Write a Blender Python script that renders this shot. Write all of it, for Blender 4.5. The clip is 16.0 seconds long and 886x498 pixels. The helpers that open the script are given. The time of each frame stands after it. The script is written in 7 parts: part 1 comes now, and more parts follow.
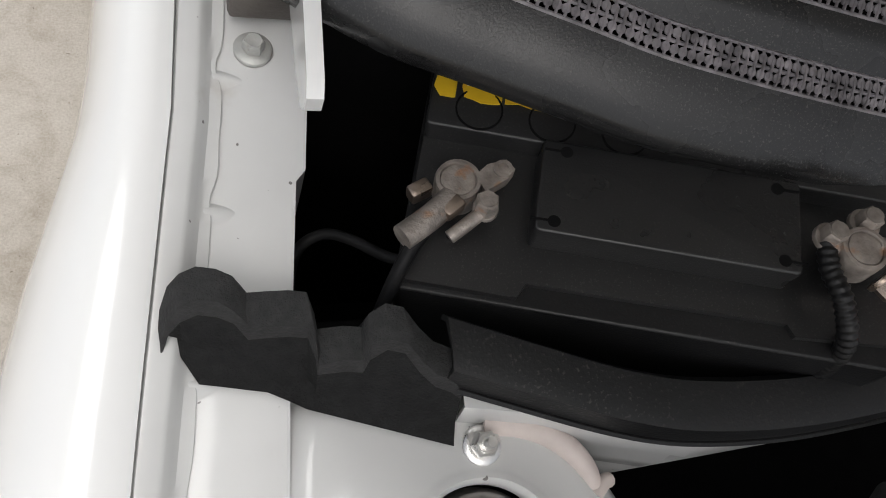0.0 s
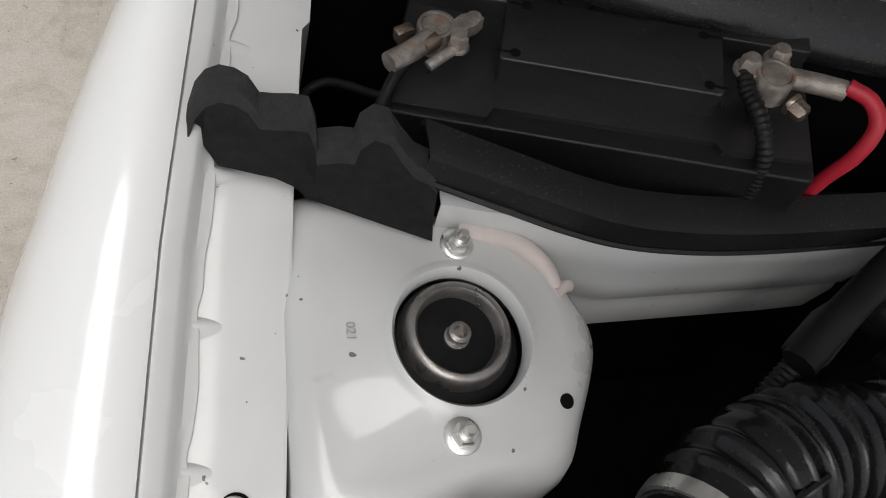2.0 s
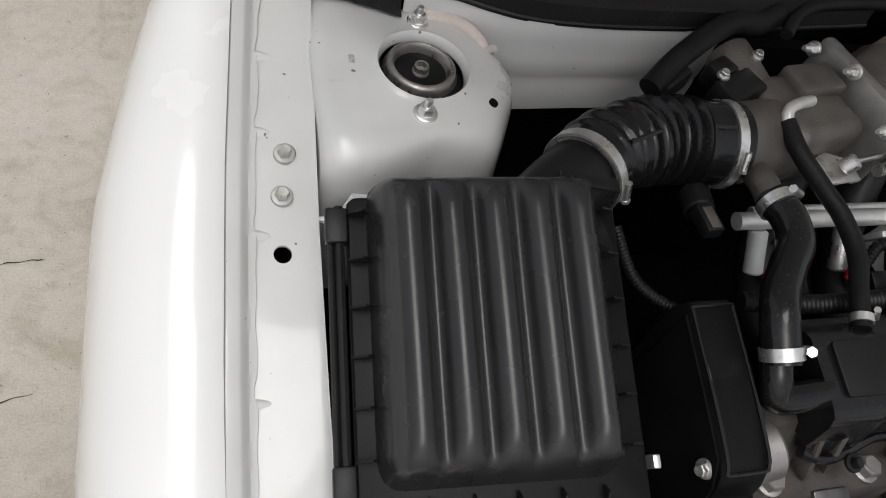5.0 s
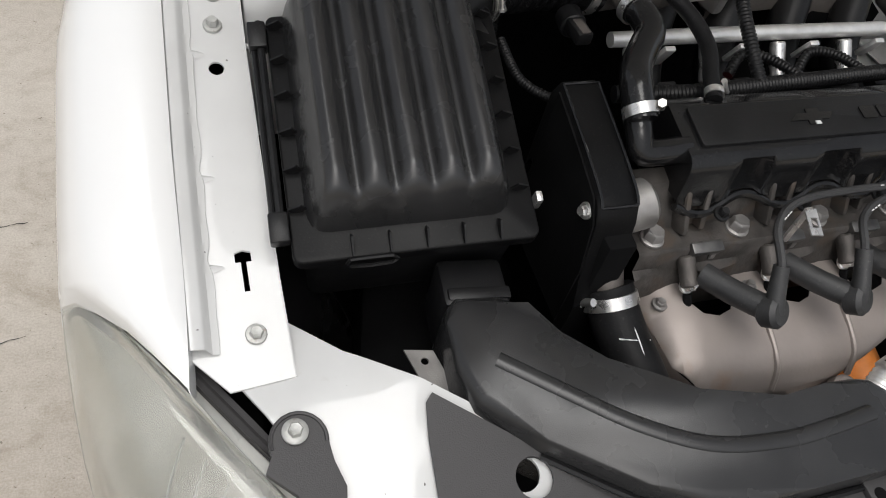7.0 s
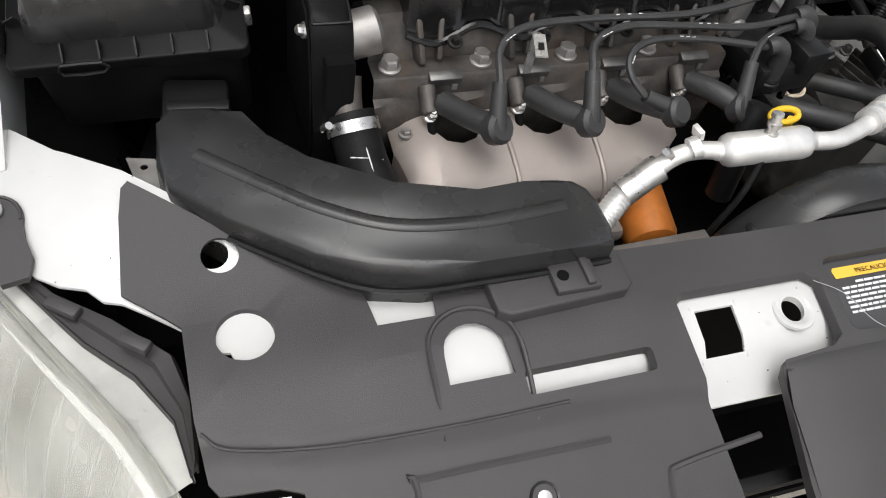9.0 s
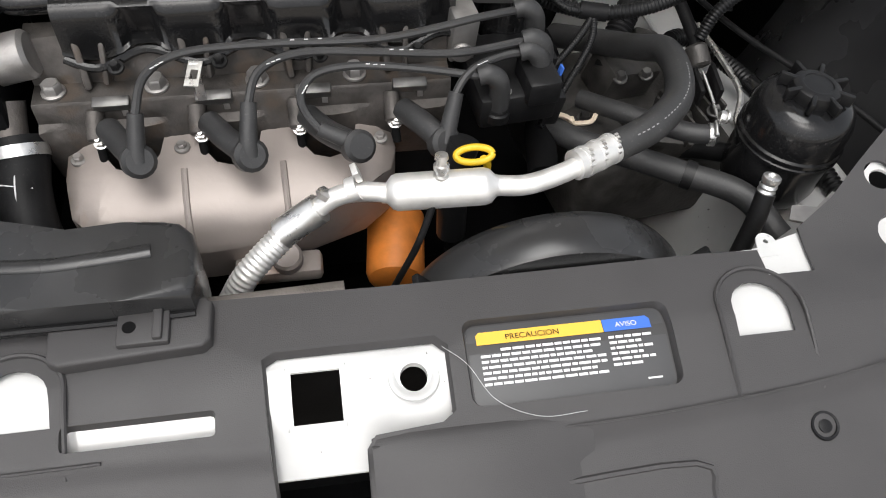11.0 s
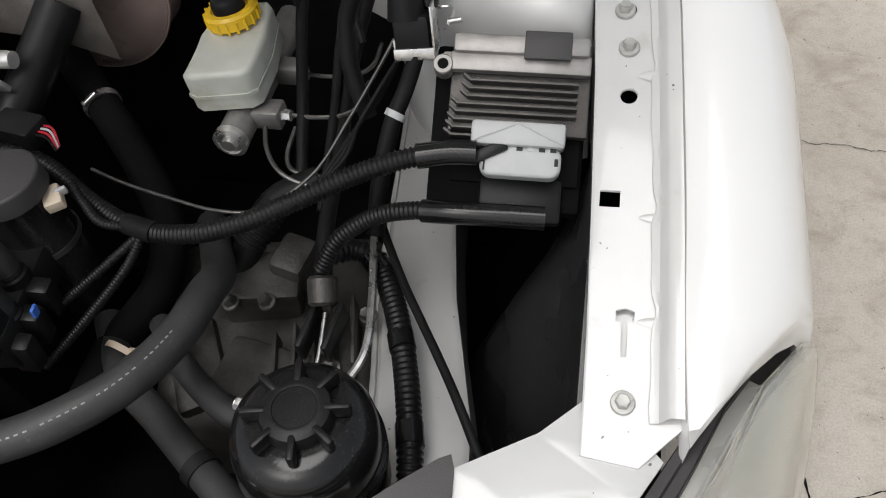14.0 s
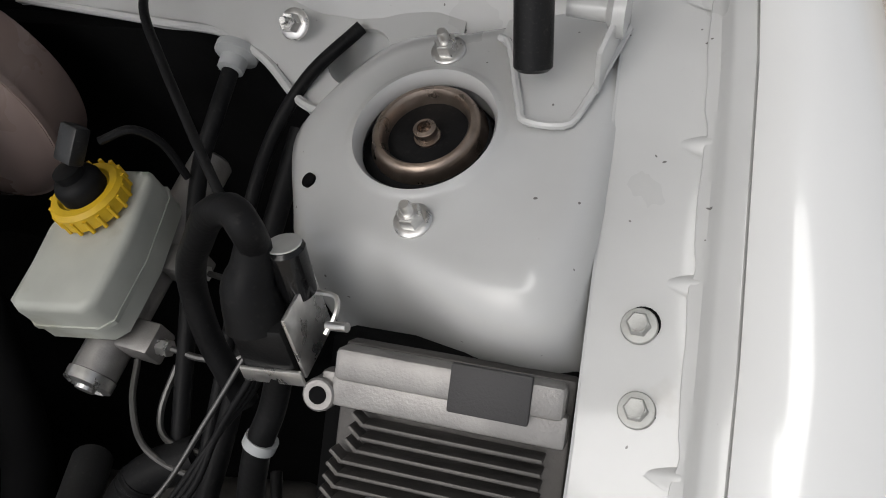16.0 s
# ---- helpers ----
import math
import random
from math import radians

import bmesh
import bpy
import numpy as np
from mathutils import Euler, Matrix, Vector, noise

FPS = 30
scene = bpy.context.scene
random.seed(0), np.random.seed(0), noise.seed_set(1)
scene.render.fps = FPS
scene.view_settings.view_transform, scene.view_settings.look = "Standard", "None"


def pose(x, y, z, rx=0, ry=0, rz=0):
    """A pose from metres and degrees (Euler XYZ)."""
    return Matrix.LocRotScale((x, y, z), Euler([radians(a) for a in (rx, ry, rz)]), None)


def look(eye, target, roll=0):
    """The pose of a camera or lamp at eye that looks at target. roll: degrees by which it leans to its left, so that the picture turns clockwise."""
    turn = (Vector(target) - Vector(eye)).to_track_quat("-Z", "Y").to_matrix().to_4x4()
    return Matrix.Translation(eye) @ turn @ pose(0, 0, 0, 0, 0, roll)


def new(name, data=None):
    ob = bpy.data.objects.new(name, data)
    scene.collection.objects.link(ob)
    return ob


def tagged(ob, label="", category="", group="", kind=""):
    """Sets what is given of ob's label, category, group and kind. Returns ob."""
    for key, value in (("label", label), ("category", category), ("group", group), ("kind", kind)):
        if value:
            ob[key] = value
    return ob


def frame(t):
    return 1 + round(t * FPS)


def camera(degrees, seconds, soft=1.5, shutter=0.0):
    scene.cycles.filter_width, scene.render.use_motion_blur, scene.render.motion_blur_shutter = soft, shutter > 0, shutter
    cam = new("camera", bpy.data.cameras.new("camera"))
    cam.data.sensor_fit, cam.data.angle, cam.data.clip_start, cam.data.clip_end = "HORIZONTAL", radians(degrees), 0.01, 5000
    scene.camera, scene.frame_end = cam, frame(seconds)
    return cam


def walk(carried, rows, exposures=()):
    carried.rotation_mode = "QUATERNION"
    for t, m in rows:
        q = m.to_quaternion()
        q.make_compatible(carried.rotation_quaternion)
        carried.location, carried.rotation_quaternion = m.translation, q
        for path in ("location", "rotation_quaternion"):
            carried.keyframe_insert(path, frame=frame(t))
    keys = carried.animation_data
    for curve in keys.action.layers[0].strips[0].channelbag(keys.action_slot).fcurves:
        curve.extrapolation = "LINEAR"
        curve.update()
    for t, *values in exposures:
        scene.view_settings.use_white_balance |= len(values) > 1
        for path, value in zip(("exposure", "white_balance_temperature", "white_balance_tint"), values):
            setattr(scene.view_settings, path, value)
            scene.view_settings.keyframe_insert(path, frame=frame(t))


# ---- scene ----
cam = camera(58.0, 16.0, soft=1.0)
PATH = [
    (0, (-0.679, 0.014, 1.197), (-0.065, 0.696, -0.581), 36.9),
    (0.5, (-0.692, -0.022, 1.201), (-0.083, 0.713, -0.557), 35.0),
    (1, (-0.696, -0.064, 1.207), (-0.1, 0.722, -0.532), 32.6),
    (1.5, (-0.696, -0.111, 1.199), (-0.105, 0.724, -0.519), 31.0),
    (2, (-0.688, -0.147, 1.203), (-0.089, 0.732, -0.49), 30.1),
    (2.5, (-0.687, -0.196, 1.205), (-0.084, 0.743, -0.454), 28.8),
    (3, (-0.689, -0.245, 1.202), (-0.079, 0.714, -0.444), 28.7),
    (3.2, (-0.686, -0.261, 1.207), (-0.106, 0.707, -0.445), 27.4),
    (5.3, (-0.753, -0.523, 1.276), (-0.14, 0.55, -0.296), 21.7),
    (5.5, (-0.761, -0.548, 1.277), (-0.125, 0.538, -0.277), 21.5),
    (6, (-0.771, -0.606, 1.261), (-0.109, 0.475, -0.286), 19.4),
    (6.5, (-0.746, -0.666, 1.257), (-0.107, 0.434, -0.287), 17.6),
    (7, (-0.727, -0.731, 1.252), (-0.096, 0.389, -0.281), 16.5),
    (7.5, (-0.683, -0.801, 1.234), (-0.072, 0.322, -0.303), 14.9),
    (8, (-0.638, -0.865, 1.225), (-0.058, 0.288, -0.303), 12.5),
    (8.5, (-0.572, -0.927, 1.224), (-0.023, 0.236, -0.308), 11.5),
    (9, (-0.498, -0.966, 1.229), (0.068, 0.165, -0.321), 13.0),
    (9.2, (-0.465, -0.969, 1.239), (0.074, 0.16, -0.321), 12.7),
    (11.3, (0.07, -0.984, 1.271), (0.248, 0.163, -0.358), 3.9),
    (11.5, (0.147, -0.981, 1.263), (0.246, 0.163, -0.375), 3.3),
    (12, (0.374, -0.961, 1.245), (0.225, 0.179, -0.392), -2.8),
    (12.5, (0.501, -0.923, 1.225), (0.272, 0.246, -0.382), -6.1),
    (13, (0.601, -0.831, 1.204), (0.316, 0.33, -0.4), -10.8),
    (13.5, (0.659, -0.724, 1.209), (0.319, 0.432, -0.388), -10.5),
    (14, (0.677, -0.648, 1.212), (0.272, 0.52, -0.36), -11.5),
    (14.5, (0.686, -0.569, 1.199), (0.218, 0.549, -0.393), -13.0),
    (15, (0.722, -0.428, 1.179), (0.122, 0.613, -0.421), -16.0),
    (15.5, (0.717, -0.32, 1.153), (0.059, 0.623, -0.483), -21.6),
    (16, (0.718, -0.239, 1.131), (0.015, 0.654, -0.514), -24.5),
]
walk(cam, [(t, look(eye, target, roll)) for t, eye, target, roll in PATH],
     exposures=[(0, -0.05), (1.5, -0.18), (3, -0.28), (5.5, -0.15), (7, -0.04), (8.5, 0.10), (9, 0.34), (11.5, 0.52), (12.5, 0.42), (13.5, 0.12), (14.5, -0.1), (15.5, -0.25), (16, -0.27)])

# ---- light ----
world = bpy.data.worlds.new("overcast_sky")
scene.world = world
world.use_nodes = True
wn = world.node_tree
sky = wn.nodes.new("ShaderNodeTexSky")
sky.sky_type = 'NISHITA'
sky.sun_disc = False
sky.sun_elevation, sky.sun_rotation = radians(58), radians(200)
sky.dust_density, sky.air_density = 4.0, 1.0
hsv = wn.nodes.new("ShaderNodeHueSaturation")
hsv.inputs["Saturation"].default_value = 0.25
wn.links.new(sky.outputs[0], hsv.inputs["Color"])
wn.links.new(hsv.outputs[0], wn.nodes["Background"].inputs[0])
wn.nodes["Background"].inputs[1].default_value = 0.145
sun = new("sun", bpy.data.lights.new("sun", 'SUN'))
sun.data.energy, sun.data.angle, sun.data.color = 1.3, radians(32), (1.0, 0.985, 0.96)
sun.matrix_world = look((0, 0, 10), (0.6, 0.4, 0))


# ---- materials ----
def material(name, color, rough=0.5, metal=0.0, var=0.15, scale=30.0, bump=0.1, bscale=250.0, coat=0.0, dust=0.0, dustcol=(0.45, 0.42, 0.38), ior=1.5, stain=None, trans=0.0, specks=None):
    m = bpy.data.materials.new(name)
    m.use_nodes = True
    nt = m.node_tree
    b = nt.nodes["Principled BSDF"]
    b.inputs["Metallic"].default_value = metal
    b.inputs["IOR"].default_value = ior
    b.inputs["Coat Weight"].default_value = coat
    b.inputs["Coat Roughness"].default_value = 0.06
    b.inputs["Transmission Weight"].default_value = trans
    tc = nt.nodes.new("ShaderNodeTexCoord")

    def noisy(s, detail=4.0):
        n = nt.nodes.new("ShaderNodeTexNoise")
        n.inputs["Scale"].default_value, n.inputs["Detail"].default_value = s, detail
        nt.links.new(tc.outputs["Object"], n.inputs["Vector"])
        return n

    def ramp(src, a, b_, ca, cb):
        r = nt.nodes.new("ShaderNodeValToRGB")
        r.color_ramp.elements[0].position, r.color_ramp.elements[1].position = a, b_
        r.color_ramp.elements[0].color, r.color_ramp.elements[1].color = (*ca, 1), (*cb, 1)
        nt.links.new(src, r.inputs[0])
        return r

    def mix(fac, a, b_):
        x = nt.nodes.new("ShaderNodeMix")
        x.data_type = 'RGBA'
        for sock, v in ((0, fac), (6, a), (7, b_)):
            if isinstance(v, (int, float)):
                x.inputs[sock].default_value = v
            elif isinstance(v, tuple):
                x.inputs[sock].default_value = (*v, 1)
            else:
                nt.links.new(v, x.inputs[sock])
        return x.outputs[2]

    dark = tuple(c * (1 - var) for c in color)
    lite = tuple(min(1, c * (1 + var)) for c in color)
    n1 = noisy(scale)
    col = ramp(n1.outputs["Fac"], 0.3, 0.7, dark, lite).outputs[0]
    if stain:
        n3 = noisy(stain[1], 6.0)
        f = ramp(n3.outputs["Fac"], stain[2], stain[2] + 0.12, (0, 0, 0), (1, 1, 1))
        col = mix(f.outputs[0], col, stain[0])
    n2 = noisy(bscale, 3.0)
    if specks:
        n5 = noisy(specks[0], 1.0)
        f = ramp(n5.outputs["Fac"], specks[1], specks[1] + 0.015, (0, 0, 0), (0.85,) * 3)
        col = mix(f.outputs[0], col, (0.06, 0.05, 0.045))
    if dust:
        f = ramp(n2.outputs["Fac"], 0.60 - 0.1 * dust, 0.74, (0, 0, 0), (dust,) * 3)
        n4 = noisy(scale * 0.5)
        g = ramp(n4.outputs["Fac"], 0.35, 0.7, (0.15,) * 3, (1,) * 3)
        mm = nt.nodes.new("ShaderNodeMath")
        mm.operation = 'MULTIPLY'
        nt.links.new(f.outputs[0], mm.inputs[0])
        nt.links.new(g.outputs[0], mm.inputs[1])
        col = mix(mm.outputs[0], col, dustcol)
    nt.links.new(col, b.inputs["Base Color"])
    rr = ramp(n1.outputs["Fac"], 0.25, 0.75, (max(0.02, rough - 0.08),) * 3, (min(1, rough + 0.08),) * 3)
    nt.links.new(rr.outputs[0], b.inputs["Roughness"])
    if bump:
        bp = nt.nodes.new("ShaderNodeBump")
        bp.inputs["Strength"].default_value, bp.inputs["Distance"].default_value = bump, 0.001
        nt.links.new(n2.outputs["Fac"], bp.inputs["Height"])
        nt.links.new(bp.outputs[0], b.inputs["Normal"])
    return m


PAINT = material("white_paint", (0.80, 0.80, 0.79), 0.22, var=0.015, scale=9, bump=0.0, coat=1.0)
# Fender white greyed to carry the bay's shade; its stains and specks are dirt.
INNER = material("white_paint_shade_grey", (0.58, 0.58, 0.57), 0.34, var=0.05, scale=14, bump=0.05, bscale=60, coat=0.8, stain=((0.46, 0.44, 0.41), 22, 0.68), specks=(165, 0.775))
SEALER = material("body_sealer", (0.56, 0.49, 0.455), 0.6, var=0.12, scale=40, bump=0.4, bscale=120)
COVER = material("grey_plastic", (0.044, 0.042, 0.0425), 0.54, var=0.10, scale=20, bump=0.25, bscale=900)
BLACK = material("black_plastic", (0.009, 0.009, 0.0095), 0.38, var=0.2, scale=25, bump=0.15, bscale=700, dust=0.08, ior=1.34)
GLOSSY = material("glossy_black_plastic", (0.009, 0.009, 0.0095), 0.17, var=0.2, scale=25, bump=0.05, bscale=400, dust=0.06, ior=1.44)
# Near-black of black parts; in the bay's depths it stands for shade.
DARK = material("black_and_deep_shade", (0.006, 0.006, 0.0063), 0.85, ior=1.18, var=0.4, scale=18, bump=0.3, bscale=120, dust=0.06, dustcol=(0.05, 0.046, 0.042))
DUSTY = material("dusty_black_plastic", (0.015, 0.015, 0.0155), 0.32, var=0.25, scale=16, bump=0.12, bscale=900, dust=0.15)
SATIN = material("satin_black_plastic", (0.026, 0.026, 0.0265), 0.27, var=0.15, scale=18, bump=0.12, bscale=1100, dust=0.05)
GEAR = material("oily_cast_metal", (0.075, 0.071, 0.067), 0.5, metal=0.5, var=0.4, scale=35, bump=0.5, bscale=260, stain=((0.03, 0.027, 0.024), 25, 0.58))
GREYRUB = material("grey_rubber", (0.030, 0.030, 0.0305), 0.5, var=0.2, scale=40, bump=0.15, bscale=400, dust=0.10)
DULL = material("dull_steel", (0.15, 0.147, 0.143), 0.40, metal=0.8, var=0.2, scale=80, bump=0.1)
RUBBER = material("black_rubber", (0.010, 0.010, 0.0105), 0.48, var=0.25, scale=40, bump=0.2, bscale=300, dust=0.04, ior=1.24)
COWL = material("dusty_cowl_plastic", (0.018, 0.018, 0.0185), 0.27, var=0.25, scale=16, bump=0.12, bscale=900, dust=0.28)
AIRBOX = material("ribbed_black_plastic", (0.021, 0.021, 0.0215), 0.26, var=0.15, scale=18, bump=0.12, bscale=1100, dust=0.05, ior=1.5)
TIMING = material("matt_black_plastic", (0.006, 0.006, 0.0063), 0.36, var=0.2, scale=25, bump=0.1, bscale=500, dust=0.05, ior=1.22)
# Darker than ALU: a greyer casting plus groove shade put into the colour.
ECUMET = material("grey_cast_groove_shade", (0.12, 0.113, 0.107), 0.5, metal=0.6, var=0.15, scale=60, bump=0.3, bscale=600)
FOAM = material("black_foam", (0.013, 0.013, 0.013), 0.95, ior=1.3, var=0.3, scale=160, bump=1.0, bscale=700)
FOAMPALE = material("pale_foam", (0.021, 0.021, 0.021), 0.9, var=0.4, scale=200, bump=0.9, bscale=700)
SEAL = material("seal_rubber", (0.010, 0.010, 0.0105), 0.50, var=0.2, scale=30, bump=0.2, bscale=500, dust=0.12, ior=1.36)
ALU = material("cast_aluminium", (0.34, 0.327, 0.315), 0.46, metal=0.75, var=0.2, scale=45, bump=0.25, bscale=700)
TB = material("brown_cast_aluminium", (0.15, 0.135, 0.123), 0.50, metal=0.6, var=0.25, scale=35, bump=0.5, bscale=380)
PIPE = material("bright_aluminium", (0.80, 0.79, 0.77), 0.36, metal=0.65, var=0.10, scale=60, bump=0.05, bscale=250)
STEEL = material("zinc_steel", (0.74, 0.73, 0.71), 0.30, metal=0.9, var=0.2, scale=80, bump=0.04, bscale=300)
BOLT = material("painted_bolt", (0.42, 0.42, 0.40), 0.38, metal=0.3, var=0.15, scale=120, bump=0.2, bscale=500, stain=((0.30, 0.27, 0.24), 160, 0.62))
LEAD = material("lead_clamp", (0.34, 0.30, 0.27), 0.48, metal=0.6, var=0.35, scale=120, bump=0.6, bscale=420, stain=((0.42, 0.24, 0.15), 90, 0.60))
HEAD = material("cylinder_head_metal", (0.088, 0.080, 0.074), 0.55, metal=0.5, var=0.4, scale=40, bump=0.6, bscale=260, stain=((0.10, 0.08, 0.065), 30, 0.55))
SHIELD = material("heat_shield_metal", (0.32, 0.28, 0.258), 0.48, metal=0.35, var=0.12, scale=14, bump=0.2, bscale=140, stain=((0.28, 0.20, 0.16), 16, 0.60))
RUST = material("orange_filter_paint", (0.60, 0.19, 0.03), 0.5, var=0.3, scale=30, bump=0.3)
YELLOW = material("yellow_plastic", (0.72, 0.46, 0.02), 0.42, var=0.08, scale=50, bump=0.1)
RESERV = material("milky_plastic", (0.50, 0.51, 0.46), 0.38, var=0.10, scale=25, bump=0.05, stain=((0.38, 0.37, 0.30), 22, 0.58))
BRASS = material("worn_strut_metal", (0.30, 0.28, 0.265), 0.30, metal=0.8, var=0.35, scale=60, bump=0.3, bscale=260)
COPPER = material("copper_strut_metal", (0.33, 0.265, 0.22), 0.30, metal=0.9, var=0.3, scale=60, bump=0.3, bscale=260)
GREYC = material("light_grey_connector", (0.46, 0.47, 0.47), 0.42, var=0.05, scale=40, bump=0.1)
BEIGE = material("beige_connector", (0.62, 0.52, 0.40), 0.5, var=0.1)
REDW = material("red_cable", (0.50, 0.02, 0.04), 0.42, var=0.1, bump=0.1)
LABEL = material("dark_label", (0.055, 0.055, 0.057), 0.35, var=0.05, bump=0)
ORANGE = material("amber_label", (0.85, 0.50, 0.06), 0.5, var=0.03, bump=0)
BLUE = material("blue_label", (0.05, 0.16, 0.60), 0.5, var=0.03, bump=0)
PRINT = material("faded_print", (0.24, 0.24, 0.24), 0.6, var=0.3, scale=400, bump=0)
INK = material("white_ink", (0.72, 0.72, 0.72), 0.6, var=0.05, bump=0)
BOOSTER = material("brown_booster_paint", (0.32, 0.24, 0.215), 0.28, var=0.15, scale=12, bump=0.05, coat=0.3)
LINER = material("black_liner", (0.026, 0.026, 0.027), 0.28, var=0.2, scale=8, bump=0.1, bscale=80)
LAMPIN = material("lamp_reflector", (0.55, 0.55, 0.52), 0.18, metal=0.8, var=0.06, scale=10, bump=0.0)


def lens_material():
    m = bpy.data.materials.new("hazed_lamp_lens")
    m.use_nodes = True
    nt = m.node_tree
    b = nt.nodes["Principled BSDF"]
    b.inputs["Base Color"].default_value = (0.86, 0.86, 0.81, 1)
    b.inputs["Roughness"].default_value = 0.16
    b.inputs["Coat Weight"].default_value, b.inputs["Coat Roughness"].default_value = 0.7, 0.08
    b.inputs["IOR"].default_value = 1.25
    n = nt.nodes.new("ShaderNodeTexNoise")
    n.inputs["Scale"].default_value, n.inputs["Detail"].default_value = 6, 3
    r = nt.nodes.new("ShaderNodeMapRange")
    r.inputs[1].default_value, r.inputs[2].default_value, r.inputs[3].default_value, r.inputs[4].default_value = 0.3, 0.7, 0.90, 0.72
    nt.links.new(n.outputs["Fac"], r.inputs[0])
    nt.links.new(r.outputs[0], b.inputs["Transmission Weight"])
    return m


LENS = lens_material()


def concrete_material():
    """Trowelled concrete: pale field, dirty patches, fine sand grain and small dark pits."""
    m = bpy.data.materials.new("beige_concrete")
    m.use_nodes = True
    nt = m.node_tree
    b = nt.nodes["Principled BSDF"]
    b.inputs["Roughness"].default_value = 0.9
    tc = nt.nodes.new("ShaderNodeTexCoord")
    col = None
    for k, (scale, detail, lo, hi, ca, cb, distort) in enumerate((
            (1.4, 8.0, 0.35, 0.65, (0.44, 0.395, 0.34), (0.56, 0.515, 0.455), 0.6),
            (7.0, 10.0, 0.50, 0.66, (1, 1, 1), (0.80, 0.775, 0.74), 1.2),
            (38.0, 8.0, 0.45, 0.75, (1, 1, 1), (0.86, 0.85, 0.83), 0.4),
            (260.0, 3.0, 0.35, 0.70, (1.05, 1.05, 1.05), (0.84, 0.83, 0.81), 0.0),
            (90.0, 2.0, 0.69, 0.73, (1, 1, 1), (0.50, 0.47, 0.44), 0.3))):
        n = nt.nodes.new("ShaderNodeTexNoise")
        n.inputs["Scale"].default_value, n.inputs["Detail"].default_value = scale, detail
        n.inputs["Roughness"].default_value, n.inputs["Distortion"].default_value = 0.65, distort
        nt.links.new(tc.outputs["Object"], n.inputs["Vector"])
        r = nt.nodes.new("ShaderNodeValToRGB")
        r.color_ramp.elements[0].position, r.color_ramp.elements[1].position = lo, hi
        r.color_ramp.elements[0].color, r.color_ramp.elements[1].color = (*ca, 1), (*cb, 1)
        nt.links.new(n.outputs["Fac"], r.inputs[0])
        if col is None:
            col = r.outputs[0]
        else:
            x = nt.nodes.new("ShaderNodeMix")
            x.data_type, x.blend_type = 'RGBA', 'MULTIPLY'
            x.inputs[0].default_value = 1.0
            nt.links.new(col, x.inputs[6])
            nt.links.new(r.outputs[0], x.inputs[7])
            col = x.outputs[2]
        if k == 3:
            bp = nt.nodes.new("ShaderNodeBump")
            bp.inputs["Strength"].default_value, bp.inputs["Distance"].default_value = 0.5, 0.002
            nt.links.new(n.outputs["Fac"], bp.inputs["Height"])
            nt.links.new(bp.outputs[0], b.inputs["Normal"])
    nt.links.new(col, b.inputs["Base Color"])
    return m


CONCRETE = concrete_material()
MESH = material("pale_mesh_plastic", (0.20, 0.185, 0.195), 0.5, var=0.5, scale=120, bump=0.2, bscale=600)
FLANGE = material("milky_lamp_flange", (0.50, 0.50, 0.47), 0.30, var=0.12, scale=30, bump=0.1, bscale=300)


# ---- building helpers ----
def thing(name, loc, label, category, group="", kind=""):
    ob = new(name)
    ob.empty_display_size = 0.02
    ob.location = loc
    return tagged(ob, label, category, group, kind)


def part(name, bm, mat, parent=None, label="", smooth=40):
    me = bpy.data.meshes.new(name)
    bmesh.ops.recalc_face_normals(bm, faces=bm.faces)
    if smooth:
        lim = radians(smooth)
        for f in bm.faces:
            f.smooth = True
        for e in bm.edges:
            if len(e.link_faces) == 2 and e.calc_face_angle(0) > lim:
                e.smooth = False
    bm.to_mesh(me)
    bm.free()
    me.materials.append(mat)
    ob = new(name, me)
    if parent is not None:
        ob.parent = parent
        ob.location = -parent.location if parent.type == 'EMPTY' else (0, 0, 0)
    return tagged(ob, label) if label else ob


def B():
    return bmesh.new()


def box(bm, c, size, m=None, bevel=0.0, seg=2):
    r = bmesh.ops.create_cube(bm, size=1.0)
    v = r["verts"]
    bmesh.ops.scale(bm, vec=size, verts=v)
    if bevel:
        es = list({e for w in v for e in w.link_edges})
        g = bmesh.ops.bevel(bm, geom=es, offset=bevel, segments=seg, affect='EDGES', profile=0.5)
        v = list({w for f in g["faces"] for w in f.verts} | {w for w in v if w.is_valid})
    mm = Matrix.Translation(c) @ (m.to_4x4() if m is not None else Matrix.Identity(4))
    bmesh.ops.transform(bm, matrix=mm, verts=v)
    return bm


def rot(rx=0, ry=0, rz=0):
    return Euler([radians(a) for a in (rx, ry, rz)]).to_matrix()


def lathe(bm, c, axis, profile, seg=24):
    """A turned body: profile of (radius, height) along the axis from c."""
    q = Vector(axis).normalized().to_track_quat('Z', 'Y').to_matrix()
    rings = []
    for r, h in profile:
        rings.append([bm.verts.new(Vector(c) + q @ Vector((r * math.cos(2 * math.pi * i / seg), r * math.sin(2 * math.pi * i / seg), h))) for i in range(seg)])
    for a, b in zip(rings, rings[1:]):
        for i in range(seg):
            bm.faces.new((a[i], a[(i + 1) % seg], b[(i + 1) % seg], b[i]))
    for ring in (rings[0], rings[-1]):
        bm.faces.new(ring)
    return bm


def cyl(bm, p, q, r, r2=None, seg=16, bev=0.0):
    p, q = Vector(p), Vector(q)
    r2 = r if r2 is None else r2
    h = (q - p).length
    b = min(bev, r * 0.5, h * 0.4)
    prof = [(r - b, 0), (r, b), (r2, h - b), (r2 - b, h)] if b else [(r, 0), (r2, h)]
    return lathe(bm, p, q - p, prof, seg)


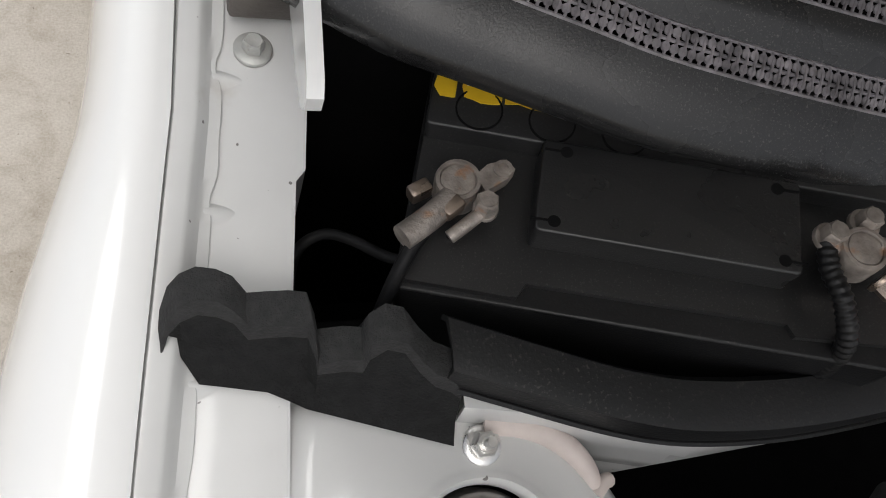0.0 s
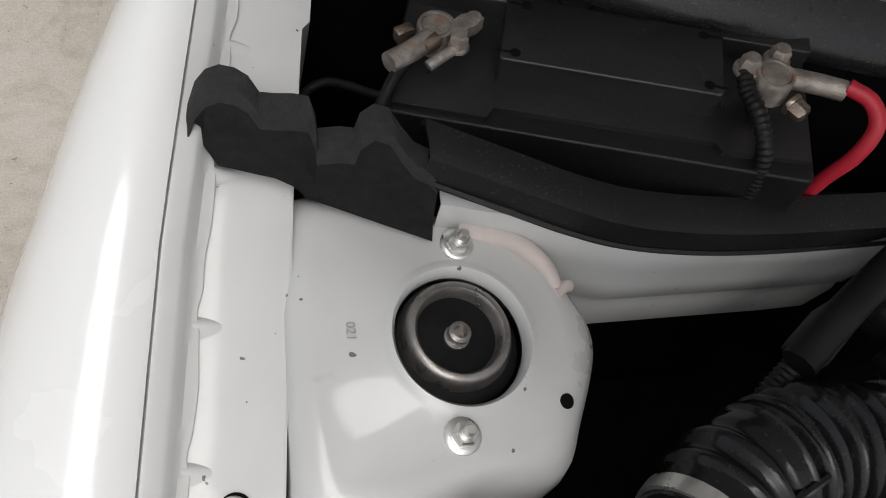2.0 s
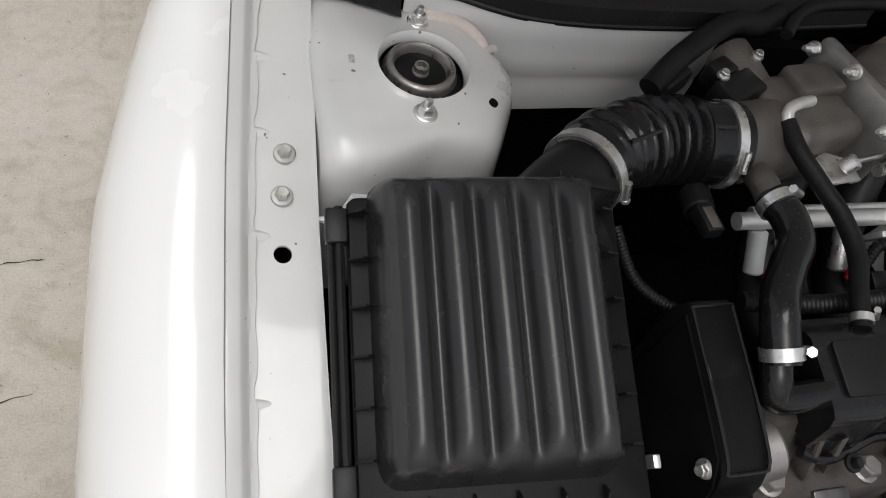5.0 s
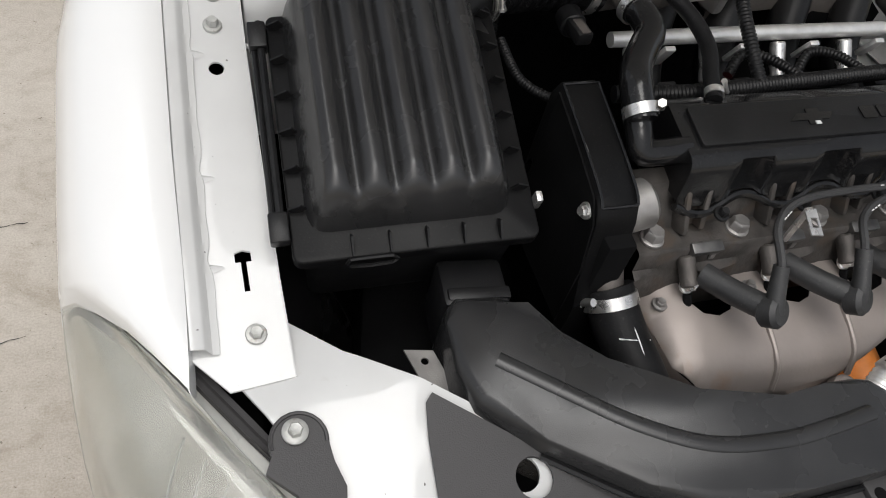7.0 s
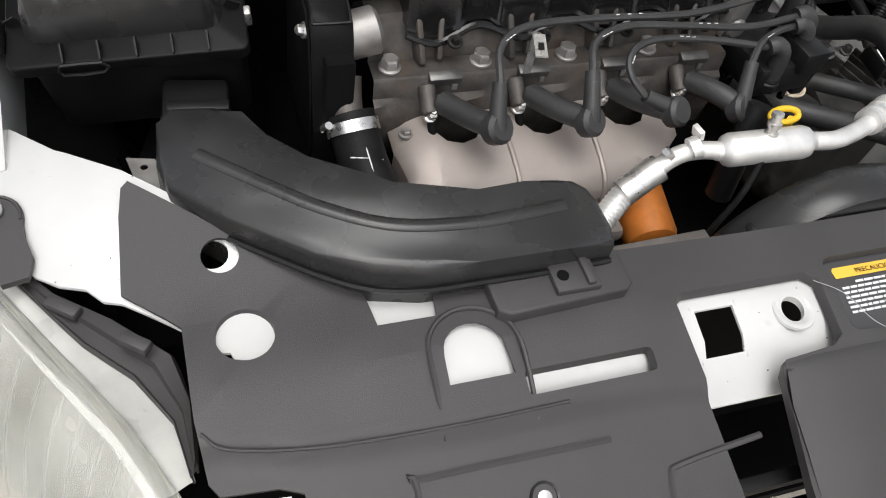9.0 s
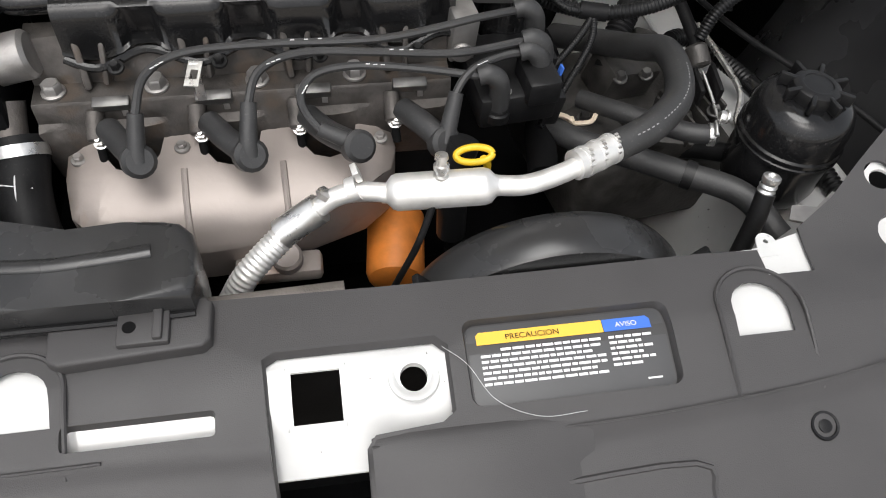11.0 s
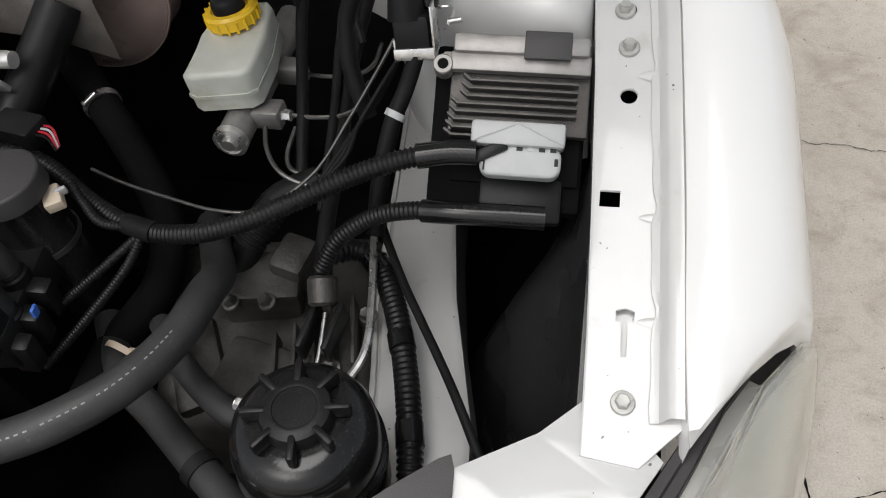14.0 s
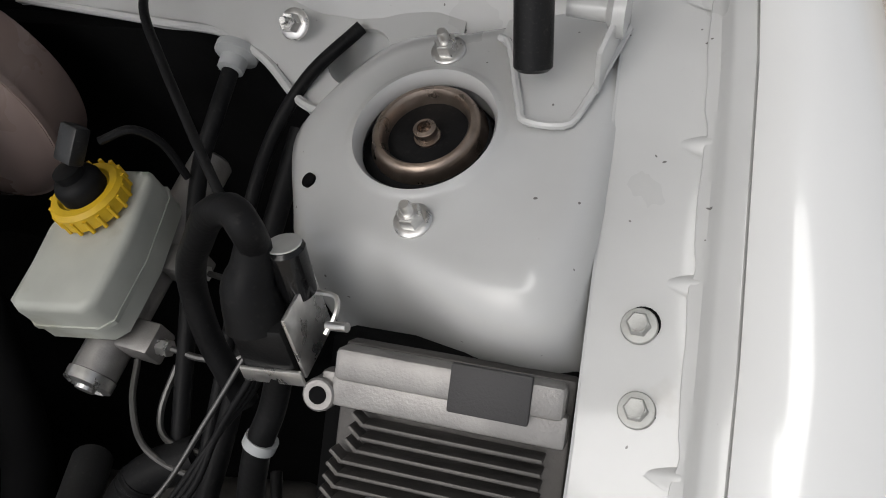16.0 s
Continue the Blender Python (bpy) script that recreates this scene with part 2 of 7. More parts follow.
def spline(pts, n=8):
    pts = [Vector(p) for p in pts]
    ext = [pts[0] * 2 - pts[1]] + pts + [pts[-1] * 2 - pts[-2]]
    out = []
    for i in range(1, len(ext) - 2):
        a, b, c, d = ext[i - 1:i + 3]
        for k in range(n):
            t = k / n
            out.append(0.5 * ((2 * b) + (c - a) * t + (2 * a - 5 * b + 4 * c - d) * t * t + (3 * b - a - 3 * c + d) * t ** 3))
    out.append(pts[-1])
    return out


def resample(pts, step):
    out, left = [pts[0].copy()], step
    for a, b in zip(pts, pts[1:]):
        d = (b - a).length
        s = 0.0
        while d - s >= left:
            s += left
            out.append(a.lerp(b, s / d))
            left = step
        left -= d - s
    return out


def tube(bm, pts, r, seg=12, n=8, ridge=None, taper=None):
    """A round hose along a smooth line; ridge=(pitch, depth) for corrugated conduit."""
    line = spline(pts, n)
    if ridge:
        line = resample(line, ridge[0] / 4)
    rings, up = [], None
    total = max(1, len(line) - 1)
    for i, p in enumerate(line):
        t = (line[min(i + 1, total)] - line[max(i - 1, 0)]).normalized()
        if up is None:
            up = t.orthogonal().normalized()
        up = (up - t * up.dot(t)).normalized()
        sd = t.cross(up)
        rr = r if taper is None else r + (taper - r) * i / total
        if ridge:
            rr -= ridge[1] if i % 4 in (2, 3) else 0
        rings.append([bm.verts.new(p + (up * math.cos(2 * math.pi * k / seg) + sd * math.sin(2 * math.pi * k / seg)) * rr) for k in range(seg)])
    for a, b in zip(rings, rings[1:]):
        for k in range(seg):
            bm.faces.new((a[k], a[(k + 1) % seg], b[(k + 1) % seg], b[k]))
    bm.faces.new(rings[0])
    bm.faces.new(rings[-1])
    return bm


def loft(bm, rows, closed=False):
    """A skin over rows of points with the same count."""
    vs = [[bm.verts.new(p) for p in row] for row in rows]
    n = len(vs[0])
    for a, b in zip(vs, vs[1:]):
        for i in range(n if closed else n - 1):
            j = (i + 1) % n
            bm.faces.new((a[i], a[j], b[j], b[i]))
    return bm


def thicken(bm, d):
    bmesh.ops.recalc_face_normals(bm, faces=bm.faces)
    bmesh.ops.solidify(bm, geom=list(bm.faces), thickness=d)
    return bm


def arc(cx, cy, r, a0=0, a1=360, n=20, ry=None):
    ry = r if ry is None else ry
    full = abs(a1 - a0) >= 360
    return [(cx + r * math.cos(radians(a0 + (a1 - a0) * i / (n if full else n - 1))), cy + ry * math.sin(radians(a0 + (a1 - a0) * i / (n if full else n - 1)))) for i in range(n)]


def rounded(x0, y0, x1, y1, r, n=5):
    return arc(x1 - r, y1 - r, r, 0, 90, n) + arc(x0 + r, y1 - r, r, 90, 180, n) + arc(x0 + r, y0 + r, r, 180, 270, n) + arc(x1 - r, y0 + r, r, 270, 360, n)


def plate(outline, holes, zf, thick, cuts_x=(), cuts_y=(), m=None):
    """A sheet with openings through it, laid on the surface z = zf(x, y), with thickness downward."""
    bm = B()
    edges = []
    for loop in [outline] + list(holes):
        vs = [bm.verts.new((x, y, 0)) for x, y in loop]
        edges += [bm.edges.new((vs[i], vs[(i + 1) % len(vs)])) for i in range(len(vs))]
    bmesh.ops.triangle_fill(bm, edges=edges, use_beauty=True, use_dissolve=False)
    for v, axis in [(c, 0) for c in cuts_x] + [(c, 1) for c in cuts_y]:
        no = Vector((1, 0, 0)) if axis == 0 else Vector((0, 1, 0))
        bmesh.ops.bisect_plane(bm, geom=list(bm.verts) + list(bm.edges) + list(bm.faces), plane_co=no * v, plane_no=no, dist=1e-5)
    for f in bm.faces:
        if f.normal.z < 0:
            f.normal_flip()
    r = bmesh.ops.extrude_face_region(bm, geom=list(bm.faces))
    low = {v for v in r["geom"] if isinstance(v, bmesh.types.BMVert)}
    for v in bm.verts:
        v.co.z = zf(v.co.x, v.co.y) - (0.0 if v in low else thick)
    if m is not None:
        bm.transform(m)
    return bm


def hexbolt(bm, p, axis=(0, 0, 1), af=0.010, h=0.006, washer=0.010, stud=0.0):
    p, axis = Vector(p), Vector(axis).normalized()
    lathe(bm, p, axis, [(washer, -0.001), (washer, 0.0012), (washer * 0.94, 0.0018), (washer * 0.6, 0.0022)], 22)
    r = af / math.sqrt(3)
    lathe(bm, p + axis * 0.0018, axis, [(r, 0), (r, h * 0.85), (r * 0.86, h)], 6)
    lathe(bm, p + axis * (0.0018 + h), axis, [(r * 0.78, -0.001), (r * 0.72, 0.0008), (r * 0.5, 0.0006)], 16)
    if stud:
        lathe(bm, p + axis * (0.0015 + h), axis, [(0.0032, 0), (0.0032, stud * 0.8), (0.0024, stud)], 12)
    return bm


def ring(bm, c, axis, r, w, t, seg=28):
    """A band clamp of radius r, width w and thickness t."""
    return lathe(bm, Vector(c) - Vector(axis).normalized() * w / 2, axis, [(r, 0), (r + t, 0), (r + t, w), (r, w), (r, 0.0001)], seg)


def clamp(name, c, axis, r, w, parent, side=(0, 0, 1)):
    bm = ring(B(), c, axis, r, w, 0.0015)
    band = part(name, bm, STEEL, parent, "zinc-plated worm drive band")
    side = Vector(side).normalized()
    ax = Vector(axis).normalized()
    tan = ax.cross(side).normalized()
    q = Vector(c) + side * (r + 0.004)
    bm = B()
    cyl(bm, q - tan * 0.009, q + tan * 0.007, w * 0.34, seg=10)
    lathe(bm, q + tan * 0.007, tan, [(w * 0.42, 0), (w * 0.42, 0.003)], 6)
    part("screw", bm, STEEL, band)
    return band


def prism(outline, z0, z1, bevel=0.0, m=None, top=1.0):
    """An upright body of the given outline between two heights; top scales its upper face."""
    bm = B()
    cx = sum(p[0] for p in outline) / len(outline)
    cy = sum(p[1] for p in outline) / len(outline)
    lo = [bm.verts.new((x, y, z0)) for x, y in outline]
    hi = [bm.verts.new((cx + (x - cx) * top, cy + (y - cy) * top, z1)) for x, y in outline]
    n = len(lo)
    for i in range(n):
        bm.faces.new((lo[i], lo[(i + 1) % n], hi[(i + 1) % n], hi[i]))
    ft = bm.faces.new(hi)
    bm.faces.new(lo[::-1])
    if bevel:
        bmesh.ops.bevel(bm, geom=list(ft.edges), offset=bevel, segments=3, affect='EDGES', profile=0.5)
    if m is not None:
        bm.transform(m)
    return bm


def lerp_table(v, xs, ys):
    return float(np.interp(v, xs, ys))


def rail_z(y):
    return lerp_table(y, (-0.5, -0.39, -0.335, -0.16, -0.08, 0.09, 0.2, 0.6), (0.672, 0.7045, 0.7215, 0.772, 0.7935, 0.825, 0.838, 0.868))


def cover_z(x, y):
    return lerp_table(y, (-0.95, -0.85, -0.74, -0.66, -0.588, -0.535, -0.46), (0.54, 0.61, 0.652, 0.674, 0.676, 0.689, 0.709))


# ---- ground and shell ----
bm = B()
bmesh.ops.create_grid(bm, x_segments=2, y_segments=2, size=400)
ground = part("ground", bm, CONCRETE, None, smooth=0)
tagged(ground, "worn beige concrete yard with stains and cracks", "ground", kind="structure")

# thin cracks with an uneven line in the yard
for x0, y0, x1, y1, wide in ((1.10, -0.62, 0.93, 0.05, 0.0026), (0.99, -0.18, 1.55, 0.02, 0.0014), (1.03, 0.58, 1.30, 0.54, 0.0012), (-1.55, 0.30, -0.98, 0.36, 0.0012), (-1.5, 0.02, -0.98, 0.10, 0.0010)):
    bm = B()
    a, b = Vector((x0, y0, 0.0022)), Vector((x1, y1, 0.0022))
    sd = (b - a).cross(Vector((0, 0, 1))).normalized()
    rows, drift = [], 0.0
    for i in range(61):
        drift = drift * 0.85 + random.uniform(-0.003, 0.003)
        p = a.lerp(b, i / 60) + sd * drift
        w = wide * random.uniform(0.25, 1.0)
        rows.append([p - sd * w, p + sd * w])
    loft(bm, rows)
    part("crack", bm, DARK, ground, smooth=0)


def fender(s):
    name = "front_fender"
    th = thing(name, (s * 0.75, -0.1, 0.5), "glossy white painted steel front fender", "car fender", "front fenders")
    rows = []
    ys = [-0.445 + 0.035 * i for i in range(32)]
    for y in ys:
        g = lerp_table(y, (-0.44, -0.35, -0.25, -0.1, 0.05, 0.22, 0.7), (0.729, 0.724, 0.722, 0.715, 0.704, 0.684, 0.66)) + (0.008 if s > 0 else 0)
        z = rail_z(y) + 0.016
        o = lerp_table(y, (-0.44, -0.29, -0.1, 0.0, 0.074, 0.148, 0.24, 0.7), (0.098, 0.101, 0.100, 0.088, 0.075, 0.066, 0.048, 0.036))
        if y < -0.33:
            z -= 0.004 * ((-0.33 - y) / 0.1) ** 2
        prof = ((-0.004, -0.022), (-0.001, -0.006), (0.0, 0.0), (0.006, 0.0035), (min(0.022, 0.28 * o), 0.006), (0.40 * o, 0.004), (0.62 * o, -0.007), (0.78 * o, -0.022), (0.90 * o, -0.045), (0.97 * o, -0.078), (1.0 * o, -0.125), (0.98 * o, -0.20), (0.94 * o, -0.30), (0.9 * o, -0.45))
        rows.append([(s * (g + dx), y, z + dz) for dx, dz in prof])
    # the nose is cut along the lamp
    for k, (y, row) in enumerate(zip(ys, rows)):
        for i, p in enumerate(row):
            x = abs(p[0])
            lim = lerp_table(x, (0.70, 0.729, 0.77, 0.81, 0.84), (-0.45, -0.428, -0.368, -0.318, -0.30))
            if p[1] < lim:
                row[i] = (p[0], lim + 0.0005 * k, p[2])
    bm = loft(B(), [r[2:] for r in rows])
    thicken(bm, -0.0012)
    part("panel", bm, PAINT, th, smooth=60)
    part("inner_lip", thicken(loft(B(), [r[:3] for r in rows]), -0.001), PAINT, th, "turned-down white lip along the gap", smooth=60)
    return th


def riser(x, y):
    edge = lerp_table(y, (-0.405, -0.25, -0.1, 0.05, 0.22, 0.6), (0.7265, 0.7215, 0.7145, 0.7035, 0.6835, 0.6595))
    return lerp_table(edge - x, (0, 0.006, 0.012, 0.020, 0.028), (0.0135, 0.0125, 0.0100, 0.002, 0.0))


def inner_rail(s):
    th = thing("inner_fender_rail", (s * 0.67, -0.1, 0.6), "white painted steel inner fender rail with bolt holes", "car body rail", "inner fender rails")
    holes = [arc(0.680 * s + 0.005, -0.1575 - 0.002 * s, 0.0068, n=16)]
    ty = -0.335 - 0.002 * s
    tx = 0.684 * s + 0.0075
    holes.append([(tx - 0.0065, ty + 0.008), (tx - 0.0065, ty), (tx - 0.0022, ty), (tx - 0.0022, ty - 0.024), (tx + 0.0022, ty - 0.024), (tx + 0.0022, ty), (tx + 0.0065, ty), (tx + 0.0065, ty + 0.008), (tx, ty + 0.010)])
    if s > 0:
        holes.append([(0.668, -0.252), (0.683, -0.252), (0.683, -0.239), (0.668, -0.239)])
    inner = [(-0.428, 0.650), (-0.35, 0.651), (-0.25, 0.650), (-0.14, 0.648), (-0.05, 0.644), (0.087, 0.636), (0.19, 0.627), (0.196, 0.622), (0.25, 0.617), (0.6, 0.592)]
    off = 0.018 if s > 0 else 0.0
    inn = [(s * (x + off * lerp_table(y, (-0.45, 0.05), (1.0, 0.35))), y) for y, x in inner]
    wide = [(-0.405, 0.7245), (-0.35, 0.7215), (-0.25, 0.7195), (-0.1, 0.7125), (0.05, 0.7015), (0.22, 0.6815), (0.6, 0.6575)]
    out = [(s * (x + (0.008 if s > 0 else 0)), y) for y, x in wide]
    corner = [(s * (0.70 + off * .3), -0.432)]
    outline = inn + out[::-1] + corner
    bm = plate(outline, holes, lambda x, y: rail_z(y), 0.002,
               cuts_x=[s * (0.645 + 0.0045 * i) for i in range(20)], cuts_y=[-0.39 + 0.05 * i for i in range(19)])
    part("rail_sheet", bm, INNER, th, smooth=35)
    if s > 0:
        part("backing_plate", box(B(), (tx, ty - 0.008, rail_z(ty - 0.008) - 0.009), (0.026, 0.05, 0.002), rot(16, 0, 0)), INNER, th)
    # raised lap along the fender, ending in an uneven sheet edge with notches at the pressed nubs
    nubs = (-0.335, -0.258, -0.140, -0.057, 0.013, 0.095, 0.175, 0.245)
    rows = []
    for i in range(250):
        y = -0.404 + 0.00405 * i
        e = lerp_table(y, (-0.405, -0.25, -0.1, 0.05, 0.22, 0.6), (0.7265, 0.7215, 0.7145, 0.7035, 0.6835, 0.6595)) + (0.008 if s > 0 else 0)
        near = min(abs(y - n - 0.006) for n in nubs)
        w = 0.0005 * math.sin(i * 0.23 + s) + 0.0004 * math.sin(i * 0.61) - lerp_table(near, (0.0, 0.004, 0.009, 0.016), (0.0024, 0.0020, 0.0004, 0.0))
        z = rail_z(y)
        rows.append([(s * (e - d), y, z + h) for d, h in ((0.0002, -0.020), (0.0002, 0.0122), (0.0014, 0.0142), (0.0100, 0.0138), (0.0125, 0.0122), (0.0150, 0.0072), (0.0172, 0.0040), (0.0205 + w, 0.0030), (0.0226 + w, 0.0027), (0.0230 + w, 0.0020), (0.0226 + w, 0.0010), (0.019 + w, 0.0010))])
    part("lap_sheet", loft(B(), rows), INNER, th, "raised white lap with an uneven seam", smooth=35)
    # turned-down inner flange
    rows = [[(x, y, rail_z(y) + 0.0005), (x - s * 0.0012, y, rail_z(y) + 0.001), (x - s * 0.002, y, rail_z(y) - 0.03), (x - s * 0.003, y, rail_z(y) - 0.09)] for x, y in inn]
    bm = thicken(loft(B(), rows), 0.0012)
    part("flange", bm, INNER, th, smooth=35)
    # pressed nubs that run into the lap like half cones
    for y in nubs:
        e = lerp_table(y, (-0.405, -0.25, -0.1, 0.05, 0.22, 0.6), (0.7265, 0.7215, 0.7145, 0.7035, 0.6835, 0.6595)) + (0.008 if s > 0 else 0)
        big = 0.75 if y < -0.2 else 1.0
        rows = []
        for k in range(9):
            f = k / 8
            r = 0.0085 * math.sin(min(1, 0.12 + f * 0.9) * math.pi / 2) * big
            lift = 0.0040 * math.sin(min(1, f * 1.25) * math.pi / 2) ** 1.5 * big
            x0 = e - 0.036 + 0.023 * f
            rows.append([(s * x0, y + r * j / 6, rail_z(y) - 0.0006 + lift * (0.5 + 0.5 * math.cos(math.pi * j / 6))) for j in range(-6, 7)])
        part("pressed_nub", loft(B(), rows), INNER, th, smooth=70)
    for y, x in ((-0.0795 - 0.0015 * s, 0.6735 + 0.0045 * s), (-0.1145 - 0.0025 * s, 0.678 + 0.005 * s), (-0.392, 0.684 + 0.009 * s)):
        bolt = part("bolt", hexbolt(B(), (s * x, y, rail_z(y) + 0.0015), (0, -0.25, 1), af=0.0095, washer=0.0084), BOLT, th, "hex flange bolt with worn paint")
        # offset dark disc paints the shade in the bolt's slot
        part("slot_shadow", lathe(B(), (s * x + 0.001, y + 0.0022, rail_z(y) - 0.0005), (0, -0.25, 1), [(0.0082, 0), (0.0082, 0.0010), (0.004, 0.0011)], 20), DARK, bolt, "dark disc painting the slot's shade under the bolt")
    if s < 0:
        part("bolt", hexbolt(B(), (-0.643, 0.262, rail_z(0.262) + 0.001)), BOLT, th)
    return th


def strut_tower(s):
    th = thing("strut_tower", (s * 0.552, 0, 0.5), "white painted steel suspension strut tower", "strut tower", "strut towers")
    cx = 0.552 if s > 0 else -0.5485
    seg = 72
    rings = ((0.0370, 0.811), (0.0375, 0.8180), (0.0395, 0.8212), (0.0430, 0.8200), (0.0455, 0.8180), (0.060, 0.8180), (0.067, 0.8162), (0.0720, 0.8115), (0.0758, 0.803), (0.0775, 0.788), (0.079, 0.760), (0.082, 0.70), (0.084, 0.64))
    rows = []
    lim = 0.652 if s > 0 else 0.642
    for k, (r, z) in enumerate(rings):
        row = []
        for i in range(seg):
            a = 2 * math.pi * i / seg
            c, n = math.cos(a), math.sin(a)
            out = max(0.0, c * s)
            rr = r
            if k > 4:
                p_ = 2 + 8 * min(1, out * 1.6)
                rr = r / (abs(c) ** p_ + abs(n) ** p_) ** (1 / p_) * (1 + 0.35 * out) + 0.005 * abs(n) ** 3 * (k - 4) / 4 * (1 - 0.6 * out) + 0.014 * max(0.0, -c * s) * max(0, k - 6) / 6
                # pressed flutes round the side
                phi = math.degrees(math.atan2(c * s, -n))
                if k > 5:
                    lift = (0, 0.55, 1.0, 1.0, 0.85, 0.5, 0.2)[k - 6]
                    for at, wide, amp in ((32, 13, 0.0075), (-36, 13, 0.0075), (-92, 16, 0.005), (-146, 14, 0.006)):
                        rr += amp * lift * math.exp(-((phi - at) / wide) ** 2)
                    rr -= 0.003 * lift * math.exp(-((phi + 2) / 14) ** 2)
            x = cx + rr * c
            zz = z
            if abs(x) > lim:
                x = s * lim
            row.append((x, rr * n * 1.02, zz))
        rows.append(row)
    bm = loft(B(), rows, closed=True)
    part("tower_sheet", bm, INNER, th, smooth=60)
    for bx, by in ((0.548, 0.056), (0.5645, -0.0565)) if s > 0 else ((-0.5435, 0.0555), (-0.557, -0.0545)):
        nut = part("nut", hexbolt(B(), (bx, by, 0.8185), (0, -0.05, 1), af=0.0115, h=0.007, washer=0.0100, stud=0.008), STEEL, th, "zinc hex nut on a threaded stud")
    bm = lathe(B(), (0.4975 if s > 0 else -0.4945, -0.039, 0.8162), (-s * 0.30, -0.20, 1), [(0.0042, -0.003), (0.0042, 0.0016), (0.002, 0.0014)], 16)
    part("hole", bm, DARK, th, "dark drilled hole")
    # damper top seen in the opening
    mount = thing("strut_mount", (cx, 0, 0.78), ("worn dark metal" if s < 0 else "copper-toned metal") + " strut bearing cup with a centre rod nut", "strut mount", "strut mounts")
    met = BRASS if s < 0 else COPPER
    ox = cx + (0.000 if s < 0 else -0.002)
    part("rubber", lathe(B(), (ox, 0, 0.79), (0, 0, 1), [(0.042, 0), (0.0385, 0.010), (0.036, 0.016), (0.030, 0.018)], 40), RUBBER, mount)
    part("cup", lathe(B(), (ox, 0.004, 0.803), (0, 0, 1), [(0.0335, 0.0), (0.0330, 0.004), (0.0305, 0.0095), (0.0300, 0.0120), (0.0278, 0.0140), (0.0255, 0.0142), (0.0238, 0.0120), (0.0228, 0.004), (0.0195, -0.003), (0.012, -0.006), (0.001, -0.007)], 48), met, mount)
    part("rod_nut", lathe(B(), (ox, 0.003, 0.797), (0, 0, 1), [(0.0105, 0), (0.0105, 0.004), (0.0085, 0.0045), (0.0085, 0.0075), (0.0064, 0.008), (0.0074, 0.0105), (0.0074, 0.0125), (0.0054, 0.013), (0.0064, 0.015), (0.0064, 0.0190), (0.0040, 0.0200), (0.0034, 0.0150), (0.001, 0.0148)], 20), met, mount)
    return th


for s in (-1, 1):
    fender(s)
    inner_rail(s)
    strut_tower(s)

# side aprons and floor of the bay, dark and deep
for s in (-1, 1):
    rows = []
    for k in range(23):
        y = -0.54 + 0.02 * k
        b = 0.055 * math.exp(-((y + 0.215) / 0.075) ** 2)
        rows.append([(s * 0.662, y, rail_z(y) - 0.02), (s * (0.660 - 0.2 * b), y, 0.66), (s * (0.650 - 0.5 * b), y, 0.60), (s * (0.635 - 0.85 * b), y, 0.54), (s * (0.615 - b), y, 0.48), (s * (0.59 - b), y, 0.42), (s * (0.56 - 0.8 * b), y, 0.36)])
    th = thing("wheel_arch_liner", (s * 0.62, -0.25, 0.36), "glossy dark plastic wheel arch liner inside the bay", "wheel liner", "wheel arch liners")
    part("liner_sheet", thicken(loft(B(), rows), 0.003), LINER, th, smooth=70)
    part("liner_bead", tube(B(), [(s * 0.657, -0.40, rail_z(-0.40) - 0.03), (s * 0.656, -0.40, 0.62), (s * 0.640, -0.40, 0.5)], 0.006, 8), LINER, th)
    th = thing("chassis_rail", (s * 0.5, -0.2, 0.45), "white painted box section chassis rail, shaded dark on the passenger side", "chassis rail", "chassis rails")
    bm, rows = B(), []
    for y, x, w, zt in ((0.12, 0.455, 0.035, 0.55), (-0.1, 0.475, 0.035, 0.55), (-0.22, 0.492, 0.04, 0.558), (-0.36, 0.525, 0.045, 0.575), (-0.56, 0.545, 0.045, 0.585)):
        # inner wall leans outward, a shape chosen so it catches more light
        rows.append([(s * (x - w - 0.055), y, 0.34), (s * (x - w), y, zt - 0.005), (s * (x - w + 0.006), y, zt), (s * (x + w - 0.006), y, zt), (s * (x + w), y, zt - 0.005), (s * (x + w), y, 0.44)])
    loft(bm, rows)
    # passenger rail is white too; deep shade is put into its colour
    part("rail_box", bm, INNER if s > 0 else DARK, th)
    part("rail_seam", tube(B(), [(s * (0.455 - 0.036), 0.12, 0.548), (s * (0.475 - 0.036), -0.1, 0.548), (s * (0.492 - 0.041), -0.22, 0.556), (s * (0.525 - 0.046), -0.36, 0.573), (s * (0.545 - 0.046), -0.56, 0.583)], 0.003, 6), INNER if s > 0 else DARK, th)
# floor and side walls carry the bay's deep shade in their colour
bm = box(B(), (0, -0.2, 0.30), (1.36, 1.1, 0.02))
tagged(part("splash_tray", bm, DARK), "dark splash tray under the engine bay, shade put into its colour", "undertray", kind="structure")
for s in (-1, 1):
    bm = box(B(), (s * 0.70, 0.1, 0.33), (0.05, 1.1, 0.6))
    tagged(part("shade_side_wall", bm, DARK), "inner wing wall behind the wheel liner, shade put into its colour", "car body", kind="structure")

